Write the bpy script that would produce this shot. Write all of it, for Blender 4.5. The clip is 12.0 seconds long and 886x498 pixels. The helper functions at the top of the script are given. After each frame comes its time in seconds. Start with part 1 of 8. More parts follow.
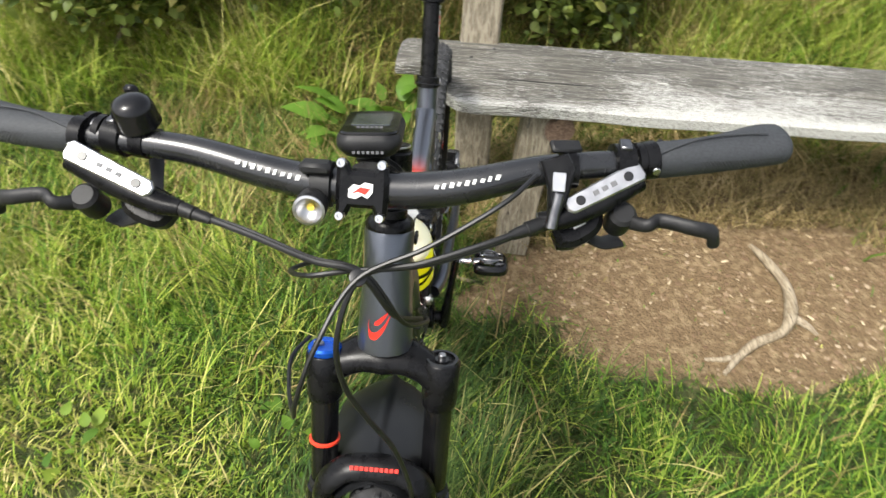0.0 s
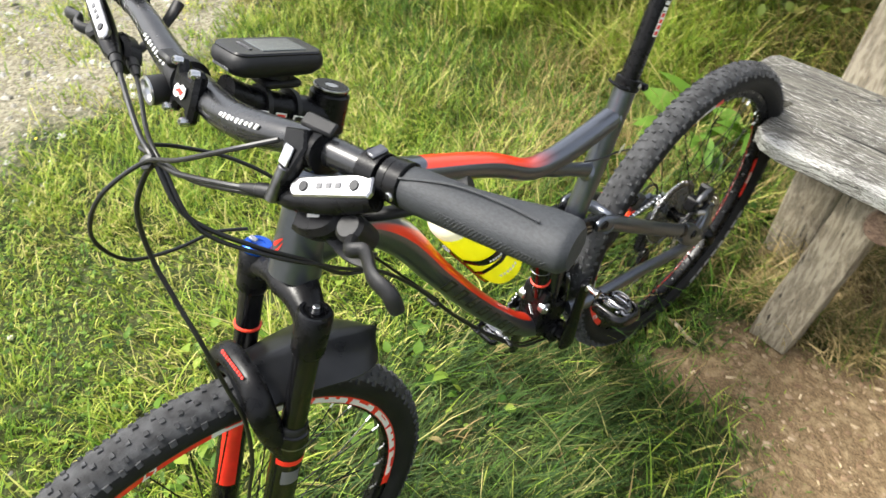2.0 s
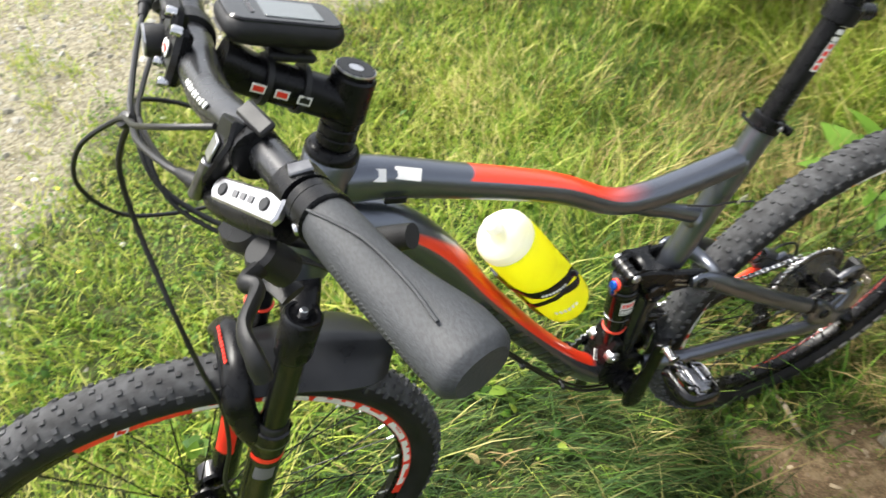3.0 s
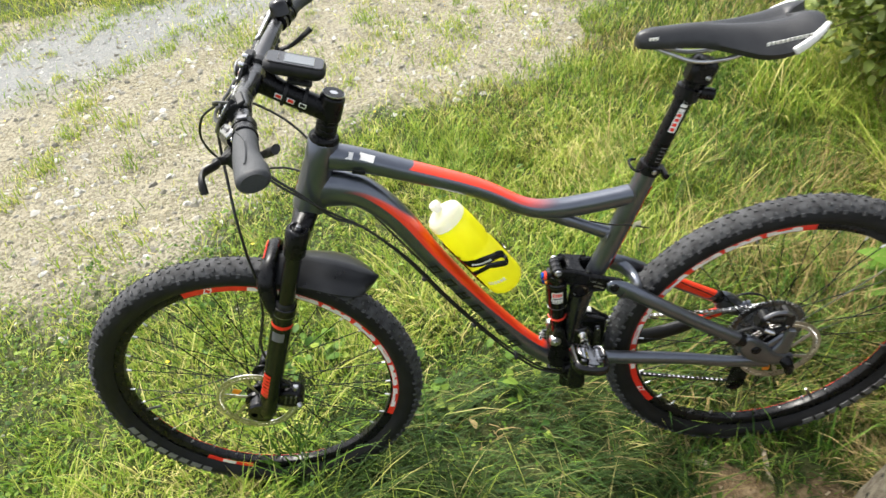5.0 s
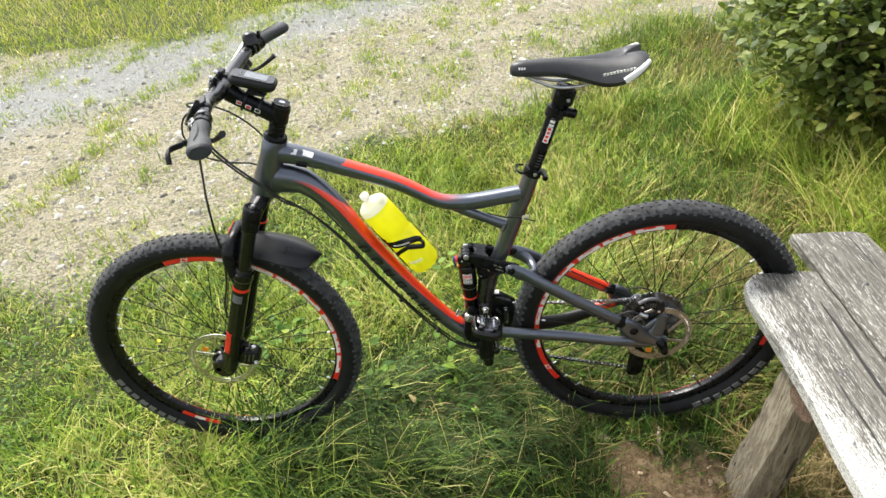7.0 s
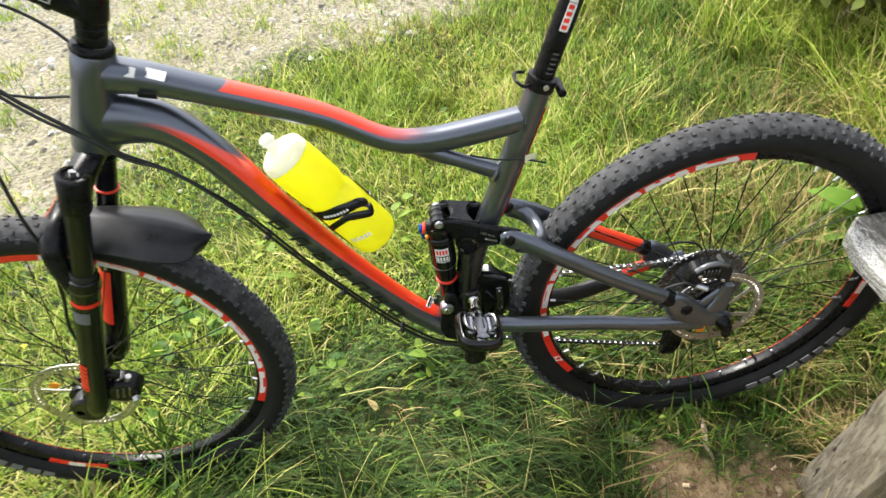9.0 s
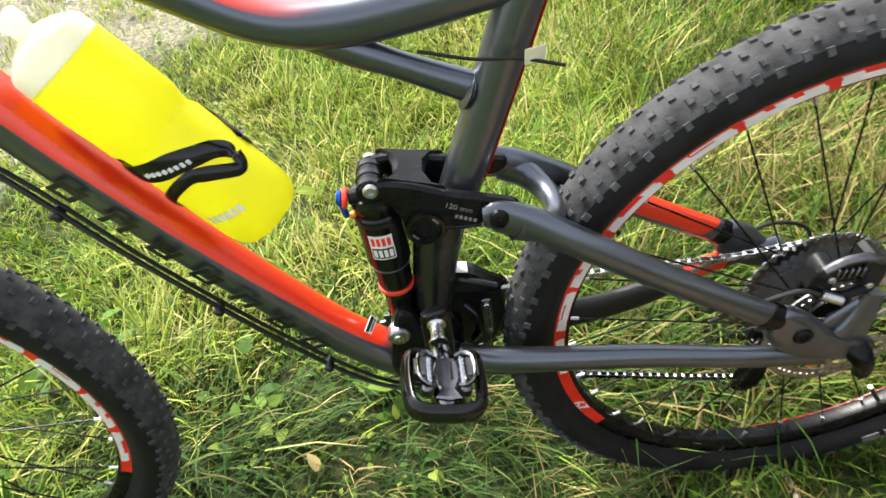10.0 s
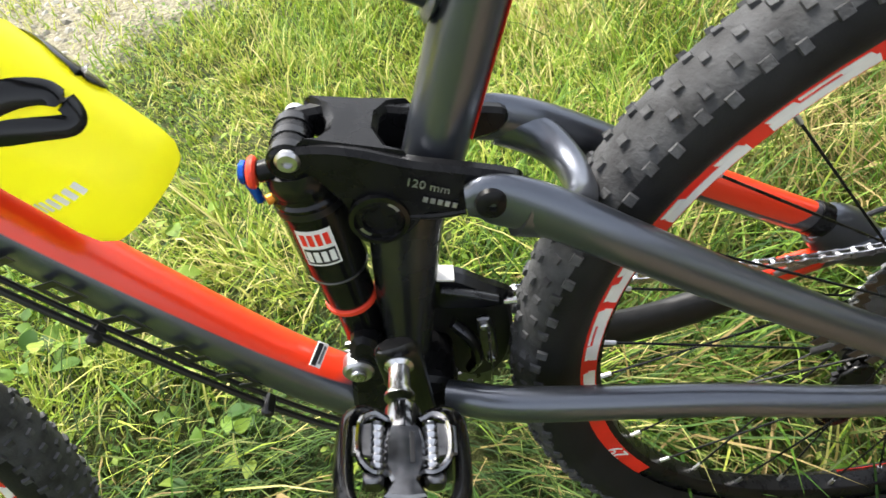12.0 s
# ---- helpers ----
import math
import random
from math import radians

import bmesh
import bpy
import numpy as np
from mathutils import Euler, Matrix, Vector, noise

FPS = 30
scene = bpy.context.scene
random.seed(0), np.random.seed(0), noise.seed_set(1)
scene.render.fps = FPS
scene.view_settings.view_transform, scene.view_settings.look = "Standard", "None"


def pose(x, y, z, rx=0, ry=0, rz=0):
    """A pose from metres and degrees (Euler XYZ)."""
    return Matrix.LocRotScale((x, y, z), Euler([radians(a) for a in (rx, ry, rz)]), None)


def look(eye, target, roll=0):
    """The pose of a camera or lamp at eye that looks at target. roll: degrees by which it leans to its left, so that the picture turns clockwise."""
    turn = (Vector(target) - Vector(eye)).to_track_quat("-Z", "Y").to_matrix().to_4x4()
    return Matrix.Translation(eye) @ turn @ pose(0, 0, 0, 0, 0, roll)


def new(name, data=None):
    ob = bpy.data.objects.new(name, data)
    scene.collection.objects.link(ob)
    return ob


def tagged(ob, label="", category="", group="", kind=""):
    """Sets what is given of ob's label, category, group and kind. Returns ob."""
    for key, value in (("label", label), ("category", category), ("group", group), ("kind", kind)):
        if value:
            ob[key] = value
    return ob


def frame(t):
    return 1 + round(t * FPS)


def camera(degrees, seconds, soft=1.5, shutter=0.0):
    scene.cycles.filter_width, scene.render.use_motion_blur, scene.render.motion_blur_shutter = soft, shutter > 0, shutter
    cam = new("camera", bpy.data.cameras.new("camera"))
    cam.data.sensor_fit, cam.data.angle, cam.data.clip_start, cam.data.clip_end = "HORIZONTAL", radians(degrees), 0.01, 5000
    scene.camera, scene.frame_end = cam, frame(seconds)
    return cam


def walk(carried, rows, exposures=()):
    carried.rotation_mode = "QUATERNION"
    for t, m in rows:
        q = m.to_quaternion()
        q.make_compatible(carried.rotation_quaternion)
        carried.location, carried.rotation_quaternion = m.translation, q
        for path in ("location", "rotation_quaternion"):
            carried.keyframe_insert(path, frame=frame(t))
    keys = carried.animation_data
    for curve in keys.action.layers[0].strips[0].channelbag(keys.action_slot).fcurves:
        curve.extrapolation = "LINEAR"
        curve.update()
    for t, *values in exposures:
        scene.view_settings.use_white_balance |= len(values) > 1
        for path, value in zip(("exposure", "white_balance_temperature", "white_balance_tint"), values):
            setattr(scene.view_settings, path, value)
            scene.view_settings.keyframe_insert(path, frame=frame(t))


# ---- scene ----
cam = camera(68.62, 12.0, soft=1.5, shutter=0.3)
# seconds, eye, target, roll
PATH = [
    (0, (0.0691, -0.2458, 1.4252), (0.0464, 0.8612, 0.4132), 3.62),
    (0.5, (0.1695, -0.2187, 1.4271), (-0.0513, 0.8624, 0.4110), 3.60),
    (1, (0.2878, -0.1431, 1.4285), (-0.0439, 0.8835, 0.3863), 2.63),
    (1.5, (0.4296, -0.0543, 1.4135), (-0.2172, 0.7971, 0.3615), -0.43),
    (2, (0.5222, 0.0302, 1.3982), (-0.3035, 0.6962, 0.3376), -1.87),
    (2.5, (0.5173, 0.1426, 1.3690), (-0.3874, 0.7012, 0.3109), 0.56),
    (3, (0.4913, 0.2003, 1.3510), (-0.4709, 0.5689, 0.2609), -1.66),
    (3.2, (0.4866, 0.2224, 1.3373), (-0.5012, 0.4814, 0.2386), -3.65),
    (4.8, (0.9085, 0.4722, 1.4702), (-0.2411, 0.3995, 0.5094), -7.71),
    (5, (0.9839, 0.4977, 1.4986), (-0.1837, 0.4483, 0.5583), -7.42),
    (5.5, (1.1666, 0.5926, 1.5508), (-0.0281, 0.5181, 0.6469), -5.73),
    (6, (1.3074, 0.6733, 1.5744), (0.0922, 0.5798, 0.7000), -5.85),
    (6.5, (1.3160, 0.6980, 1.5736), (0.0761, 0.6169, 0.7332), -6.27),
    (7, (1.3027, 0.7129, 1.5589), (0.0763, 0.6268, 0.6995), -5.99),
    (7.2, (1.2862, 0.7208, 1.5552), (0.0663, 0.6315, 0.6869), -6.43),
    (8.8, (0.8600, 0.6708, 1.3543), (-0.2462, 0.6525, 0.3414), -8.39),
    (9, (0.8002, 0.6708, 1.2949), (-0.3040, 0.6817, 0.2796), -7.36),
    (9.5, (0.6202, 0.7005, 1.1100), (-0.4774, 0.7156, 0.0878), -8.71),
    (10, (0.4743, 0.7370, 0.9742), (-0.6214, 0.7240, -0.0501), -8.71),
    (10.5, (0.3718, 0.7539, 0.9047), (-0.7290, 0.6851, -0.1120), -9.80),
    (11, (0.3314, 0.7519, 0.8751), (-0.7651, 0.6772, -0.1458), -9.37),
    (11.5, (0.3123, 0.7501, 0.8483), (-0.7711, 0.6646, -0.1856), -10.07),
    (12, (0.3196, 0.7739, 0.8335), (-0.7602, 0.6917, -0.2044), -11.48),
]
EXPOSURE = [(0, 1.14), (0.5, 1.24), (1.5, 1.42), (3.0, 1.58), (5.0, 1.48), (6.5, 1.45), (9.0, 1.66), (12.0, 1.80)]
walk(cam, [(t, look(eye, target, roll)) for t, eye, target, roll in PATH], EXPOSURE)

# ---- light ----
world = bpy.data.worlds.new("sky")
scene.world = world
world.use_nodes = True
wn, wl = world.node_tree.nodes, world.node_tree.links
sky = wn.new("ShaderNodeTexSky")
sky.sky_type, sky.sun_disc = "NISHITA", False
SUN_UP, SUN_TURN = 56.0, 228.0
sky.sun_elevation, sky.sun_rotation = radians(SUN_UP), radians(SUN_TURN)
sky.dust_density, sky.air_density, sky.ozone_density = 4.0, 1.0, 1.0
pale = wn.new("ShaderNodeHueSaturation")
pale.inputs["Saturation"].default_value = 0.35
wl.new(sky.outputs[0], pale.inputs["Color"])
wl.new(pale.outputs[0], wn["Background"].inputs["Color"])
wn["Background"].inputs["Strength"].default_value = 0.14
sun = new("sun", bpy.data.lights.new("sun", "SUN"))
sun.data.energy, sun.data.angle, sun.data.color = 2.1, radians(14), (1.0, 0.97, 0.89)
sun_dir = Vector((math.sin(radians(SUN_TURN)) * math.cos(radians(SUN_UP)), math.cos(radians(SUN_TURN)) * math.cos(radians(SUN_UP)), math.sin(radians(SUN_UP))))
sun.matrix_world = look(sun_dir * 20, (0, 0, 0))


# ---- materials ----
def mat(name, color=(0.5, 0.5, 0.5), rough=0.5, metal=0.0, vary=0.0, scale=30.0, bump=0.0, bump_scale=200.0, coat=0.0, spec=0.5):
    """A principled material with noise in its colour, its roughness and its relief."""
    m = bpy.data.materials.new(name)
    m.use_nodes = True
    n, l = m.node_tree.nodes, m.node_tree.links
    b = n["Principled BSDF"]
    b.inputs["Base Color"].default_value = (*color, 1)
    b.inputs["Roughness"].default_value = rough
    b.inputs["Metallic"].default_value = metal
    b.inputs["Coat Weight"].default_value = coat
    b.inputs["Coat Roughness"].default_value = 0.15
    b.inputs["Specular IOR Level"].default_value = spec
    co = n.new("ShaderNodeTexCoord")
    if vary:
        no = n.new("ShaderNodeTexNoise")
        no.inputs["Scale"].default_value, no.inputs["Detail"].default_value = scale, 6
        l.new(co.outputs["Object"], no.inputs["Vector"])
        ra = n.new("ShaderNodeValToRGB")
        ra.color_ramp.elements[0].position, ra.color_ramp.elements[1].position = 0.3, 0.72
        ra.color_ramp.elements[0].color = (*[c * (1 - vary) for c in color], 1)
        ra.color_ramp.elements[1].color = (*[min(1, c * (1 + vary) + 0.012 * vary) for c in color], 1)
        l.new(no.outputs[0], ra.inputs[0])
        l.new(ra.outputs[0], b.inputs["Base Color"])
        mr = n.new("ShaderNodeMapRange")
        mr.inputs["To Min"].default_value, mr.inputs["To Max"].default_value = max(0.02, rough - 0.12), min(1, rough + 0.12)
        l.new(no.outputs[0], mr.inputs["Value"])
        l.new(mr.outputs[0], b.inputs["Roughness"])
    if bump:
        nb = n.new("ShaderNodeTexNoise")
        nb.inputs["Scale"].default_value, nb.inputs["Detail"].default_value = bump_scale, 4
        l.new(co.outputs["Object"], nb.inputs["Vector"])
        bp = n.new("ShaderNodeBump")
        bp.inputs["Strength"].default_value, bp.inputs["Distance"].default_value = bump, 0.002
        l.new(nb.outputs[0], bp.inputs["Height"])
        l.new(bp.outputs[0], b.inputs["Normal"])
    return m


def math_node(m, op, a, b=None, c=None, clamp=False):
    n, l = m.node_tree.nodes, m.node_tree.links
    x = n.new("ShaderNodeMath")
    x.operation, x.use_clamp = op, clamp
    for k, v in enumerate((a, b, c)):
        if v is None:
            continue
        if isinstance(v, (int, float)):
            x.inputs[k].default_value = v
        else:
            l.new(v, x.inputs[k])
    return x.outputs[0]


def ramp_node(m, value, lo, hi):
    x = m.node_tree.nodes.new("ShaderNodeMapRange")
    x.interpolation_type = "SMOOTHSTEP"
    m.node_tree.links.new(value, x.inputs["Value"])
    x.inputs["From Min"].default_value, x.inputs["From Max"].default_value = lo, hi
    return x.outputs[0]


def mix_color(m, fac, a, b):
    x = m.node_tree.nodes.new("ShaderNodeMix")
    x.data_type = "RGBA"
    l = m.node_tree.links
    for key, v in ((0, fac), (6, a), (7, b)):
        if isinstance(v, (int, float)):
            x.inputs[key].default_value = v
        elif isinstance(v, tuple):
            x.inputs[key].default_value = (*v, 1)
        else:
            l.new(v, x.inputs[key])
    return x.outputs[2]


def attribute(m, name):
    x = m.node_tree.nodes.new("ShaderNodeAttribute")
    x.attribute_name = name
    return x.outputs["Fac"]


ANTHRACITE, RED = (0.106, 0.116, 0.139), (0.82, 0.042, 0.010)


def paint(name, start=None, end=None, low=0.0, rise=None, slope=0.0):
    """Satin metallic frame paint; between start and end (each from, to along the tube) a red field above the height low.
    rise: along which stretch the red field's upper rim climbs to the tube's top."""
    m = mat(name, ANTHRACITE, 0.30, 0.82, bump=0.05, bump_scale=900, coat=0.45)
    b = m.node_tree.nodes["Principled BSDF"]
    l = m.node_tree.links
    no = m.node_tree.nodes.new("ShaderNodeTexNoise")
    no.inputs["Scale"].default_value = 2500
    grey = mix_color(m, ramp_node(m, no.outputs[0], 0.35, 0.7), tuple(c * 0.8 for c in ANTHRACITE), tuple(c * 1.35 for c in ANTHRACITE))
    if start:
        along, around = attribute(m, "along"), attribute(m, "around")
        wave = math_node(m, "MULTIPLY_ADD", around, -0.035, along)
        k = math_node(m, "MULTIPLY", ramp_node(m, wave, *start), math_node(m, "SUBTRACT", 1.0, ramp_node(m, wave, *end)))
        rim = math_node(m, "MULTIPLY_ADD", along, -slope, math_node(m, "ADD", around, 0.5 * slope))
        k = math_node(m, "MULTIPLY", k, ramp_node(m, rim, low - 0.03, low + 0.03))
        if rise:
            top = math_node(m, "MULTIPLY_ADD", along, 1.0 / (rise[1] - rise[0]), -rise[0] / (rise[1] - rise[0]))
            k = math_node(m, "MULTIPLY", k, ramp_node(m, math_node(m, "SUBTRACT", math_node(m, "ADD", top, 0.15), around), -0.08, 0.08))
        grey = mix_color(m, k, grey, RED)
        l.new(math_node(m, "MULTIPLY_ADD", k, -0.78, 0.82), b.inputs["Metallic"])
    l.new(grey, b.inputs["Base Color"])
    return m


M_TOP = paint("top_tube_paint", (0.215, 0.225), (0.52, 0.74), 0.58)
M_DOWN = paint("down_tube_paint", (0.04, 0.16), (0.850, 0.885), 0.50, (0.03, 0.30), 0.76)
M_FRAME = paint("frame_paint")
M_STAY_R = paint("right_stay_paint", (0.40, 0.41), (0.885, 0.89), -0.35)
M_CHAIN_R = paint("right_chainstay_paint", (0.32, 0.33), (0.62, 0.63), -0.9)
M_BLACK = mat("black_anodised", (0.0040, 0.0040, 0.0045), 0.28, 0.0, 0.3, 60, 0.05, 800, spec=0.17)
M_GLOSS = mat("gloss_black_paint", (0.003, 0.003, 0.0035), 0.18, 0.0, 0.25, 40, spec=0.38)
M_MATT = mat("matt_black_plastic", (0.007, 0.007, 0.0075), 0.5, 0.0, 0.3, 80, 0.15, 900, spec=0.35)
M_FENDER = mat("mudguard_plastic", (0.008, 0.0085, 0.0095), 0.32, 0.0, 0.25, 30, 0.05, 500, spec=0.32)
M_RUBBER = mat("tyre_rubber", (0.0075, 0.0075, 0.008), 0.6, 0.0, 0.35, 25, 0.2, 600, spec=0.22)
M_KNOB = mat("worn_knob_rubber", (0.038, 0.0385, 0.040), 0.8, 0.0, 0.75, 70, 0.4, 500)
M_DUSTY = mat("dusty_tread_rubber", (0.032, 0.0325, 0.034), 0.85, 0.0, 0.75, 45, 0.4, 400)
M_GRIP = mat("grip_rubber", (0.022, 0.0245, 0.0275), 0.66, 0.0, 0.2, 60, 0.25, 1400)
M_CABLE = mat("cable_housing", (0.007, 0.007, 0.0075), 0.42)
M_STEEL = mat("bright_steel", (0.56, 0.56, 0.57), 0.24, 1.0, 0.15, 120)
M_SILVER = mat("silver_aluminium", (0.50, 0.50, 0.51), 0.34, 1.0, 0.15, 80)
M_CHROME = mat("dark_chrome", (0.20, 0.20, 0.205), 0.12, 1.0, 0.3, 150)
M_ROTOR = mat("rotor_steel", (0.44, 0.43, 0.41), 0.30, 1.0, 0.3, 150)
M_GUN = mat("gun_metal", (0.050, 0.050, 0.055), 0.30, 1.0, 0.25, 120)
M_DARKMETAL = mat("dark_steel", (0.16, 0.16, 0.165), 0.32, 1.0, 0.25, 120)
M_RED = mat("red_decal", (0.72, 0.028, 0.014), 0.35, 0.0, 0.12, 50)
M_WHITE = mat("white_decal", (0.74, 0.73, 0.70), 0.4, 0.0, 0.08, 50)
M_GREYMARK = mat("grey_print", (0.11, 0.11, 0.115), 0.6)
M_TYREPRINT = mat("tyre_print", (0.125, 0.125, 0.13), 0.6, 0.0, 0.2, 90)
M_SATIN = mat("satin_black_paint", (0.011, 0.0115, 0.013), 0.26, 0.0, 0.25, 40, spec=0.62)
M_SMOKE = mat("smoky_plastic", (0.17, 0.175, 0.185), 0.25, 0.0, 0.2, 40)
M_DARKPRINT = mat("dark_print", (0.006, 0.006, 0.007), 0.35)
M_BLUE = mat("blue_anodised", (0.01, 0.09, 0.5), 0.25, 0.6)
M_ORANGE = mat("orange_anodised", (0.85, 0.30, 0.03), 0.35, 0.5)
M_RINGRED = mat("red_rubber_ring", (0.75, 0.05, 0.02), 0.45)
M_SADDLE = mat("saddle_cover", (0.012, 0.0125, 0.014), 0.42, 0.0, 0.2, 50, 0.15, 1500)
M_SCREEN = mat("lcd_screen", (0.055, 0.064, 0.064), 0.12, 0.0, 0.12, 60, coat=0.6)
M_TAG = mat("paper_tag", (0.66, 0.62, 0.44), 0.7, 0.0, 0.1, 90)
M_LED = mat("led_chip", (0.8, 0.6, 0.08), 0.4)


def grip_material():
    """Rubber with a smooth back, and a dotted panel along its lower half."""
    n, l = M_GRIP.node_tree.nodes, M_GRIP.node_tree.links
    m = M_GRIP
    along, around = attribute(m, "along"), attribute(m, "around")
    rows = math_node(m, "SINE", math_node(m, "MULTIPLY", math_node(m, "ARCCOSINE", around), 26.0))
    dots = math_node(m, "MULTIPLY", rows, math_node(m, "SINE", math_node(m, "MULTIPLY", along, 260.0)))
    inside = math_node(m, "MULTIPLY", ramp_node(m, along, 0.22, 0.40), math_node(m, "SUBTRACT", 1.0, ramp_node(m, along, 0.90, 0.93)))
    edge = math_node(m, "MULTIPLY_ADD", along, -0.45, 0.62)
    inside = math_node(m, "MULTIPLY", inside, ramp_node(m, math_node(m, "SUBTRACT", edge, around), -0.02, 0.02))
    pits = math_node(m, "MULTIPLY", inside, ramp_node(m, dots, -0.2, 0.5))
    no = n.new("ShaderNodeTexNoise")
    no.inputs["Scale"].default_value, no.inputs["Detail"].default_value = 45, 6
    base = mix_color(m, ramp_node(m, no.outputs[0], 0.3, 0.7), (0.017, 0.019, 0.0215), (0.030, 0.033, 0.037))
    l.new(mix_color(m, math_node(m, "MULTIPLY", pits, 0.75), base, (0.006, 0.0065, 0.007)), n["Principled BSDF"].inputs["Base Color"])
    bp = n.new("ShaderNodeBump")
    bp.inputs["Strength"].default_value, bp.inputs["Distance"].default_value = 0.8, 0.0012
    l.new(math_node(m, "MULTIPLY_ADD", pits, -1.0, math_node(m, "MULTIPLY", no.outputs[0], 0.3)), bp.inputs["Height"])
    l.new(bp.outputs[0], n["Principled BSDF"].inputs["Normal"])


grip_material()


def smoky_material():
    """Dark clear plastic that lets half of the light through."""
    n, l = M_SMOKE.node_tree.nodes, M_SMOKE.node_tree.links
    clear = n.new("ShaderNodeBsdfTransparent")
    clear.inputs["Color"].default_value = (0.75, 0.75, 0.73, 1)
    mx = n.new("ShaderNodeMixShader")
    mx.inputs[0].default_value = 0.45
    l.new(n["Principled BSDF"].outputs[0], mx.inputs[1])
    l.new(clear.outputs[0], mx.inputs[2])
    l.new(mx.outputs[0], n["Material Output"].inputs["Surface"])


smoky_material()


def bottle_material(name, colour, glow, share):
    """Thin plastic that scatters light through its walls."""
    m = mat(name, colour, 0.34, 0.0, 0.05, 15, coat=0.1)
    n, l = m.node_tree.nodes, m.node_tree.links
    b = n["Principled BSDF"]
    tr = n.new("ShaderNodeBsdfTranslucent")
    tr.inputs["Color"].default_value = (*glow, 1)
    mx = n.new("ShaderNodeMixShader")
    mx.inputs[0].default_value = share
    l.new(b.outputs[0], mx.inputs[1])
    l.new(tr.outputs[0], mx.inputs[2])
    l.new(mx.outputs[0], n["Material Output"].inputs["Surface"])
    return m


M_BOTTLE = bottle_material("yellow_bottle_plastic", (0.97, 0.95, 0.035), (1.0, 0.99, 0.10), 0.66)
M_CAP = bottle_material("white_bottle_cap", (0.86, 0.86, 0.84), (0.95, 0.95, 0.93), 0.45)


def leaf_material(name, colours, rough=0.55, through_light=0.35):
    """Foliage: a ramp of colours picked for each leaf, lighter where light passes through."""
    m = bpy.data.materials.new(name)
    m.use_nodes = True
    n, l = m.node_tree.nodes, m.node_tree.links
    b = n["Principled BSDF"]
    b.inputs["Roughness"].default_value = rough
    b.inputs["Specular IOR Level"].default_value = 0.25
    ge = n.new("ShaderNodeNewGeometry")
    ra = n.new("ShaderNodeValToRGB")
    el = ra.color_ramp.elements
    for k, (p, c) in enumerate(colours):
        e = el[k] if k < 2 else el.new(p)
        e.position, e.color = p, (*c, 1)
    no = n.new("ShaderNodeTexNoise")
    no.inputs["Scale"].default_value, no.inputs["Detail"].default_value = 1.7, 3
    l.new(ge.outputs["Position"], no.inputs["Vector"])
    f = math_node(m, "MULTIPLY_ADD", no.outputs[0], 1.3, -0.65)
    f = math_node(m, "ADD", f, ge.outputs["Random Per Island"], clamp=True)
    l.new(f, ra.inputs[0])
    l.new(ra.outputs[0], b.inputs["Base Color"])
    tr = n.new("ShaderNodeBsdfTranslucent")
    l.new(mix_color(m, 0.35, ra.outputs[0], (0.30, 0.42, 0.03)), tr.inputs["Color"])
    mx = n.new("ShaderNodeMixShader")
    mx.inputs[0].default_value = through_light
    l.new(b.outputs[0], mx.inputs[1])
    l.new(tr.outputs[0], mx.inputs[2])
    l.new(mx.outputs[0], n["Material Output"].inputs["Surface"])
    return m


M_GRASS = leaf_material("lawn_grass", [(0.000, (0.0162, 0.0504, 0.0054)), (1.000, (0.4140, 0.3780, 0.1350)), (0.300, (0.0378, 0.1008, 0.0099)), (0.620, (0.0855, 0.1755, 0.0171)), (0.920, (0.2070, 0.2970, 0.0450))], 0.6, 0.25)
# long dark grass; its green is lowered further to stand for shade
M_LUSH_SHADED = leaf_material("shaded_lush_grass", [(0.000, (0.0101, 0.0274, 0.0043)), (1.000, (0.1800, 0.1800, 0.0576)), (0.350, (0.0223, 0.0562, 0.0079)), (0.700, (0.0461, 0.0936, 0.0144)), (0.930, (0.1080, 0.1476, 0.0288))], 0.65, 0.13)
M_CLOVER = leaf_material("clover_leaves", [(0.000, (0.0273, 0.0780, 0.0086)), (1.000, (0.2340, 0.2964, 0.0390)), (0.500, (0.0936, 0.1794, 0.0172))], 0.6, 0.25)
M_MEADOW = leaf_material("meadow_grass", [(0.0, (0.100, 0.20, 0.016)), (1.0, (0.60, 0.52, 0.21)), (0.35, (0.23, 0.34, 0.034)), (0.72, (0.40, 0.44, 0.075))], 0.55, 0.27)
M_FIELD = leaf_material("field_grass", [(0.0, (0.15, 0.22, 0.02)), (1.0, (0.66, 0.55, 0.24)), (0.4, (0.31, 0.37, 0.04)), (0.75, (0.52, 0.48, 0.10))], 0.55, 0.35)
M_STRAW = leaf_material("tall_dry_grass", [(0.000, (0.0360, 0.0600, 0.0096)), (1.000, (0.3360, 0.2400, 0.1080)), (0.320, (0.0840, 0.1040, 0.0192)), (0.620, (0.1880, 0.1480, 0.0480))], 0.7, 0.18)
M_HERB = leaf_material("herb_leaves", [(0.0, (0.05, 0.12, 0.015)), (1.0, (0.15, 0.27, 0.035)), (0.5, (0.085, 0.18, 0.022))], 0.5)
M_BUSH = leaf_material("bush_leaves", [(0.0, (0.040, 0.065, 0.015)), (1.0, (0.32, 0.29, 0.085)), (0.5, (0.13, 0.17, 0.036)), (0.85, (0.21, 0.25, 0.06))], 0.45, 0.3)
M_LITTER = leaf_material("dry_litter", [(0.0, (0.11, 0.10, 0.035)), (1.0, (0.60, 0.46, 0.25)), (0.35, (0.26, 0.20, 0.085)), (0.65, (0.42, 0.31, 0.14))], 0.75, 0.2)
M_FLOWER = mat("yellow_petals", (0.8, 0.6, 0.02), 0.6)
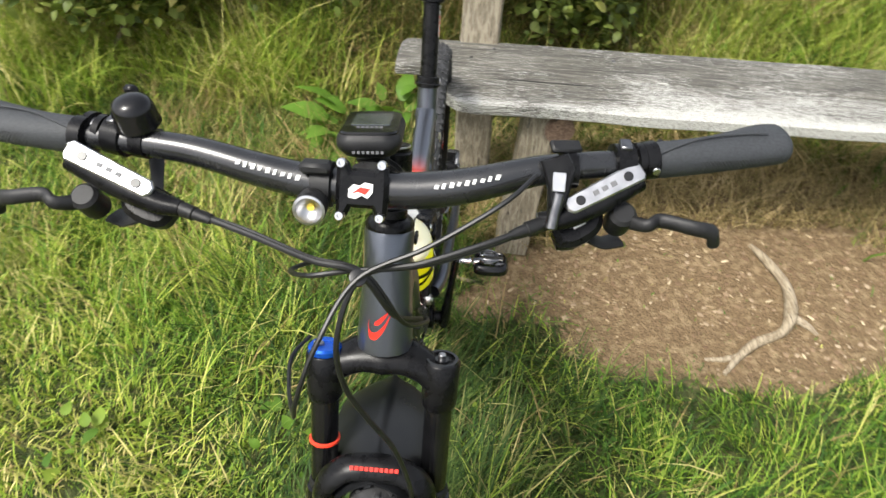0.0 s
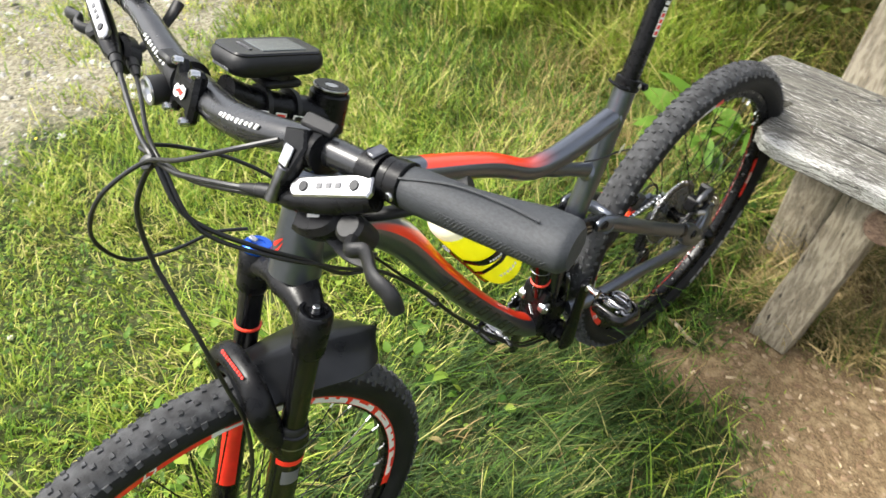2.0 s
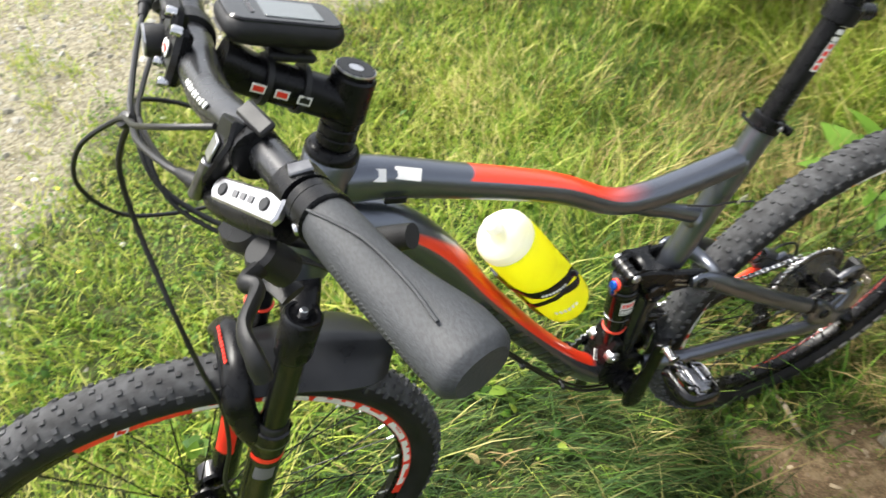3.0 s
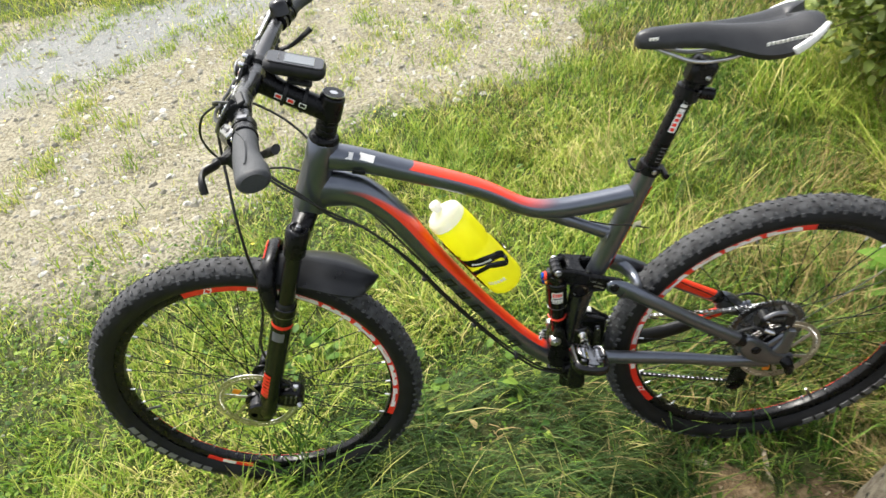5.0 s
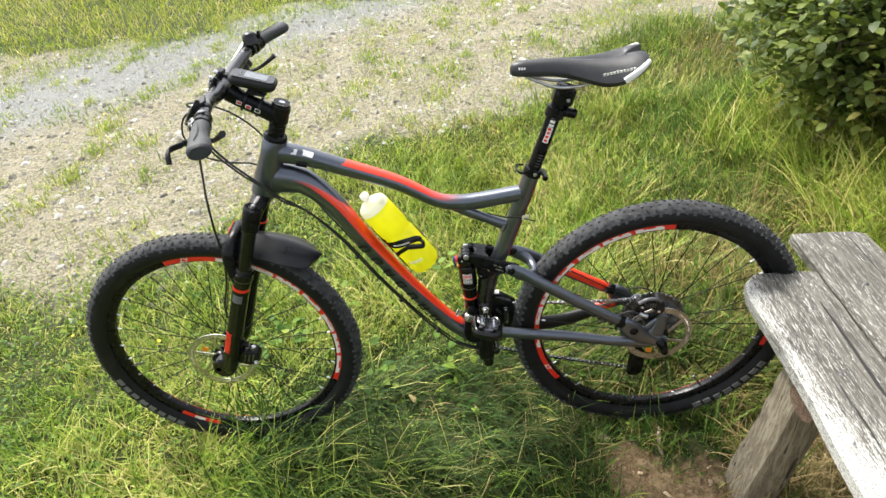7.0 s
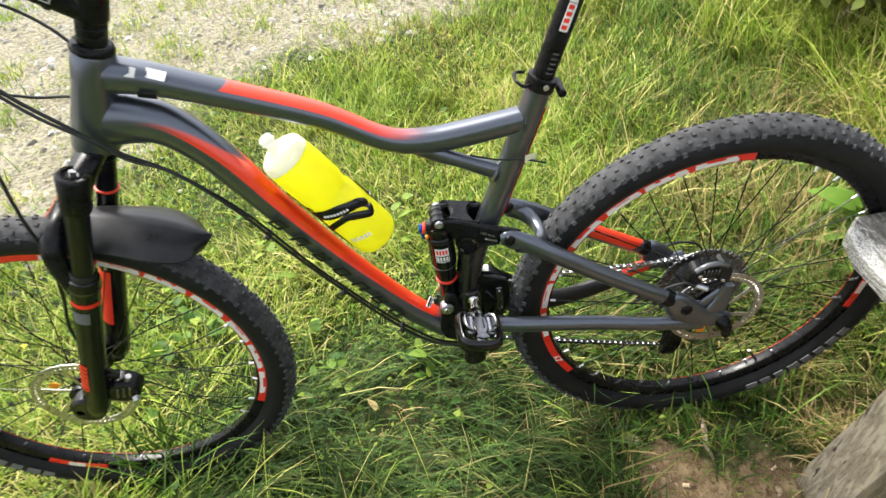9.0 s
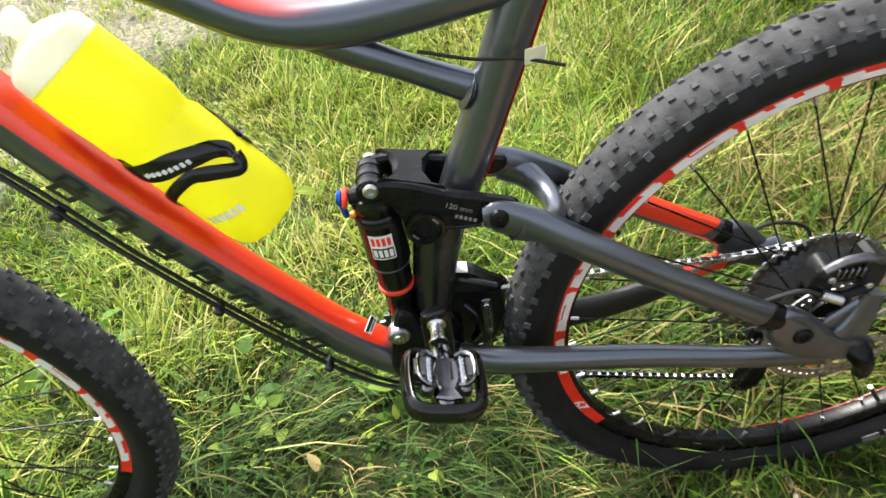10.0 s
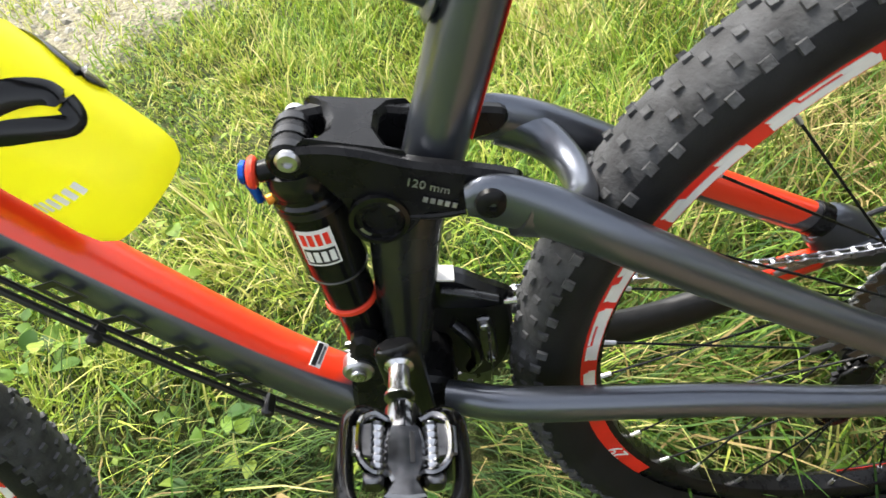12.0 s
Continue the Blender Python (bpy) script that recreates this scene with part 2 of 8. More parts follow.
M_STEM = mat("twig_bark", (0.10, 0.075, 0.045), 0.85, 0.0, 0.4, 60)


def wood_material(name, grain, dark, pale, bleach, axis, worn=None):
    """Weathered timber: grain drawn out along an axis, cracks, and bleached patches; worn: from, to across the board."""
    m = mat(name, grain, 0.62)
    n, l = m.node_tree.nodes, m.node_tree.links
    b = n["Principled BSDF"]
    co = n.new("ShaderNodeTexCoord")

    def streak(scale, stretch, detail=8.0, distortion=0.0):
        mp = n.new("ShaderNodeMapping")
        mp.inputs["Scale"].default_value = [scale / stretch if k == axis else scale for k in range(3)]
        l.new(co.outputs["Object"], mp.inputs["Vector"])
        no = n.new("ShaderNodeTexNoise")
        no.inputs["Scale"].default_value, no.inputs["Detail"].default_value = 1.0, detail
        no.inputs["Distortion"].default_value = distortion
        l.new(mp.outputs[0], no.inputs["Vector"])
        return no.outputs[0]

    fine, broad, patch, cracks = streak(520, 14), streak(120, 12, 9, 0.6), streak(330, 11, 12, 1.6), streak(75, 40, 3, 0.3)
    speck = streak(700, 3, 4)
    blotch = streak(7, 2.0, 6)
    c = mix_color(m, ramp_node(m, fine, 0.3, 0.7), dark, grain)
    c = mix_color(m, ramp_node(m, broad, 0.42, 0.62), c, pale)
    wear = math_node(m, "MULTIPLY_ADD", blotch, 0.40, math_node(m, "ADD", patch, -0.20))
    if worn:
        sp = n.new("ShaderNodeSeparateXYZ")
        l.new(co.outputs["Object"], sp.inputs[0])
        wear = math_node(m, "MULTIPLY_ADD", ramp_node(m, sp.outputs[1], *worn), 0.17, wear)
        sat = math_node(m, "MULTIPLY", ramp_node(m, sp.outputs[0], 0.15, 0.75), ramp_node(m, sp.outputs[1], 1.62, 1.38))
        wear = math_node(m, "MULTIPLY_ADD", sat, 0.13, wear)
    white = math_node(m, "MULTIPLY", ramp_node(m, wear, 0.555, 0.65), math_node(m, "MULTIPLY_ADD", ramp_node(m, speck, 0.40, 0.56), 0.8, 0.2))
    c = mix_color(m, math_node(m, "MULTIPLY", white, bleach), c, (0.60, 0.60, 0.56))
    gap = ramp_node(m, cracks, 0.30, 0.345)
    c = mix_color(m, gap, tuple(v * 0.25 for v in dark), c)
    l.new(c, b.inputs["Base Color"])
    bp = n.new("ShaderNodeBump")
    bp.inputs["Strength"].default_value, bp.inputs["Distance"].default_value = 0.7, 0.004
    h = math_node(m, "ADD", math_node(m, "MULTIPLY", gap, 0.8), math_node(m, "MULTIPLY", fine, 0.6))
    l.new(h, bp.inputs["Height"])
    l.new(bp.outputs[0], b.inputs["Normal"])
    return m


M_PLANK = wood_material("weathered_plank", (0.078, 0.073, 0.060), (0.026, 0.024, 0.019), (0.118, 0.111, 0.092), 0.85, 0, (1.405, 1.345))
M_POST = wood_material("weathered_post", (0.21, 0.178, 0.125), (0.10, 0.080, 0.054), (0.29, 0.255, 0.185), 0.15, 2)
M_BRACE = wood_material("brown_brace", (0.19, 0.12, 0.08), (0.09, 0.055, 0.04), (0.25, 0.17, 0.12), 0.05, 1)
M_ROOT = wood_material("bare_root", (0.27, 0.22, 0.145), (0.15, 0.11, 0.065), (0.36, 0.30, 0.21), 0.15, 1)


# ---- shapes ----
class Geo:
    """Points and faces gathered for one mesh, with two values for each point: along and around a tube."""

    def __init__(self):
        self.v, self.f, self.a, self.r = [], [], [], []

    def add(self, verts, faces, along=None, around=None):
        k = len(self.v)
        self.v += [tuple(p) for p in verts]
        self.f += [tuple(i + k for i in f) for f in faces]
        self.a += list(along) if along is not None else [0.0] * len(verts)
        self.r += list(around) if around is not None else [0.0] * len(verts)
        return self

    def mesh(self, name, angle=38):
        me = bpy.data.meshes.new(name)
        me.from_pydata(self.v, [], self.f)
        if any(self.a):
            for key, values in (("along", self.a), ("around", self.r)):
                me.attributes.new(key, "FLOAT", "POINT").data.foreach_set("value", values)
        me.shade_smooth()
        me.set_sharp_from_angle(angle=radians(angle))
        me.validate()
        return me


def place_of(ob):
    p = Vector((0, 0, 0))
    while ob:
        p, ob = p + ob.location, ob.parent
    return p


def part(name, geo, material, parent=None, label="", local=False, at=None):
    """One mesh object under a thing or a part. Its points are in the world's metres, or in the parent's where local."""
    me = geo if isinstance(geo, bpy.types.Mesh) else geo.mesh(name)
    if material and not me.materials:
        me.materials.append(material)
    ob = new(name, me)
    if parent:
        ob.parent = parent
        if not local:
            ob.matrix_parent_inverse = Matrix.Translation(-place_of(parent))
    if at is not None:
        ob.matrix_basis = at
    return tagged(ob, label) if label else ob


def thing(name, at, label, category, group="", kind=""):
    ob = new(name)
    ob.location = at
    ob.empty_display_size = 0.1
    return tagged(ob, label, category, group, kind)


def catmull(points, steps):
    """A smooth line through the points, of any number of columns."""
    p = np.array(points, float)
    if len(p) == 2:
        t = np.linspace(0, 1, steps + 1)[:, None]
        return p[0] + (p[1] - p[0]) * t
    q = np.vstack([2 * p[0] - p[1], p, 2 * p[-1] - p[-2]])
    t = np.linspace(0, 1, steps, endpoint=False)[:, None]
    out = []
    for a, b, c, d in zip(q, q[1:], q[2:], q[3:]):
        out.append(0.5 * (2 * b + (c - a) * t + (2 * a - 5 * b + 4 * c - d) * t**2 + (3 * b - a - 3 * c + d) * t**3))
    return np.vstack(out + [p[-1:]])


def tube(points, radii, n=12, steps=6, side=None, cap=True, square=2.0, geo=None):
    """A tube through points. radii: one number, or for each point a number or (half width, half height).
    side: which way its width lies. square: over 2 the section grows boxier."""
    geo = geo or Geo()
    k = len(points)
    if isinstance(radii, (int, float)):
        radii = [radii] * k
    rr = [(r, r) if isinstance(r, (int, float)) else r for r in radii]
    line = catmull([(*p, *r) for p, r in zip(points, rr)], steps)
    pos, rad = line[:, :3], line[:, 3:]
    tan = np.gradient(pos, axis=0)
    tan /= np.linalg.norm(tan, axis=1)[:, None] + 1e-12
    m = len(pos)
    if side is None:
        ref = np.array((0, 0, 1.0)) if abs(tan[0][2]) < 0.9 else np.array((1.0, 0, 0))
        s = np.cross(tan[0], ref)
        sides = []
        for t in tan:
            s = s - t * (s @ t)
            s /= np.linalg.norm(s)
            sides.append(s)
        sides = np.array(sides)
    else:
        s = np.array(side, float)
        sides = s - tan * (tan @ s)[:, None]
        sides /= np.linalg.norm(sides, axis=1)[:, None]
    ups = np.cross(sides, tan)
    if ups[:, 2].sum() < 0:
        ups = -ups
    dist = np.r_[0, np.cumsum(np.linalg.norm(np.diff(pos, axis=0), axis=1))]
    dist /= dist[-1]
    th = np.arange(n) * 2 * np.pi / n
    c, sn = np.cos(th), np.sin(th)
    cc, ss = np.sign(c) * abs(c) ** (2 / square), np.sign(sn) * abs(sn) ** (2 / square)
    v = pos[:, None] + rad[:, 0, None, None] * ss[None, :, None] * sides[:, None] + rad[:, 1, None, None] * cc[None, :, None] * ups[:, None]
    along, around = np.repeat(dist, n), np.tile(c, m)
    f = [(i * n + j, i * n + (j + 1) % n, (i + 1) * n + (j + 1) % n, (i + 1) * n + j) for i in range(m - 1) for j in range(n)]
    if cap:
        f += [tuple(range(n - 1, -1, -1)), tuple(range((m - 1) * n, m * n))]
    return geo.add(v.reshape(-1, 3), f, along + 1e-6, around)


def basis(axis):
    a = Vector(axis).normalized()
    u = a.cross(Vector((0, 0, 1))) if abs(a.z) < 0.95 else a.cross(Vector((0, 1, 0)))
    u.normalize()
    return a, u, a.cross(u).normalized()


def lathe(profile, centre, axis, n=20, geo=None, arc=(0, 360), closed=False, cap=True):
    """Turned shape: rows of (distance along the axis, radius)."""
    geo = geo or Geo()
    a, u, w = (np.array(x) for x in basis(axis))
    full = abs(arc[1] - arc[0]) >= 360
    cnt = n if full else n + 1
    th = np.radians(arc[0] + (arc[1] - arc[0]) * np.arange(cnt) / n)
    ring = np.cos(th)[:, None] * u + np.sin(th)[:, None] * w
    v = np.vstack([np.array(centre) + h * a + max(r, 1e-5) * ring for h, r in profile])
    m = len(profile)
    rows = range(m if closed else m - 1)
    f = [(i * cnt + j, (i + 1) % m * cnt + j, (i + 1) % m * cnt + (j + 1) % cnt, i * cnt + (j + 1) % cnt) for i in rows for j in range(cnt if full else cnt - 1)]
    if not closed and full and cap:
        if profile[0][1] > 1e-4:
            f.append(tuple(range(cnt)))
        if profile[-1][1] > 1e-4:
            f.append(tuple(range((m - 1) * cnt, m * cnt))[::-1])
    return geo.add(v, f)


def rod(a, b, r, n=12, bevel=0.0, geo=None):
    a, b = Vector(a), Vector(b)
    d = (b - a).length
    e = min(bevel, r * 0.6)
    prof = [(0, r - e), (e, r), (d - e, r), (d, r - e)] if e else [(0, r), (d, r)]
    return lathe(prof, a, b - a, n, geo)


def box(centre, size, bevel=0.003, turn=None, geo=None):
    """A box with chamfered edges; turn: a 3 x 3 or Euler degrees."""
    geo = geo or Geo()
    h = [s / 2 for s in size]
    e = min(bevel, min(h) * 0.7)
    if turn is None:
        turn = Matrix.Identity(3)
    elif not isinstance(turn, Matrix):
        turn = Euler([radians(x) for x in turn]).to_matrix()
    verts, index = [], {}
    for sx in (-1, 1):
        for sy in (-1, 1):
            for sz in (-1, 1):
                for k in range(3):
                    p = [s * (hh - (0 if i == k else e)) for i, (s, hh) in enumerate(zip((sx, sy, sz), h))]
                    index[sx, sy, sz, k] = len(verts)
                    verts.append(turn @ Vector(p) + Vector(centre))
    f = []
    for k in range(3):
        i, j = (k + 1) % 3, (k + 2) % 3
        for s in (-1, 1):
            q = []
            for a, b in ((-1, -1), (1, -1), (1, 1), (-1, 1)):
                c = [0, 0, 0]
                c[k], c[i], c[j] = s, a, b
                q.append(index[(*c, k)])
            f.append(tuple(q if s > 0 else q[::-1]))
        for a in (-1, 1):
            for b in (-1, 1):
                c0, c1 = [0, 0, 0], [0, 0, 0]
                c0[i] = c1[i] = a
                c0[j] = c1[j] = b
                c0[k], c1[k] = -1, 1
                q = [index[(*c0, i)], index[(*c1, i)], index[(*c1, j)], index[(*c0, j)]]
                f.append(tuple(q if a * b < 0 else q[::-1]))
    for sx in (-1, 1):
        for sy in (-1, 1):
            for sz in (-1, 1):
                q = [index[sx, sy, sz, k] for k in range(3)]
                f.append(tuple(q if sx * sy * sz > 0 else q[::-1]))
    return geo.add(verts, f)


def plate(outline, thick, origin, u, w, bevel=0.002, smooth=0, geo=None):
    """A plate cut along an outline (in u and w), standing off both sides of origin, with chamfered rims."""
    geo = geo or Geo()
    p = np.array(outline, float)
    if smooth:
        p = catmull(np.vstack([p, p[:1]]), smooth)[:-1]
    area = 0.5 * np.sum(p[:, 0] * np.roll(p[:, 1], -1) - np.roll(p[:, 0], -1) * p[:, 1])
    if area < 0:
        p = p[::-1]
    e = np.roll(p, -1, 0) - p
    nrm = np.c_[e[:, 1], -e[:, 0]] / (np.linalg.norm(e, axis=1)[:, None] + 1e-9)
    vn = nrm + np.roll(nrm, 1, 0)
    vn /= np.linalg.norm(vn, axis=1)[:, None] + 1e-9
    q = p - vn * bevel
    u, w, o = np.array(u, float), np.array(w, float), np.array(origin, float)
    nn = np.cross(u, w)
    n = len(p)
    rings = [(q, -thick / 2), (p, -thick / 2 + bevel), (p, thick / 2 - bevel), (q, thick / 2)]
    v = np.vstack([o + r[:, :1] * u + r[:, 1:] * w + h * nn for r, h in rings])
    f = [(i * n + j, i * n + (j + 1) % n, (i + 1) * n + (j + 1) % n, (i + 1) * n + j) for i in range(3) for j in range(n)]
    f += [tuple(range(n))[::-1], tuple(range(3 * n, 4 * n))]
    return geo.add(v, f)


def arc_band(r0, r1, x0, x1, a0, a1, steps=None, geo=None, thick=0.0008, skew=0.0):
    """A strip on a wheel's side, from angle a0 to a1 (degrees from rearward, up), from radius r0 at x0 to r1 at x1."""
    geo = geo or Geo()
    k = steps or max(2, int(abs(a1 - a0) / 2.5))
    v, f = [], []
    for i in range(k + 1):
        a = radians(a0 + (a1 - a0) * i / k)
        for r, x in ((r0, x0), (r1, x1), (r1, x1 + thick), (r0, x0 + thick)):
            b = a + radians(skew if r == r1 else 0.0)
            v.append((x, r * math.cos(b), r * math.sin(b)))
    for i in range(k):
        for j in range(4):
            f.append((i * 4 + j, i * 4 + (j + 1) % 4, (i + 1) * 4 + (j + 1) % 4, (i + 1) * 4 + j))
    f += [(0, 1, 2, 3), (k * 4 + 3, k * 4 + 2, k * 4 + 1, k * 4)]
    return geo.add(v, f)


def lettering(words, size, m, extrude=0.0003):
    """Raised letters in the built-in font as a mesh, laid by the pose m."""
    cu = bpy.data.curves.new("lettering", "FONT")
    cu.body, cu.size, cu.extrude, cu.align_x, cu.align_y = words, size, extrude, "CENTER", "CENTER"
    cu.resolution_u = 3
    tmp = bpy.data.objects.new("lettering", cu)
    me = bpy.data.meshes.new_from_object(tmp)
    bpy.data.objects.remove(tmp)
    me.transform(m)
    return me


def side_pose(x, y, z, turn=0.0):
    """A pose for lettering on a plane that faces the bike's left; turn: degrees by which it climbs towards the rear."""
    m = Matrix(((0, 0, 1), (1, 0, 0), (0, 1, 0))).to_4x4()
    return Matrix.Translation((x, y, z)) @ m @ pose(0, 0, 0, 0, 0, turn)


def marks(n, start, step, size, u, w, normal, name, material, parent, skip=()):
    """A row of plain blocks in place of a printed name."""
    for k in range(n):
        if k in skip:
            continue
        g = Geo()
        o = Vector(start) + Vector(step) * k
        c = [(-0.5, -0.5), (0.5, -0.5), (0.5, 0.5), (-0.5, 0.5)]
        plate([(a * size[0], b * size[1]) for a, b in c], 0.001, o, u, w, 0.0002, geo=g)
        part(name, g, material, parent)


# ---- ground ----
def wobble(x, y):
    """A smooth unevenness between about -1 and 1."""
    return (np.sin(2.1 * x + 1.3 * y + 0.5) + np.sin(-1.7 * x + 2.9 * y + 2.0) + 0.6 * np.sin(5.3 * x - 1.1 * y) + 0.6 * np.sin(1.9 * x + 6.1 * y + 1.0) + 0.35 * np.sin(11.7 * x + 7.3 * y) + 0.35 * np.sin(-9.1 * x + 13.3 * y + 0.7)) / 3.2


def track_at(x, y):
    """How far a place lies across the gravel track's line."""
    return -0.78 * x - 0.63 * y


def gravel_at(x, y):
    d = track_at(x, y) + 0.45 * wobble(x * 0.8, y * 0.8)
    return np.clip((d - 0.80) / 0.9, 0, 1) * np.clip((4.9 - far_at(x, y)) / 0.5, 0, 1)


def far_at(x, y):
    """How far a place lies towards the meadow beyond the track."""
    return -0.94 * x - 0.34 * y + 0.35 * wobble(x * 0.8 + 1, y * 0.8)


def dirt_at(x, y):
    e = ((x - 0.92) / 0.70) ** 2 + ((y - 1.20) / 0.38) ** 2 + 0.42 * wobble(x * 2.6, y * 2.6)
    e2 = ((x - 0.19) / 0.11) ** 2 + ((y - 1.09) / 0.075) ** 2 + 0.5 * wobble(x * 3.2, y * 3.2)
    e3 = ((x - 1.15) / 1.1) ** 2 + ((y - 1.66) / 0.30) ** 2 + 0.7 * wobble(x * 2.9 + 2, y * 2.9)
    return np.clip((1.2 - np.minimum(np.minimum(e, e2 + 0.30), e3 + 0.25)) / 0.5, 0, 1)


def ground_at(x, y):
    x, y = np.asarray(x, float), np.asarray(y, float)
    z = 0.012 * wobble(x, y)
    z = z + 0.085 * np.clip(x - 0.35, 0, 1.2) + 0.03 * np.clip(-x - 1.4, 0, 3)
    z = z + 0.22 * np.clip(y - 2.05, 0, 1.5) ** 1.2 * np.clip((x + 3.2) / 1.0, 0, 1)
    return z - 0.012 * dirt_at(x, y) - 0.012


def ground_material():
    m = bpy.data.materials.new("ground_soil_and_gravel")
    m.use_nodes = True
    n, l = m.node_tree.nodes, m.node_tree.links
    b = n["Principled BSDF"]
    b.inputs["Roughness"].default_value = 0.92
    b.inputs["Specular IOR Level"].default_value = 0.2
    ge = n.new("ShaderNodeNewGeometry")

    def noise_at(scale, detail=6.0):
        x = n.new("ShaderNodeTexNoise")
        x.inputs["Scale"].default_value, x.inputs["Detail"].default_value = scale, detail
        l.new(ge.outputs["Position"], x.inputs["Vector"])
        return x.outputs[0]

    gravel, dirt = attribute(m, "gravel"), attribute(m, "dirt")
    fine, mid, big = noise_at(260), noise_at(35), noise_at(3.5)
    vo = n.new("ShaderNodeTexVoronoi")
    vo.inputs["Scale"].default_value = 85
    l.new(ge.outputs["Position"], vo.inputs["Vector"])
    turf = mix_color(m, ramp_node(m, mid, 0.35, 0.65), (0.026, 0.042, 0.011), (0.080, 0.086, 0.030))
    soil = mix_color(m, ramp_node(m, fine, 0.3, 0.7), (0.105, 0.070, 0.037), (0.225, 0.157, 0.085))
    soil = mix_color(m, ramp_node(m, mid, 0.45, 0.75), soil, (0.29, 0.215, 0.122))
    stone = mix_color(m, ramp_node(m, vo.outputs["Color"], 0.2, 0.8), (0.10, 0.094, 0.068), (0.345, 0.325, 0.24))
    sand = mix_color(m, ramp_node(m, big, 0.4, 0.6), (0.232, 0.200, 0.122), (0.305, 0.270, 0.188))
    grit = mix_color(m, ramp_node(m, fine, 0.35, 0.6), sand, stone)
    sp = n.new("ShaderNodeSeparateXYZ")
    l.new(ge.outputs["Position"], sp.inputs[0])
    across = math_node(m, "ADD", math_node(m, "MULTIPLY", sp.outputs[0], -0.78), math_node(m, "MULTIPLY", sp.outputs[1], -0.63))
    across = math_node(m, "MULTIPLY_ADD", mid, 0.4, across)
    wheel_track = math_node(m, "MULTIPLY", ramp_node(m, across, 3.2, 3.8), math_node(m, "SUBTRACT", 1.0, ramp_node(m, across, 4.3, 4.9)))
    grit = mix_color(m, math_node(m, "MULTIPLY", wheel_track, 0.6), grit, (0.22, 0.24, 0.26))
    c = mix_color(m, ramp_node(m, math_node(m, "MULTIPLY_ADD", mid, 0.5, math_node(m, "SUBTRACT", gravel, 0.25)), 0.3, 0.6), turf, grit)
    c = mix_color(m, ramp_node(m, math_node(m, "MULTIPLY_ADD", mid, 0.5, math_node(m, "SUBTRACT", dirt, 0.25)), 0.3, 0.55), c, soil)
    l.new(c, b.inputs["Base Color"])
    bp = n.new("ShaderNodeBump")
    bp.inputs["Strength"].default_value, bp.inputs["Distance"].default_value = 0.8, 0.012
    l.new(math_node(m, "ADD", math_node(m, "MULTIPLY", vo.outputs["Distance"], -0.6), math_node(m, "ADD", fine, mid)), bp.inputs["Height"])
    l.new(bp.outputs[0], b.inputs["Normal"])
    return m


def build_ground():
    xs = np.r_[-300, -120, -50, -25, np.arange(-14, -5, 0.25), np.arange(-5, 2.6, 0.045), np.arange(2.6, 8, 0.25), 15, 40, 120, 300]
    ys = np.r_[-300, -120, -50, -25, np.arange(-12, -3, 0.25), np.arange(-3, 3.2, 0.045), np.arange(3.2, 10, 0.25), 15, 40, 120, 300]
    gx, gy = np.meshgrid(xs, ys)
    z = ground_at(gx, gy)
    grain = np.random.RandomState(4).uniform(-1, 1, z.shape) * 0.0035
    z = z + grain * (np.abs(gx) < 6)
    w, h = len(xs), len(ys)
    idx = np.arange(w * h).reshape(h, w)
    f = np.stack([idx[:-1, :-1], idx[:-1, 1:], idx[1:, 1:], idx[1:, :-1]], -1).reshape(-1, 4)
    me = bpy.data.meshes.new("ground")
    me.from_pydata(np.c_[gx.ravel(), gy.ravel(), z.ravel()].tolist(), [], f.tolist())
    for key, fn in (("gravel", gravel_at), ("dirt", dirt_at)):
        me.attributes.new(key, "FLOAT", "POINT").data.foreach_set("value", fn(gx, gy).ravel().astype(np.float32))
    me.shade_smooth()
    me.materials.append(ground_material())
    tagged(new("ground", me), "uneven ground with turf, bare trodden soil and a gravel track", "ground", kind="structure")


build_ground()


# ---- bench ----
def rough_bar(p, q, half, seed, axis_up=(0, 0, 1), segs=14, sag=0.004, taper=(1, 1)):
    """A hewn bar from p to q with worn, slightly wavy faces; half: half width and half height."""
    rnd = np.random.RandomState(seed)
    p, q = np.array(p, float), np.array(q, float)
    t = (q - p) / np.linalg.norm(q - p)
    s = np.cross(t, axis_up)
    s /= np.linalg.norm(s)
    u = np.cross(s, t)
    prof = np.array([(-1, -0.8), (-0.9, -1), (-0.3, -1.02), (0.35, -1), (0.9, -1), (1, -0.78), (1.01, 0), (1, 0.8), (0.9, 1), (0.4, 1.01), (-0.2, 0.985), (-0.9, 1), (-1, 0.8), (-1.01, 0)])
    n = len(prof)
    v = []
    ph = rnd.uniform(0, 6, 4)
    for i in range(segs + 1):
        k = i / segs
        w = taper[0] + (taper[1] - taper[0]) * k
        o = p + (q - p) * k + s * sag * math.sin(5 * k + ph[0]) + u * sag * 0.6 * math.sin(4 * k + ph[1])
        end = 0.94 if i in (0, segs) else 1.0
        jit = 1 + rnd.uniform(-0.03, 0.03, n)
        for (a, b), j in zip(prof, jit):
            v.append(o + s * a * half[0] * w * end * j + u * b * half[1] * w * end * j)
    f = [(i * n + j, i * n + (j + 1) % n, (i + 1) * n + (j + 1) % n, (i + 1) * n + j) for i in range(segs) for j in range(n)]
    f += [tuple(range(n))[::-1], tuple(range(segs * n, segs * n + n))]
    return Geo().add(v, f)


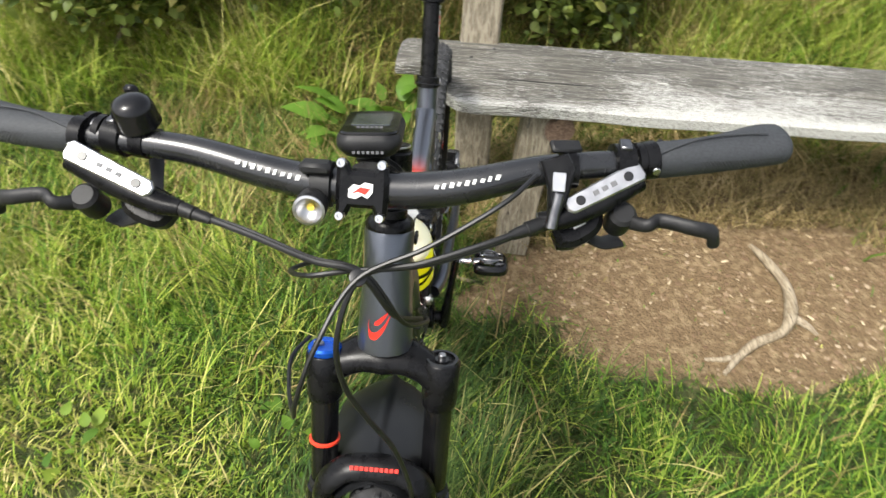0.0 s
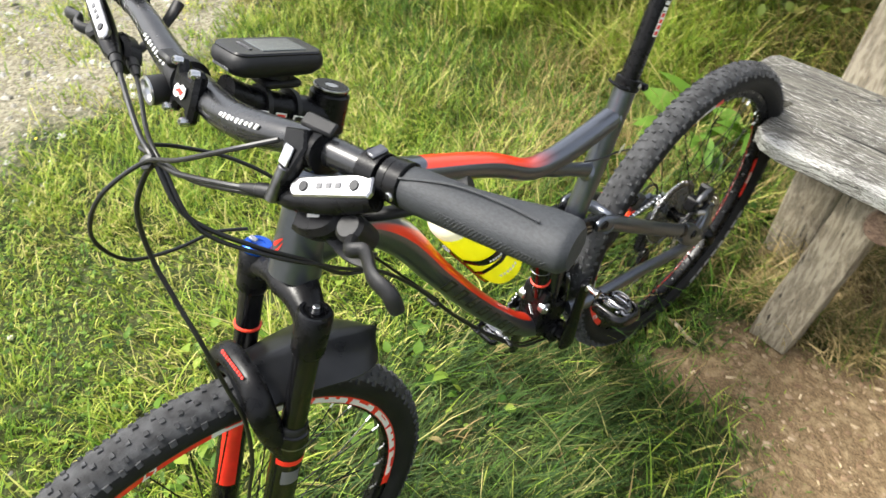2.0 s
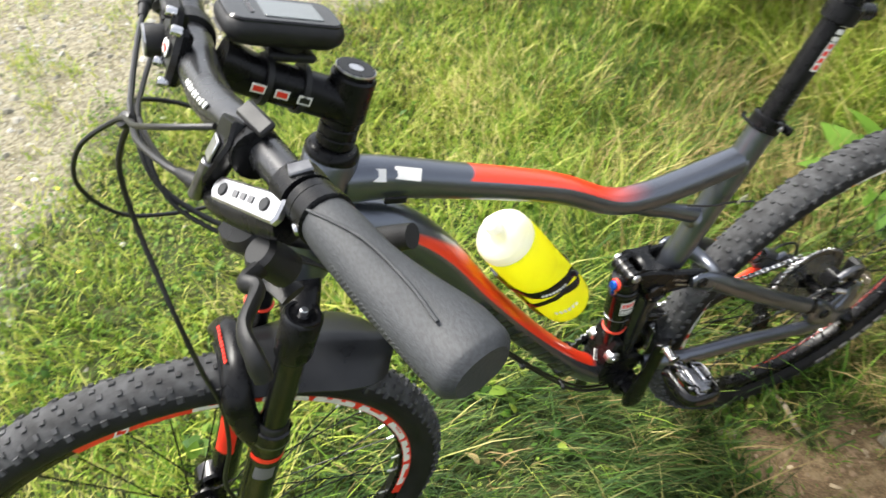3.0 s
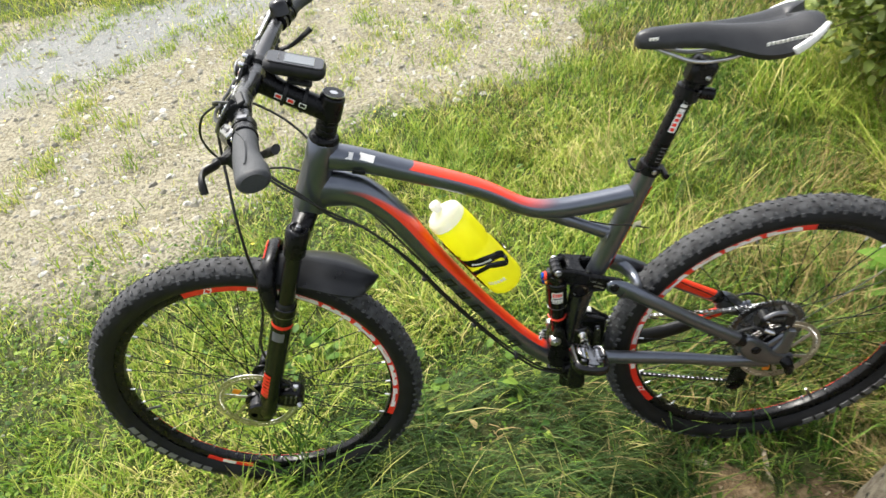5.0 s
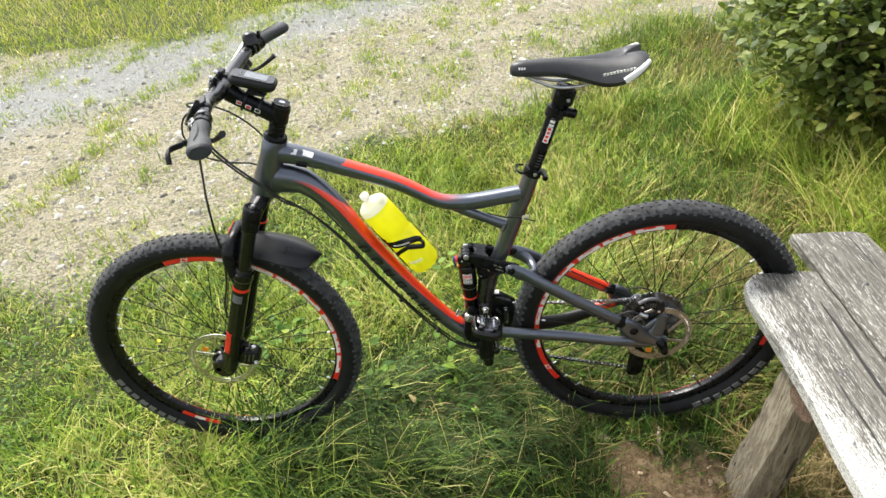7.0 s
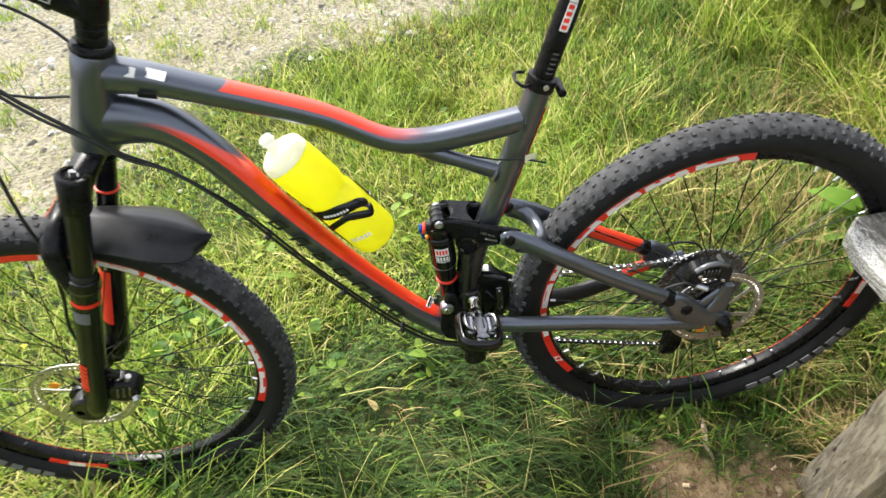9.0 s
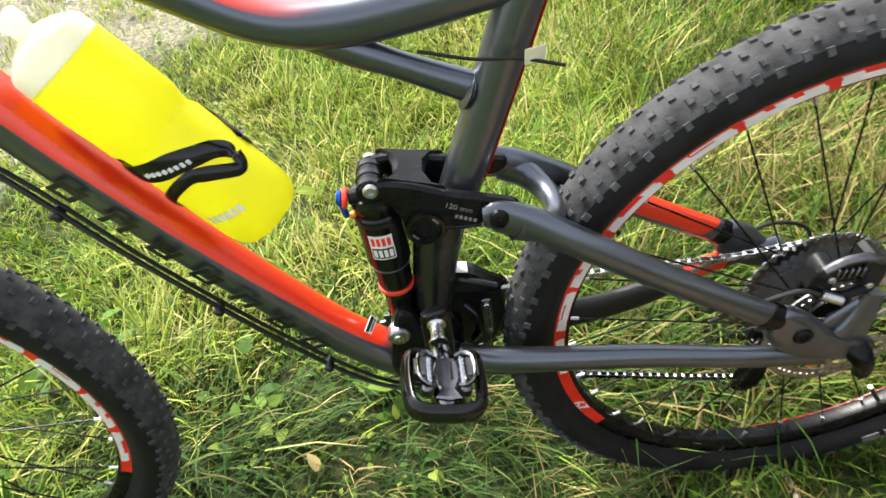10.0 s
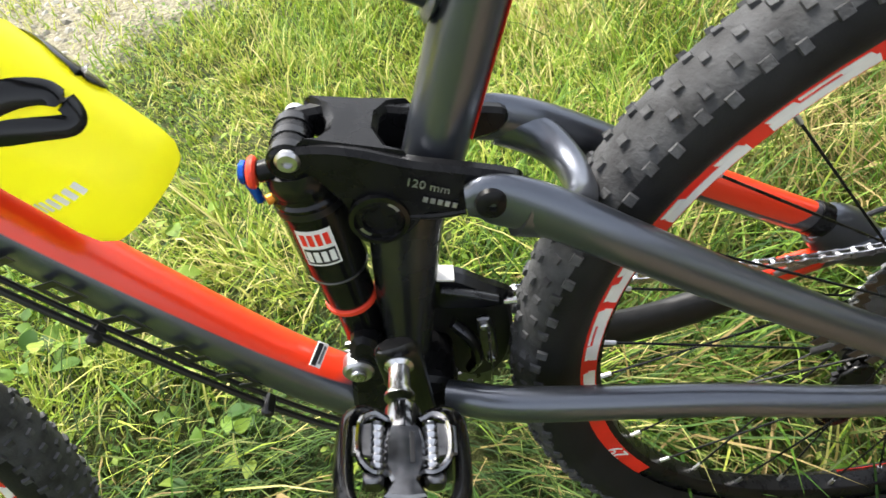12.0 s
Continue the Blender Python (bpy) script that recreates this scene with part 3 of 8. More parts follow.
def plank(outline, z0, z1, seed):
    """A seat board from its outline seen from above, with worn rims and an uneven top."""
    rnd = np.random.RandomState(seed)
    p = []
    out = np.array(outline, float)
    for a, b in zip(out, np.roll(out, -1, 0)):
        k = max(1, int(np.linalg.norm(b - a) / 0.06))
        p += [a + (b - a) * i / k for i in range(k)]
    p = np.array(p)
    p += rnd.normal(0, 0.0012, p.shape)
    g = Geo()
    plate(p, z1 - z0, (0, 0, (z0 + z1) / 2), (1, 0, 0), (0, 1, 0), 0.005, geo=g)
    return g


def build_bench():
    b = thing("bench", (0.9, 1.56, 0.05), "old weathered grey wooden bench of rough planks beside a dirt patch", "bench")
    part("seat_plank", plank([(0.045, 1.352), (0.10, 1.342), (0.30, 1.346), (0.62, 1.338), (1.30, 1.352), (2.05, 1.36), (2.05, 1.53), (1.2, 1.532), (0.02, 1.533), (0.012, 1.47), (0.018, 1.385)], 0.486, 0.524, 3), M_PLANK, b, "bleached grey seat plank with a rounded corner")
    part("seat_plank", plank([(-0.146, 1.541), (0.6, 1.541), (1.3, 1.542), (2.09, 1.540), (2.09, 1.735), (1.2, 1.742), (0.2, 1.738), (-0.125, 1.728), (-0.143, 1.70)], 0.488, 0.522, 5), M_PLANK, b, "grey seat plank with cracks and knots")
    part("backrest", rough_bar((-0.27, 1.845, 0.80), (2.1, 1.85, 0.81), (0.019, 0.095), 7, segs=30), M_PLANK, b, "grey backrest board")
    part("backrest_post", rough_bar((0.11, 1.69, -0.02), (0.105, 1.80, 0.92), (0.062, 0.035), 8, (0, 1, 0)), M_POST, b)
    part("backrest_post", rough_bar((1.72, 1.69, 0.05), (1.72, 1.80, 0.92), (0.062, 0.035), 9, (0, 1, 0)), M_POST, b)
    part("leg", rough_bar((0.262, 1.372, -0.02), (0.290, 1.428, 0.486), (0.052, 0.042), 11, (0, 1, 0), taper=(1.05, 0.95)), M_POST, b, "split-log front leg")
    part("leg", rough_bar((1.70, 1.335, 0.05), (1.66, 1.425, 0.486), (0.052, 0.042), 12, (0, 1, 0)), M_POST, b)
    part("brace", tube([(0.350, 1.375, 0.432), (0.345, 1.42, 0.434), (0.335, 1.56, 0.437), (0.33, 1.71, 0.436)], [0.043, 0.046, 0.045, 0.044], 18, 4), M_BRACE, b, "round brown log brace under the seat")
    part("brace", tube([(1.60, 1.38, 0.434), (1.60, 1.55, 0.436), (1.60, 1.71, 0.436)], [0.044, 0.046, 0.044], 18, 4), M_BRACE, b)
    for x, y in ((0.08, 1.62), (0.15, 1.69), (0.36, 1.43), (0.52, 1.66)):
        g = lathe([(-0.004, 0.006), (0.0010, 0.006), (0.0022, 0.004), (0.0022, 0.0)], (x, y, 0.5225), (0, 0, 1), 8)
        part("nail", g, M_DARKMETAL, b)


build_bench()


# ---- mountain bike ----
HUB_F, HUB_R = Vector((0, 0.002, 0.366)), Vector((-0.002, 1.156, 0.368))
BB = Vector((0, 0.712, 0.345))
bike = thing("mountain_bike", (0, 0, 0), "full-suspension mountain bike, dark grey and red, leaning on the bench", "bicycle")
X3 = (1, 0, 0)


def yz(x, *pts):
    return [(x, y, z) for y, z in pts]


def tread(seed):
    """Knobs in staggered rows, square ones in the middle and larger ones on the shoulders."""
    g = Geo()
    rnd = random.Random(seed)
    R, r = 0.3382, 0.0303

    def knob(a, phi, la, lp, h):
        a, phi = a + rnd.uniform(-0.0016, 0.0016), phi + radians(rnd.uniform(-1.2, 1.2))
        la, lp, h = la * rnd.uniform(0.85, 1.1), lp * rnd.uniform(0.85, 1.1), h * rnd.uniform(1.05, 1.5)
        lean = rnd.uniform(-0.12, 0.12)

        def at(da, dp, rad):
            aa, pp = a + da, phi + dp
            d = R + rad * math.cos(pp)
            return (rad * math.sin(pp), d * math.cos(aa), d * math.sin(aa))
        v = [at(sa * la, sp * lp, r - 0.001) for sa, sp in ((-1, -1), (1, -1), (1, 1), (-1, 1))]
        v += [at((sa * 0.78 + lean) * la, sp * lp * 0.78, r + h * (1.0 if sa > 0 else 0.72)) for sa, sp in ((-1, -1), (1, -1), (1, 1), (-1, 1))]
        g.add(v, [(0, 1, 5, 4), (1, 2, 6, 5), (2, 3, 7, 6), (3, 0, 4, 7), (4, 5, 6, 7)])

    n = 112
    for i in range(n):
        a = 2 * math.pi * i / n
        half = math.pi / n
        knob(a, radians(9 if i % 2 else 14), 0.0098, radians(6.5), 0.0026)
        knob(a + half * 0.7, radians(-9 if i % 2 else -14), 0.0098, radians(6.5), 0.0026)
        for s in (-1, 1):
            knob(a + half, s * radians(34 + (i % 2) * 5), 0.0088, radians(6.5), 0.0027)
            knob(a + (half * 0.2 if i % 2 else 0), s * radians(58 + (i % 2) * 6), 0.0115, radians(8.0), 0.0024)
    return g


def build_wheel(name, hub, decal_turn, rotor_r, drive):
    R, r = 0.3382, 0.0303
    prof = []
    for k in range(29):
        a = radians(-140 + 280 * k / 28)
        pull = 1 - 0.22 * max(0.0, (abs(math.degrees(a)) - 92) / 48) ** 1.3
        prof.append((r * pull * math.sin(a), R + r * math.cos(a)))
    at = Matrix.Translation(hub)
    wheel = part(name, lathe(prof, (0, 0, 0), X3, 96, cap=False), M_RUBBER, bike, "knobbly black tyre on a black rim with red decals", at=at, local=True)
    sub = lambda nm, g, m, lb="": part(nm, g, m, wheel, lb, local=True)  # noqa: E731
    crown = [((r + 0.0004) * math.sin(radians(p)), R + (r + 0.0004) * math.cos(radians(p))) for p in range(-60, 61, 10)]
    sub("tread_band", lathe(crown, (0, 0, 0), X3, 96, cap=False), M_DUSTY, "dusty grey tread between the knobs")
    sub("tread", tread(len(name)), M_KNOB, "worn grey-black tread knobs")
    rim = [(-0.0125, 0.3185), (-0.0135, 0.3165), (-0.0125, 0.302), (-0.0085, 0.2965), (0, 0.2950), (0.0085, 0.2965), (0.0125, 0.302), (0.0135, 0.3165), (0.0125, 0.3185)]
    sub("rim", lathe(rim, (0, 0, 0), X3, 96, closed=True), M_BLACK)
    # hub, spokes and nipples
    hp = [(-0.064, 0.008), (-0.05, 0.009), (-0.036, 0.012), (-0.034, 0.027), (-0.030, 0.027), (-0.027, 0.014), (0, 0.012), (0.024, 0.014), (0.026, 0.028), (0.030, 0.028), (0.034, 0.014), (0.05, 0.01), (0.064, 0.008)]
    sub("hub", lathe(hp, (0, 0, 0), X3, 24), M_BLACK)
    for i in range(32):
        a = 2 * math.pi * (i + 0.5) / 32
        s = 1 if i % 2 else -1
        lead = radians(38) * (1 if (i // 2) % 2 else -1)
        p = Vector((s * 0.028, 0.026 * math.cos(a + lead), 0.026 * math.sin(a + lead)))
        q = Vector((s * 0.003, 0.296 * math.cos(a), 0.296 * math.sin(a)))
        g = rod(p, q, 0.0011, 6)
        sub("spoke", g, M_BLACK)
        d = (p - q).normalized()
        sub("nipple", rod(q, q + d * 0.011, 0.0021, 6), M_SILVER)
    # brake rotor with slots and arms
    g = Geo()
    n = 60
    for i in range(n):
        a0, a1 = 2 * math.pi * i / n, 2 * math.pi * (i + 0.62) / n
        for lo, hi in ((rotor_r - 0.0165, rotor_r - 0.0100), (rotor_r - 0.0070, rotor_r)):
            arc_band(lo, hi, 0.049, 0.049, math.degrees(a0), 360 * (i + 1) / n, 1, g, 0.0018)
        arc_band(rotor_r - 0.0102, rotor_r - 0.0068, 0.049, 0.049, math.degrees(a0), math.degrees(a1), 1, g, 0.0018)
    for i in range(6):
        a = 2 * math.pi * i / 6
        c = [(0.024 * math.cos(a), 0.024 * math.sin(a)), (rotor_r - 0.015) * np.array((math.cos(a + 0.55), math.sin(a + 0.55))), (rotor_r - 0.015) * np.array((math.cos(a + 0.68), math.sin(a + 0.68))), (0.024 * math.cos(a + 0.3), 0.024 * math.sin(a + 0.3))]
        plate([tuple(x) for x in c], 0.0018, (0.0499, 0, 0), (0, 1, 0), (0, 0, 1), 0.0003, geo=g)
    sub("brake_rotor", g, M_ROTOR, "slotted steel brake rotor")
    sub("rotor_carrier", lathe([(0.046, 0.012), (0.046, 0.027), (0.053, 0.026), (0.053, 0.012)], (0, 0, 0), X3, 24, closed=True), M_BLACK)
    a = radians(128 if not drive else 250)
    o, d, e = Vector((0.0535, 0.054 * math.cos(a), 0.054 * math.sin(a))), (0, math.cos(a), math.sin(a)), (0, -math.sin(a), math.cos(a))
    sub("rotor_sticker", plate([(-0.006, -0.011), (0.010, -0.004), (0.007, 0.010), (-0.007, 0.006)], 0.001, o, d, e, 0.0002), M_ORANGE, "orange warning sticker")
    # decals on both sides of the rim: a red field with white blocks, and a number
    for s in (1, -1):
        def band(nm, r0, r1, a0, a1, m, lift=0.0, skew=0.0):
            x = lambda rr: s * (0.0128 + (rr - 0.302) * 0.06) + s * (0.0004 + lift)  # noqa: E731
            b0, b1 = (a0, a1) if s > 0 else (2 * decal_turn + 180 - a0, 2 * decal_turn + 180 - a1)
            sub(nm, arc_band(r0, r1, x(r0), x(r1), b0, b1, thick=0.0005 * s, skew=skew * s), m)
        t = decal_turn
        band("rim_decal", 0.3014, 0.3160, t - 66, t + 64, M_RED)
        for k in range(7):
            a, wide = t - 61 + k * 14.6, (12.6, 13.2, 11.8)[k % 3]
            band("decal_block", 0.3024, 0.3082, a, a + wide, M_WHITE, 0.0005)
            band("decal_block", 0.3083, 0.3122, a + 0.3, a + 3.6, M_WHITE, 0.0005, 0.4)
            band("decal_block", 0.3083, 0.3122, a + wide - 3.6, a + wide - 0.3, M_WHITE, 0.0005, 0.4)
            if k % 3 == 1:
                band("decal_block", 0.3083, 0.3122, a + wide / 2 - 1.4, a + wide / 2 + 1.4, M_WHITE, 0.0005, 0.4)
            elif k % 3 == 2:
                band("decal_block", 0.3102, 0.3122, a + 3.7, a + wide - 3.7, M_WHITE, 0.0005)
        band("rim_decal", 0.3025, 0.3165, t + 190, t + 211, M_RED)
        band("decal_block", 0.3045, 0.3145, t + 197, t + 203, M_WHITE, 0.0005)
    a = radians(decal_turn + 54)
    me = lettering("29", 0.0235, Matrix.Translation((0.0149, 0.3092 * math.cos(a), 0.3092 * math.sin(a))) @ Matrix(((0, 0, 1), (1, 0, 0), (0, 1, 0))).to_4x4() @ pose(0, 0, 0, 0, 0, decal_turn + 54 + 90 - 180))
    sub("wheel_size_number", me, M_WHITE, "white wheel size number on the rim")
    # maker's name on the tyre's side as plain blocks
    for k in range(8):
        for s in (1,):
            a0 = decal_turn + (153 if not drive else 142) + k * 5.3
            sub("tyre_mark", arc_band(0.3280, 0.3440, s * 0.0299, s * 0.0298, a0, a0 + (3.6 if k % 3 else 4.1), 2, thick=0.0012), M_TYREPRINT)
    v = Vector((0, 0.295 * math.cos(radians(decal_turn + 150)), 0.295 * math.sin(radians(decal_turn + 150))))
    sub("valve", rod(v, v * (0.255 / 0.295), 0.003, 8), M_DARKMETAL)
    return wheel


build_wheel("front_wheel", HUB_F, 40, 0.090, False)
build_wheel("rear_wheel", HUB_R, 152, 0.088, True)

# frame
part("top_tube", tube(yz(0, (0.283, 0.938), (0.33, 0.925), (0.40, 0.897), (0.53, 0.841), (0.615, 0.789), (0.67, 0.776), (0.73, 0.779), (0.815, 0.791)), [(0.024, 0.024), (0.021, 0.021), (0.020, 0.0185), (0.019, 0.017), (0.018, 0.016), (0.018, 0.0185), (0.018, 0.019), (0.018, 0.018)], 20, 7, X3, square=2.4), M_TOP, bike, "grey top tube with a red field")
part("down_tube", tube(yz(0, (0.252, 0.875), (0.290, 0.870), (0.330, 0.853), (0.380, 0.794), (0.437, 0.690), (0.513, 0.564), (0.598, 0.443), (0.651, 0.386), (0.70, 0.356)), [(0.026, 0.038), (0.026, 0.034), (0.026, 0.029), (0.0255, 0.0250), (0.025, 0.0220), (0.0245, 0.0215), (0.0245, 0.0215), (0.026, 0.0230), (0.03, 0.024)], 24, 7, X3, square=2.1), M_DOWN, bike, "grey down tube with a red field")
AX = Vector((0, 0.3827, 0.9239))
H0 = Vector((0, 0.2255, 0.842))
part("head_tube", lathe([(-0.004, 0.026), (0.0, 0.0315), (0.02, 0.031), (0.06, 0.0285), (0.10, 0.0265), (0.138, 0.0268), (0.141, 0.025)], H0, AX, 28), M_FRAME, bike)
part("headset_cup", lathe([(0.1405, 0.0262), (0.1445, 0.0266), (0.150, 0.0240), (0.152, 0.021)], H0, AX, 28), M_BLACK, bike)
for k, h in enumerate((0.1525, 0.1635, 0.1745)):
    part("steerer_spacer", lathe([(h, 0.0175), (h + 0.001, 0.0184), (h + 0.0094, 0.0184), (h + 0.0104, 0.0175)], H0, AX, 24), M_BLACK, bike)
# plain red mark on the head tube, in place of a badge
def swoosh(path, wide):
    """A flat stroke laid round the head tube: rows of (height along it, degrees round it)."""
    line = catmull(path, 6)
    a, u, w = (np.array(q) for q in basis(AX))
    v, n = [], len(line)
    for k, (h, deg) in enumerate(line):
        half = wide * math.sin(math.pi * (0.12 + 0.80 * k / (n - 1)))
        for hh in (h - half, h + half):
            r = np.interp(hh, (0.0, 0.02, 0.06, 0.10), (0.0315, 0.031, 0.0285, 0.0265)) + 0.0007
            v.append(np.array(H0) + a * hh + r * (math.cos(radians(deg)) * u + math.sin(radians(deg)) * w))
    return Geo().add(v, [(2 * k, 2 * k + 1, 2 * k + 3, 2 * k + 2) for k in range(n - 1)])


part("head_badge", swoosh([(0.040, 238), (0.026, 242), (0.024, 256), (0.034, 272), (0.048, 284)], 0.0045), M_RED, bike)
part("head_badge", swoosh([(0.038, 252), (0.042, 264), (0.053, 282)], 0.0036), M_RED, bike)
part("seat_tube", tube(yz(0, (0.842, 0.845), (0.83, 0.811), (0.79, 0.70), (0.745, 0.578)), [0.0185, 0.0187, 0.0192, 0.0195], 20, 6, X3), M_FRAME, bike)
part("lower_seat_tube", tube(yz(0, (0.742, 0.60), (0.727, 0.545), (0.712, 0.46), (0.702, 0.40), (0.70, 0.35)), [(0.019, 0.027), (0.021, 0.0245), (0.023, 0.0205), (0.026, 0.020), (0.03, 0.022)], 20, 6, X3), M_SATIN, bike)
part("frame_strut", tube(yz(0, (0.655, 0.7685), (0.69, 0.749), (0.725, 0.731), (0.779, 0.703)), [(0.010, 0.0120), (0.0105, 0.0125), (0.010, 0.0115), (0.012, 0.0145)], 16, 6, X3), M_FRAME, bike)
for (y, z), r in (((0.822, 0.789), 0.0212), ((0.776, 0.703), 0.017)):
    part("weld_bead", lathe([(-0.003, r - 0.004), (0, r), (0.003, r - 0.004)], (0, y - 0.006, z), (0, 1, -0.12 if z > 0.75 else -0.5), 20), M_FRAME, bike)
part("bottom_bracket_shell", rod((-0.04, *BB.yz), (0.04, *BB.yz), 0.0265, 28, 0.004), M_BLACK, bike)
part("shock_mount", plate([(0.655, 0.385), (0.668, 0.455), (0.676, 0.476), (0.690, 0.470), (0.70, 0.43), (0.720, 0.420), (0.737, 0.410), (0.740, 0.392), (0.728, 0.372), (0.70, 0.352), (0.665, 0.358)], 0.058, (0, 0, 0), (0, 1, 0), (0, 0, 1), 0.004, 2), M_BLACK, bike)
part("seat_stripe", tube([(0.003, 0.8475, 0.807), (0.003, 0.8075, 0.695), (0.003, 0.779, 0.618)], [(0.007, 0.0012)] * 3, 8, 5, X3), M_RED, bike, "red stripe down the back of the seat tube")
part("seat_clamp", lathe([(-0.010, 0.0195), (-0.009, 0.0212), (0.009, 0.0212), (0.010, 0.0195)], (0, 0.842, 0.845), (0, 0.34, 0.94), 24), M_BLACK, bike)
part("clamp_bolt", rod((-0.018, 0.868, 0.833), (0.020, 0.868, 0.833), 0.0062, 12, 0.001), M_BLACK, bike)
part("clamp_bolt", rod((0.0195, 0.845, 0.846), (0.0225, 0.845, 0.846), 0.0042, 10, 0.0006), M_SILVER, bike, "silver bolt on the seat clamp")
part("clamp_lever", tube([(0.010, 0.826, 0.848), (0.022, 0.815, 0.853), (0.012, 0.805, 0.858), (-0.01, 0.808, 0.858), (-0.02, 0.822, 0.852)], 0.0024, 8, 6), M_BLACK, bike)
# cable stub with a paper tag out of the seat tube
part("cable_stub", tube([(0.019, 0.735, 0.752), (0.024, 0.775, 0.742), (0.026, 0.81, 0.738), (0.028, 0.845, 0.728)], 0.0016, 6), M_CABLE, bike)
part("cable_tag", box((0.027, 0.822, 0.7395), (0.001, 0.017, 0.014), 0.0003, (0, 8, 12)), M_TAG, bike, "pale paper tag on a cable end")
# pale stickers on the top tube
for y, z, w, turn in ((0.3185, 0.9425, 0.013, -16), (0.3475, 0.9350, 0.027, -21)):
    part("sticker", box((0.0172, y, z + 0.0015), (0.0010, w, 0.013), 0.0003, (turn, -46, 0)), M_WHITE, bike, "worn white sticker")
part("shut_port", box((0.0245, 0.330, 0.914), (0.004, 0.024, 0.008), 0.002, (-14, -5, 0)), M_BLACK, bike)

# stays
part("left_chainstay", tube([(0.036, 0.735, 0.402), (0.052, 0.79, 0.403), (0.060, 0.93, 0.388), (0.067, 1.03, 0.372), (0.070, 1.125, 0.360)], [(0.012, 0.0170), (0.0125, 0.0160), (0.0120, 0.0145), (0.0110, 0.0140), (0.010, 0.0150)], 16, 6, X3), M_FRAME, bike)
part("right_chainstay", tube([(-0.060, 0.96, 0.3515), (-0.063, 1.03, 0.378), (-0.066, 1.08, 0.388), (-0.068, 1.135, 0.398)], [(0.0085, 0.013), (0.009, 0.0145), (0.008, 0.012), (0.008, 0.011)], 16, 6, X3), M_CHAIN_R, bike)
part("chainstay_guard", tube([(-0.036, 0.735, 0.388), (-0.050, 0.79, 0.352), (-0.056, 0.86, 0.337), (-0.058, 0.92, 0.340), (-0.060, 0.985, 0.357), (-0.0615, 1.012, 0.369)], [(0.012, 0.017), (0.012, 0.020), (0.0115, 0.023), (0.0115, 0.021), (0.0115, 0.0185), (0.0095, 0.0155)], 16, 6, X3), M_MATT, bike, "black rubber guard on the chainstay")
part("stay_stripe", tube([(-0.0505, 1.022, 0.3885), (-0.0525, 1.045, 0.394), (-0.054, 1.066, 0.398)], [(0.0015, 0.0042)] * 3, 8, 4, X3), M_SILVER, bike, "silver stripe above a red field")
for s, m in ((1, M_FRAME), (-1, M_STAY_R)):
    part("left_seatstay" if s > 0 else "right_seatstay", tube([(s * 0.0405, 0.771, 0.5995), (s * 0.042, 0.786, 0.5990), (s * 0.046, 0.815, 0.588), (s * 0.053, 0.86, 0.560), (s * 0.058, 0.93, 0.512), (s * 0.064, 1.02, 0.454), (s * 0.067, 1.066, 0.426)], [(0.006, 0.010), (0.0075, 0.0170), (0.011, 0.0165), (0.0125, 0.0155), (0.0120, 0.0150), (0.0110, 0.0150), (0.010, 0.0150)], 18, 6, X3), m, bike)
part("stay_bridge", tube([(-0.046, 0.800, 0.590), (-0.040, 0.823, 0.579), (-0.022, 0.838, 0.571), (0.0, 0.842, 0.569), (0.022, 0.838, 0.571), (0.040, 0.823, 0.579), (0.046, 0.800, 0.590)], [(0.017, 0.010), (0.015, 0.011), (0.012, 0.011), (0.011, 0.010), (0.012, 0.011), (0.015, 0.011), (0.017, 0.010)], 14, 6, (0, 0.57, 0.82)), M_FRAME, bike, "grey yoke between the seatstays")
for s in (1, -1):
    drop = part("dropout", tube([(s * 0.066, 1.056, 0.430), (s * 0.068, 1.064, 0.425), (s * 0.071, 1.082, 0.408), (s * 0.072, 1.105, 0.388), (s * 0.073, 1.130, 0.376), (s * 0.073, 1.152, 0.370), (s * 0.072, 1.170, 0.367)], [(0.0095, 0.0150), (0.0105, 0.0215), (0.0105, 0.0255), (0.0090, 0.0225), (0.0090, 0.0180), (0.0090, 0.0160), (0.0080, 0.0120)], 22, 7, X3, square=3.0), M_FRAME, bike, "forged grey dropout at the rear axle")
    part("pivot_bolt", lathe([(0.0, 0.0105), (0.0030, 0.0102), (0.0042, 0.0088), (0.0042, 0.0052), (0.0015, 0.0045), (0.0015, 0.0)], (s * 0.0800, 1.085, 0.412), (s, 0, 0), 18), M_BLACK, drop)
    part("stay_collar", tube([(s * 0.0655, 1.046, 0.439), (s * 0.0665, 1.056, 0.432), (s * 0.067, 1.062, 0.428)], [(0.0112, 0.0162), (0.0115, 0.0170), (0.0112, 0.0165)], 18, 4, X3), M_BLACK, drop, "black collar at the stay's end")
part("axle_lever", tube([(0.074, 1.155, 0.370), (0.084, 1.158, 0.366), (0.087, 1.164, 0.352), (0.084, 1.168, 0.336)], [0.014, 0.013, 0.0105, 0.009], 12), M_BLACK, bike)

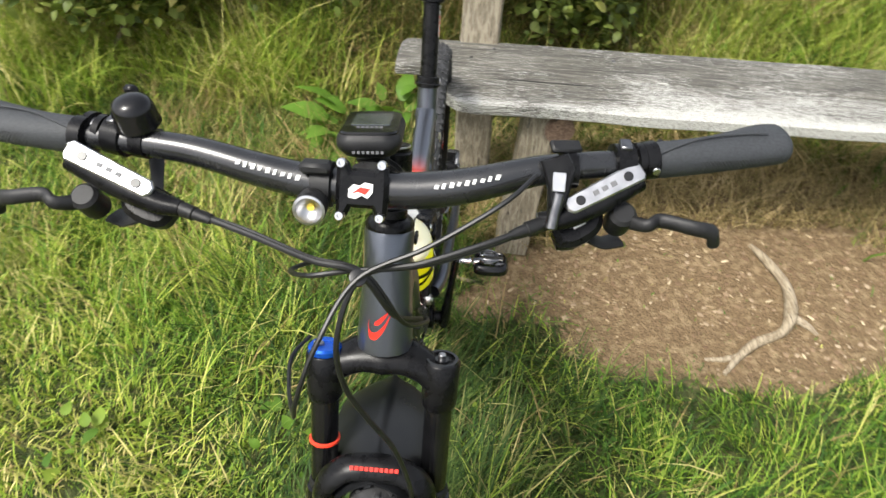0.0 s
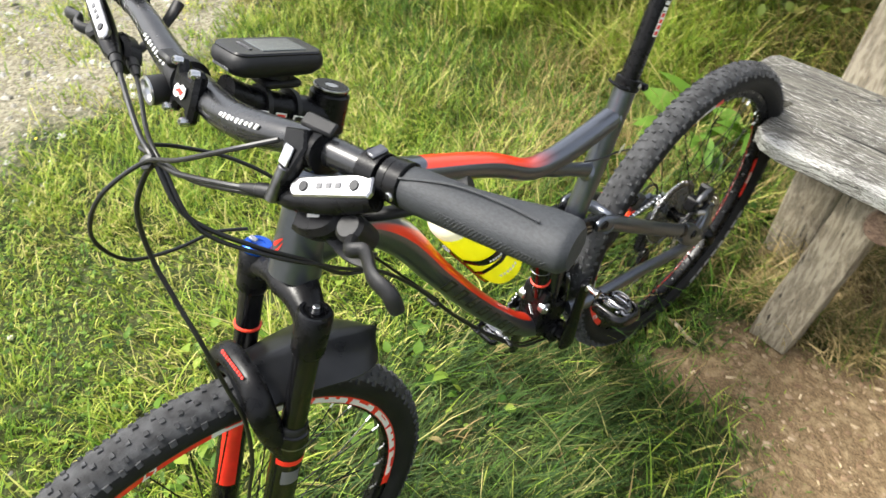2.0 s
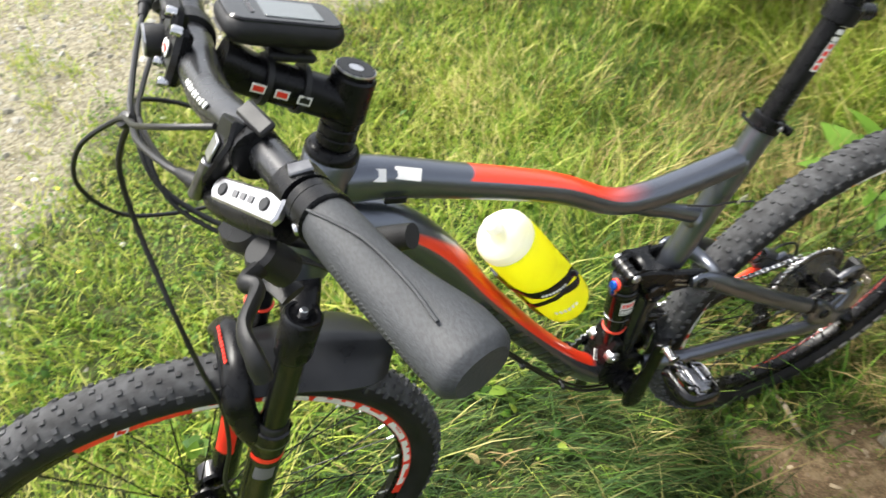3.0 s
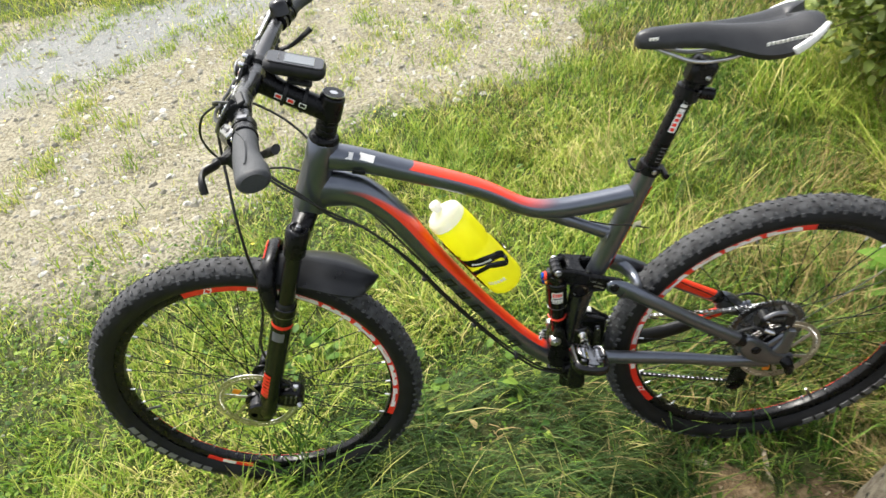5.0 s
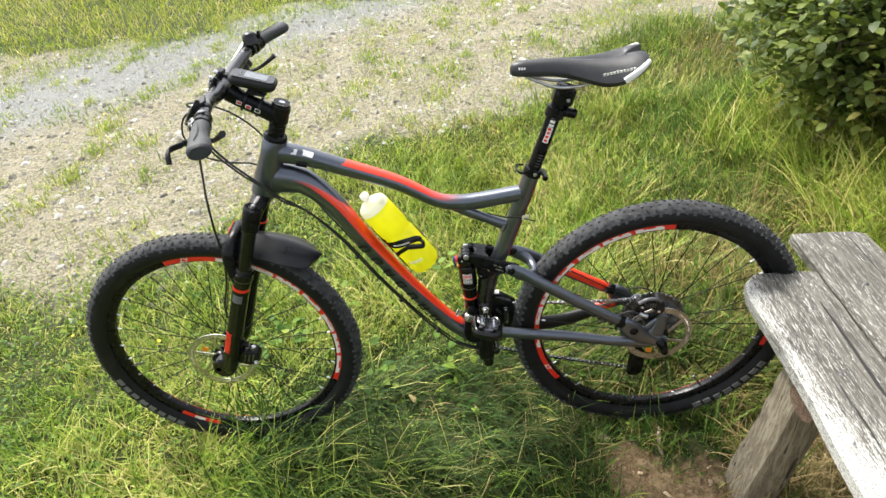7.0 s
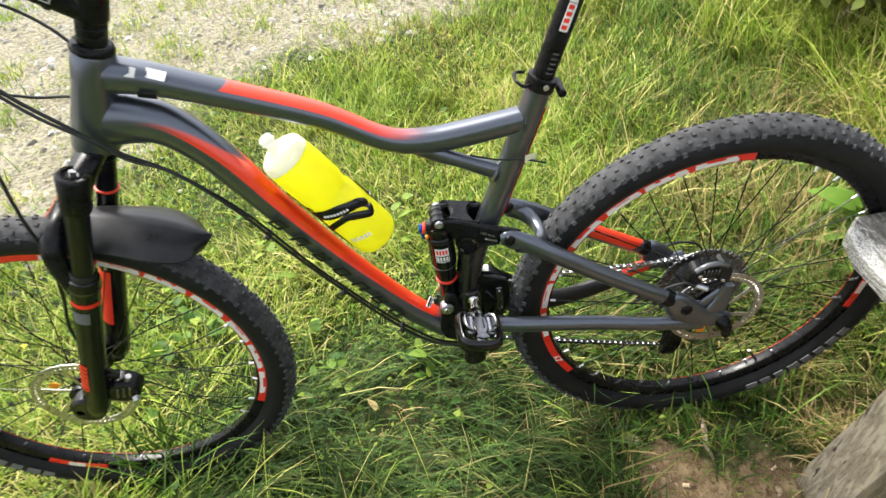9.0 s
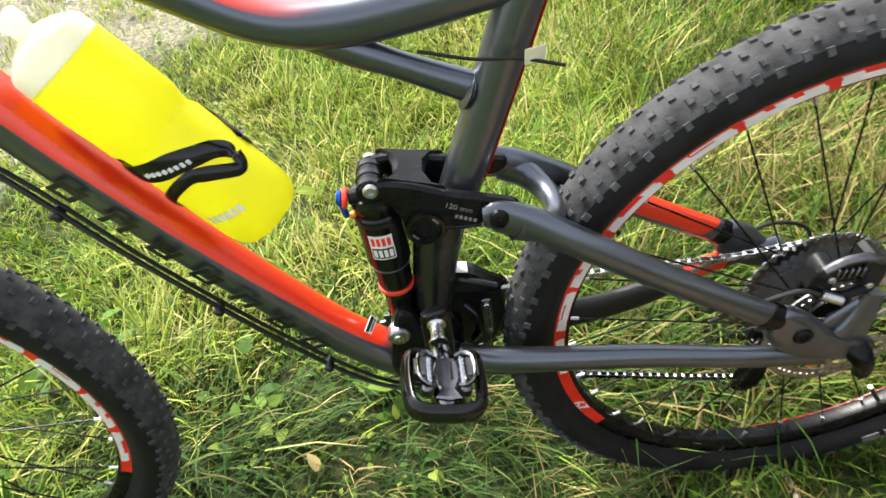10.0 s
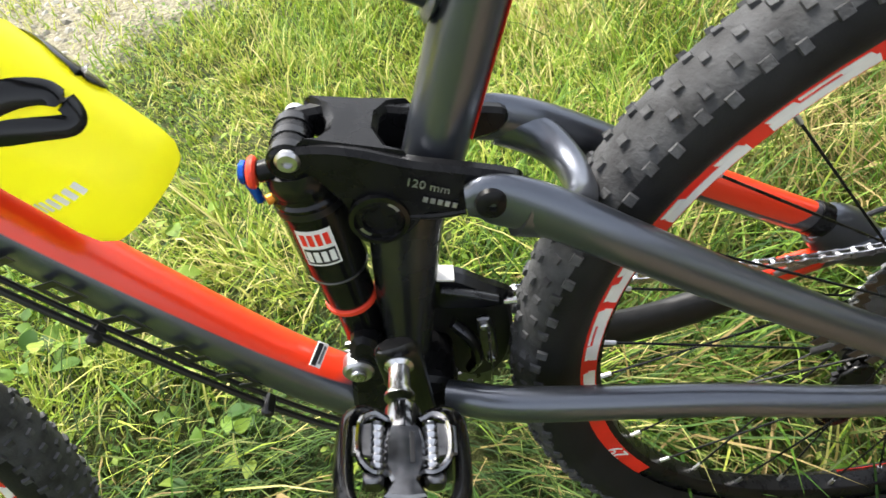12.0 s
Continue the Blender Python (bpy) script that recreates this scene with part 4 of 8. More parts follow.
# rocker link
LINK = [(0.664, 0.628), (0.668, 0.637), (0.680, 0.6395), (0.700, 0.6385), (0.720, 0.6335), (0.745, 0.6245), (0.770, 0.6185), (0.800, 0.6105), (0.804, 0.602), (0.797, 0.593), (0.778, 0.591), (0.768, 0.586), (0.748, 0.586), (0.740, 0.578), (0.728, 0.568), (0.712, 0.568), (0.702, 0.578), (0.700, 0.596), (0.692, 0.611), (0.684, 0.621), (0.668, 0.619)]
for s in (1, -1):
    part("rocker_plate", plate(LINK, 0.011, (s * -0.06975, 0, 0), (s * 0.13, 1, 0), (0, 0, 1), 0.003, 3), M_BLACK, bike, "black suspension link plate")
    for y, z, r, dx in ((0.719, 0.587, 0.0165, -0.009), (0.785, 0.6010, 0.0085, 0.0105)):
        part("link_boss", lathe([(0.030, r + 0.003), (0.039, r + 0.001), (0.041, r - 0.002), (0.041, r - 0.006), (0.0385, r - 0.007), (0.0385, 0)], (s * dx, y, z), (s, 0, 0), 20), M_BLACK, bike)
    part("pivot_ring", lathe([(0.0400, 0.0185), (0.0425, 0.0178), (0.0430, 0.0150), (0.0405, 0.0142)], (s * -0.009, 0.719, 0.588), (s, 0, 0), 28, closed=True), M_GLOSS, bike)
    for k in range(2):
        part("ring_mark", lathe([(0.0412, 0.0118), (0.0412, 0.0138)], (s * -0.009, 0.719, 0.588), (s, 0, 0), 6, arc=(20 + 180 * k, 55 + 180 * k)), M_SILVER, bike)
    part("shock_bolt", lathe([(0.034, 0.0072), (0.0385, 0.0072), (0.0405, 0.0056), (0.0405, 0.003), (0.038, 0.003), (0.038, 0)], (s * -0.0135, 0.677, 0.633), (s, 0, 0), 16), M_SILVER, bike, "silver bolt at the shock's top")
part("link_web", plate([(-0.026, -0.030), (-0.016, -0.019), (-0.004, -0.015), (0.008, -0.016), (0.016, -0.022), (0.021, -0.030), (0.026, 0.032), (0.018, 0.020), (0.004, 0.014), (-0.012, 0.015), (-0.024, 0.022), (-0.032, 0.034), (-0.030, 0.0)], 0.012, (0, 0.712, 0.6305), X3, Vector((0, 0.962, -0.272)), 0.004), M_BLACK, bike, "satin black web between the link plates")
part("plate_rib", tube([(0.0295, 0.735, 0.586), (0.032, 0.752, 0.5855), (0.0345, 0.770, 0.5875)], [(0.0030, 0.0024)] * 3, 10, 4, X3), M_BLACK, bike)
part("travel_print", lettering("120 mm", 0.0078, side_pose(0.0352, 0.751, 0.6095, -20) @ pose(0, 0, 0, 0, -7.4, 0)), M_SILVER, bike, "white travel print on the link")
marks(9, (0.0345, 0.748, 0.6000), (0.00055, 0.0040, -0.0014), (0.0028, 0.0036), (0.12, 0.93, -0.36), (0, 0.36, 0.93), 1, "link_mark", M_SILVER, bike, (5,))

# rear shock
ST, SB = Vector((0.004, 0.676, 0.630)), Vector((0.004, 0.680, 0.448))
SD = (SB - ST).normalized()
part("shock_head", rod(ST - Vector((0.022, 0, 0)), ST + Vector((0.020, 0, 0)), 0.0115, 20, 0.002), M_BLACK, bike)
for k in (-0.014, 0.0, 0.014):
    part("eyelet_ring", lathe([(-0.0035, 0.0112), (-0.003, 0.0124), (0.003, 0.0124), (0.0035, 0.0112)], ST + Vector((k, 0, 0)), X3, 22), M_GLOSS, bike)
shock_can = part("shock_can", lathe([(0.006, 0.012), (0.010, 0.021), (0.016, 0.0225), (0.024, 0.0225), (0.026, 0.0210), (0.030, 0.0210), (0.032, 0.0228), (0.040, 0.0228), (0.044, 0.0220), (0.092, 0.0218), (0.098, 0.0195), (0.104, 0.0182), (0.126, 0.0180), (0.130, 0.0165)], ST, SD, 32), M_GLOSS, bike, "gloss black air can of the rear shock")
part("shock_ring", lathe([(0.0345, 0.0229), (0.0345, 0.0232), (0.0395, 0.0232), (0.0395, 0.0229)], ST, SD, 28), M_DARKPRINT, shock_can)
part("shock_band", lathe([(0.0972, 0.0200), (0.0976, 0.0206), (0.0984, 0.0206), (0.0988, 0.0200)], ST, SD, 28), M_DARKMETAL, shock_can)
part("shock_shaft", lathe([(0.124, 0.0150), (0.17, 0.0150), (0.178, 0.011)], ST, SD, 24), M_GLOSS, bike)
part("travel_ring", lathe([(0.1290, 0.0168), (0.1300, 0.0186), (0.1318, 0.0190), (0.1336, 0.0186), (0.1345, 0.0168)], ST, SD, 28), M_RINGRED, bike, "red rubber travel ring")
# printed label as plain red and white fields on the can
ang = 4
part("shock_label", lathe([(0.048, 0.02225), (0.078, 0.02225)], ST, SD, 10, arc=(ang - 30, ang + 30)), M_WHITE, shock_can, "white and red label with plain fields")
for k in range(4):
    part("label_mark", lathe([(0.051, 0.0225), (0.0605, 0.0225)], ST, SD, 2, arc=(ang - 24 + k * 13, ang - 15 + k * 13)), M_RED, shock_can)
part("label_field", lathe([(0.0635, 0.0224), (0.0765, 0.0224)], ST, SD, 8, arc=(ang - 27, ang + 27)), M_DARKPRINT, shock_can)
for k in range(4):
    part("label_mark", lathe([(0.0655, 0.0226), (0.0745, 0.0226)], ST, SD, 2, arc=(ang - 24 + k * 13, ang - 15 + k * 13)), M_WHITE, shock_can)
part("rebound_knob", rod(ST + Vector((0.010, -0.0215, -0.008)), ST + Vector((0.010, -0.0265, -0.007)), 0.0098, 12, 0.0015), M_RINGRED, bike, "red knob on the shock")
part("lockout_knob", rod(ST + Vector((0.010, -0.0265, -0.007)), ST + Vector((0.010, -0.0315, -0.006)), 0.0072, 16, 0.0015), M_BLUE, bike, "blue knob on the shock")
part("lockout_lever", box(ST + Vector((0.010, -0.0275, -0.020)), (0.006, 0.006, 0.020), 0.002, (8, 0, 0)), M_BLUE, bike)
part("knob_neck", rod(ST + Vector((0.008, -0.008, -0.008)), ST + Vector((0.010, -0.0215, -0.008)), 0.0065, 14, 0.001), M_BLACK, bike)
part("shock_valve", rod(ST + Vector((0.004, -0.016, -0.030)), ST + Vector((0.008, -0.024, -0.031)), 0.0035, 10, 0.001), M_ORANGE, bike)
for s in (1, -1):
    part("shock_lug", rod((s * 0.018, 0.672, 0.443), (s * 0.033, 0.672, 0.443), 0.012, 18, 0.002), M_SILVER, bike, "silver lower shock mount")
part("lug_bolt", rod((0.033, 0.672, 0.443), (0.0365, 0.672, 0.443), 0.0062, 12, 0.001), M_STEEL, bike)

# fork
LD = Vector((0, 0.36, 0.933)).normalized()


def leg_at(s, z):
    """A place on a fork leg's axis."""
    return Vector((s * 0.0665, 0.2115 - (0.838 - z) * 0.386, z))


part("fork_crown", tube([leg_at(1, 0.812), (0.052, 0.209, 0.822), (0.026, 0.216, 0.833), (0, 0.219, 0.836), (-0.026, 0.216, 0.833), (-0.052, 0.209, 0.822), leg_at(-1, 0.812)], [(0.021, 0.021), (0.020, 0.018), (0.024, 0.015), (0.029, 0.015), (0.024, 0.015), (0.020, 0.018), (0.021, 0.021)], 18, 6, (0, 1, 0.2)), M_BLACK, bike, "satin black fork crown")
for s in (1, -1):
    nm = "left" if s > 0 else "right"
    part(f"{nm}_crown_sleeve", lathe([(-0.060, 0.0185), (-0.055, 0.0205), (-0.002, 0.0215), (0.0, 0.020)], leg_at(s, 0.838), LD, 24), M_BLACK, bike)
    part(f"{nm}_stanchion", rod(leg_at(s, 0.62), leg_at(s, 0.80), 0.0162, 24), M_GLOSS, bike)
    low = leg_at(s, 0.66)
    part(f"{nm}_lower_leg", lathe([(0.004, 0.0178), (0.002, 0.0215), (-0.012, 0.0235), (-0.018, 0.0225), (-0.03, 0.0212), (-0.17, 0.0205), (-0.25, 0.0215), (-0.315, 0.0225), (-0.335, 0.020), (-0.342, 0.014)], low, LD, 28), M_GLOSS, bike, "gloss black fork lower leg")
    part("dust_wiper", lathe([(0.003, 0.0185), (0.012, 0.0190), (0.015, 0.0172)], low, LD, 24), M_MATT, bike)
    part("wiper_line", lathe([(-0.0135, 0.0238), (-0.0155, 0.0239)], low, LD, 24), M_DARKMETAL, bike)
    part("leg_band", lathe([(-0.038, 0.0217), (-0.047, 0.0216)], low, LD, 14, arc=(-75, 75)), M_RED, bike, "red band on the fork leg")
part("top_cap", lathe([(0.0, 0.0195), (0.0022, 0.0185), (0.0022, 0.0150), (-0.0030, 0.0140), (-0.0030, 0.0085), (0.0012, 0.0080), (0.0012, 0.0)], leg_at(1, 0.838), LD, 28), M_GLOSS, bike)
part("air_valve", rod(leg_at(1, 0.838), leg_at(1, 0.845), 0.0045, 10, 0.001), M_SILVER, bike)
part("lockout_cap", lathe([(0.0, 0.0185), (0.001, 0.0192), (0.006, 0.0190), (0.0085, 0.0165), (0.0085, 0.0085), (0.0072, 0.0080), (0.0072, 0)], leg_at(-1, 0.838), LD, 28), M_BLUE, bike, "blue lockout cap on the right fork leg")
part("cap_stop", box(leg_at(-1, 0.847) + Vector((-0.006, -0.003, 0.003)), (0.011, 0.006, 0.004), 0.001, (0, 20, 20)), M_SILVER, bike)
part("sag_ring", lathe([(-0.003, 0.0165), (-0.002, 0.0184), (0.001, 0.0184), (0.002, 0.0165)], leg_at(-1, 0.727), LD, 24), M_RINGRED, bike, "red rubber ring on the stanchion")
# label on the left leg and red maker's blocks near the foot
part("leg_label", lathe([(-0.058, 0.0213), (-0.083, 0.0211)], leg_at(1, 0.66), LD, 10, arc=(-45, 25)), M_GREYMARK, bike)
for k in range(7):
    part("leg_mark", lathe([(-0.190 - k * 0.0105, 0.0216), (-0.1985 - k * 0.0105, 0.0216)], leg_at(1, 0.66), LD, 6, arc=(-62, -10)), M_RED, bike)
part("leg_panel", lathe([(-0.10, 0.0212), (-0.235, 0.0216)], leg_at(-1, 0.66), LD, 10, arc=(-75, 5)), M_RED, bike, "red field on the right fork leg")
part("fork_arch", tube([leg_at(1, 0.640) + Vector((0, -0.012, 0)), (0.064, 0.118, 0.676), (0.056, 0.118, 0.715), (0.034, 0.124, 0.738), (0, 0.126, 0.743), (-0.034, 0.124, 0.738), (-0.056, 0.118, 0.715), (-0.064, 0.118, 0.676), leg_at(-1, 0.640) + Vector((0, -0.012, 0))], [(0.014, 0.014), (0.017, 0.012), (0.018, 0.0115), (0.016, 0.0095), (0.016, 0.009), (0.016, 0.0095), (0.018, 0.0115), (0.017, 0.012), (0.014, 0.014)], 14, 6, (0, 1, 0.35)), M_BLACK, bike, "satin black fork arch")
marks(10, (-0.0250, 0.1185, 0.7515), (0.0056, 0, 0), (0.0042, 0.0045), (1, 0, 0), (0, 0.75, 0.66), 1, "arch_mark", M_RED, bike)
part("front_axle", rod((-0.079, 0.0, 0.36), (0.083, 0.0, 0.36), 0.009, 14, 0.002), M_BLACK, bike)
for s in (1, -1):
    part("axle_clamp", plate([(-0.016, 0.349), (-0.012, 0.378), (0.01, 0.392), (0.036, 0.385), (0.040, 0.35), (0.025, 0.330), (0.0, 0.333)], 0.034, (s * 0.066, 0, 0), (0, 1, 0), (0, 0, 1), 0.004, 2), M_GLOSS, bike)
caliper = part("front_caliper", plate([(0.052, 0.368), (0.060, 0.398), (0.078, 0.408), (0.100, 0.402), (0.112, 0.385), (0.104, 0.362), (0.078, 0.356)], 0.036, (0.052, 0, 0), (0, 1, 0), (0, 0, 1), 0.004, 2), M_BLACK, bike, "black front brake caliper")
for k in range(3):
    part("caliper_rib", box((0.0705, 0.074 + k * 0.011, 0.384), (0.003, 0.004, 0.026), 0.001, (-20, 0, 0)), M_DARKMETAL, caliper)
part("hose_banjo", rod((0.070, 0.100, 0.372), (0.078, 0.104, 0.366), 0.006, 12, 0.001), M_SILVER, caliper)
part("caliper_bolt", rod((0.058, 0.095, 0.398), (0.058, 0.102, 0.414), 0.006, 10, 0.001), M_SILVER, caliper)
part("caliper_mount", tube([(0.062, 0.03, 0.40), (0.062, 0.06, 0.43), (0.056, 0.09, 0.42)], [0.008, 0.008, 0.009], 10), M_BLACK, bike)


def mudguard():
    """A bowed sheet over the tyre behind the fork arch."""
    g = Geo()
    nu, nv, th = 16, 12, 0.0022
    for layer in (0, th):
        v = []
        for i in range(nu + 1):
            u = i / nu
            a = radians(74 - 31.5 * u)
            r = 0.388 + 0.044 * u**1.15
            w = 0.044 + 0.020 * min(1, u * 1.6)
            if u > 0.64:
                w *= math.sqrt(max(0.01, 1 - ((u - 0.64) / 0.365) ** 3.0))
            for j in range(nv + 1):
                s = 2 * j / nv - 1
                rr = r - 0.030 * abs(s) ** 2.2 * (1 - 0.35 * u) + 0.004 * math.exp(-((s / 0.18) ** 2)) + layer
                v.append((s * w, rr * math.cos(a), 0.36 + rr * math.sin(a)))
        g.add(v, [(i * (nv + 1) + j, i * (nv + 1) + j + 1, (i + 1) * (nv + 1) + j + 1, (i + 1) * (nv + 1) + j) for i in range(nu) for j in range(nv)])
    k = (nu + 1) * (nv + 1)
    rim = [j for j in range(nv + 1)] + [i * (nv + 1) + nv for i in range(1, nu + 1)] + [nu * (nv + 1) + j for j in range(nv - 1, -1, -1)] + [i * (nv + 1) for i in range(nu - 1, 0, -1)]
    g.f += [(a, b, b + k, a + k) for a, b in zip(rim, rim[1:] + rim[:1])]
    return g


part("mudguard", mudguard(), M_FENDER, bike, "short black plastic mudguard behind the fork arch")

# stem and handlebar
SC = Vector((-0.008, 0.190, 1.090))
STOP = Vector((0, 0.312, 1.050))
part("stem", tube([(0, 0.300, 1.022), (-0.002, 0.275, 1.036), (-0.005, 0.23, 1.063), (-0.008, 0.205, 1.082)], [(0.021, 0.019), (0.017, 0.018), (0.0165, 0.0175), (0.021, 0.020)], 20, 6, X3, square=2.5), M_BLACK, bike, "black stem with a bolted faceplate")
part("stem_clamp", lathe([(-0.044, 0.0185), (-0.042, 0.0205), (-0.004, 0.0205), (-0.002, 0.0185)], STOP, AX, 28), M_BLACK, bike)
part("stem_cap", lathe([(-0.002, 0.0170), (0.002, 0.0180), (0.0045, 0.0172), (0.0045, 0.007), (0.0025, 0.006), (0.0025, 0)], STOP, AX, 28), M_BLACK, bike)
part("cap_ring", lathe([(0.0020, 0.0182), (0.0030, 0.0184), (0.0040, 0.0180)], STOP, AX, 28), M_SILVER, bike)
part("spacer_line", lathe([(0.1508, 0.0215), (0.1522, 0.0215)], H0, AX, 10, arc=(20, 70)), M_SILVER, bike)
FN = Vector((-0.05, -0.85, 0.5)).normalized()
FU = Vector((0, 0.5, 0.86)).normalized()
fp = part("faceplate", plate([(-0.021, -0.021), (-0.022, 0.0), (-0.021, 0.021), (-0.016, 0.0245), (-0.012, 0.022), (-0.009, 0.015), (0.009, 0.015), (0.012, 0.022), (0.016, 0.0245), (0.021, 0.021), (0.022, 0.0), (0.021, -0.021), (0.016, -0.0245), (0.012, -0.022), (0.009, -0.015), (-0.009, -0.015), (-0.012, -0.022), (-0.016, -0.0245)], 0.012, SC + FN * 0.0150, X3, FU, 0.004), M_BLACK, bike)
for a, b in ((-1, -1), (-1, 1), (1, -1), (1, 1)):
    o = SC + Vector((a * 0.0165, 0, 0)) + FU * b * 0.0215
    part("faceplate_bolt", lathe([(0.018, 0.0040), (0.0245, 0.0042), (0.0258, 0.0034), (0.0258, 0.0018), (0.0235, 0.0018), (0.0235, 0)], o, FN, 12), M_STEEL, fp)
part("stem_emblem", plate([(-0.010, -0.006), (-0.010, 0.001), (-0.006, 0.005), (-0.001, 0.004), (0.003, 0.007), (0.010, 0.006), (0.010, -0.001), (0.006, -0.006), (0.001, -0.004), (-0.004, -0.007)], 0.001, SC + FN * 0.0228, X3, FU, 0.0002), M_WHITE, fp, "plain white and red emblem")
part("stem_emblem", plate([(-0.008, -0.003), (0.0, 0.003), (0.008, 0.002), (0.004, -0.003), (-0.002, -0.001)], 0.001, SC + FN * 0.0234, X3, FU, 0.0002), M_RED, fp)
for k in range(3):
    part("stem_mark", box((0.0172, 0.262 - k * 0.017, 1.044 + k * 0.0105), (0.0008, 0.012, 0.008), 0.0002, (-31, 0, 0)), M_WHITE, bike)
    part("stem_mark", box((0.0177, 0.262 - k * 0.017, 1.044 + k * 0.0105), (0.0006, 0.009, 0.005), 0.0002, (-31, 0, 0)), M_RED if k else M_DARKPRINT, bike)
BAR = [(-0.392, 0.237, 1.102), (-0.30, 0.217, 1.107), (-0.235, 0.208, 1.109), (-0.16, 0.202, 1.107), (-0.10, 0.194, 1.098), (-0.05, 0.190, 1.091), SC, (0.035, 0.190, 1.091), (0.085, 0.195, 1.099), (0.145, 0.210, 1.109), (0.225, 0.229, 1.111), (0.30, 0.247, 1.1145), (0.352, 0.2625, 1.1172)]
part("handlebar", tube(BAR, [0.0111, 0.0111, 0.0111, 0.0125, 0.0145, 0.0158, 0.0158, 0.0158, 0.0148, 0.0125, 0.0111, 0.0111, 0.0111], 18, 8), M_SATIN, bike, "black riser handlebar")
bar_line = catmull(BAR, 20)
MARK_N, MARK_U = Vector((0, -0.72, 0.69)), Vector((0, 0.69, 0.72))
for x0 in (0.052, -0.112):
    for k in range(9):
        x = x0 + k * 0.0062
        y, z = np.interp(x, bar_line[:, 0], bar_line[:, 1]), np.interp(x, bar_line[:, 0], bar_line[:, 2])
        tall = 0.0046 if k % 3 else 0.0034
        part("bar_mark", plate([(-0.0024, -tall / 2), (0.0012 - 0.0008 * (k % 2), -tall / 2), (0.0024 - 0.0008 * (k % 2), tall / 2), (-0.0012, tall / 2)], 0.0016, Vector((x, y, z)) + MARK_N * 0.0152, X3, MARK_U, 0.0003), M_WHITE, bike)


def grip(pts, s):
    rr = [(0.0150, 0.0150), (0.0160, 0.0152), (0.0162, 0.0150), (0.0168, 0.0145), (0.0188, 0.0141), (0.0212, 0.0143), (0.0210, 0.0145), (0.0205, 0.0142), (0.0188, 0.0130), (0.0150, 0.0105)]
    p = catmull([pts[0], pts[1], pts[2]], 20)
    idx = [0, 4, 10, 16, 24, 32, 36, 38, 39, 40]
    palm = [max(0, r[0] - 0.0165) * 0.8 for r in rr]
    palm[-3:] = [palm[-4]] * 3
    line = [tuple(np.array(p[i]) + np.array((0, q, -0.001))) for i, q in zip(idx, palm)]
    return tube(line, rr, 20, 6, (0, 1, 0.15), square=2.2)


GL = [(0.236, 0.2325, 1.1112), (0.297, 0.247, 1.1145), (0.357, 0.2645, 1.1175)]
GR = [(-0.256, 0.2100, 1.1085), (-0.31, 0.2190, 1.1065), (-0.394, 0.2375, 1.102)]
for pts, s in ((GL, 1), (GR, -1)):
    gr = part("grip", grip(pts, s), M_GRIP, bike, "dark rubber grip with a wide palm rest")
    d = (Vector(pts[1]) - Vector(pts[0])).normalized()
    part("grip_collar", lathe([(-0.012, 0.0135), (-0.011, 0.0165), (0.0, 0.0170), (0.001, 0.0155)], pts[0], d, 22), M_BLACK, gr)
    part("collar_bolt", rod(Vector(pts[0]) + Vector((0, -0.016, 0)), Vector(pts[0]) + Vector((0, -0.0185, 0)), 0.0036, 10, 0.0005), M_STEEL, gr)
    a, b = Vector(pts[0]), Vector(pts[2])
    part("grip_seam", tube([a + Vector((0, -0.010, 0.0125)), a.lerp(b, 0.3) + Vector((0, 0.000, 0.0158)), a.lerp(b, 0.6) + Vector((0, 0.001, 0.0152)), a.lerp(b, 0.82) + Vector((0, -0.002, 0.0146))], 0.0010, 6, 5), M_GRIP, gr)


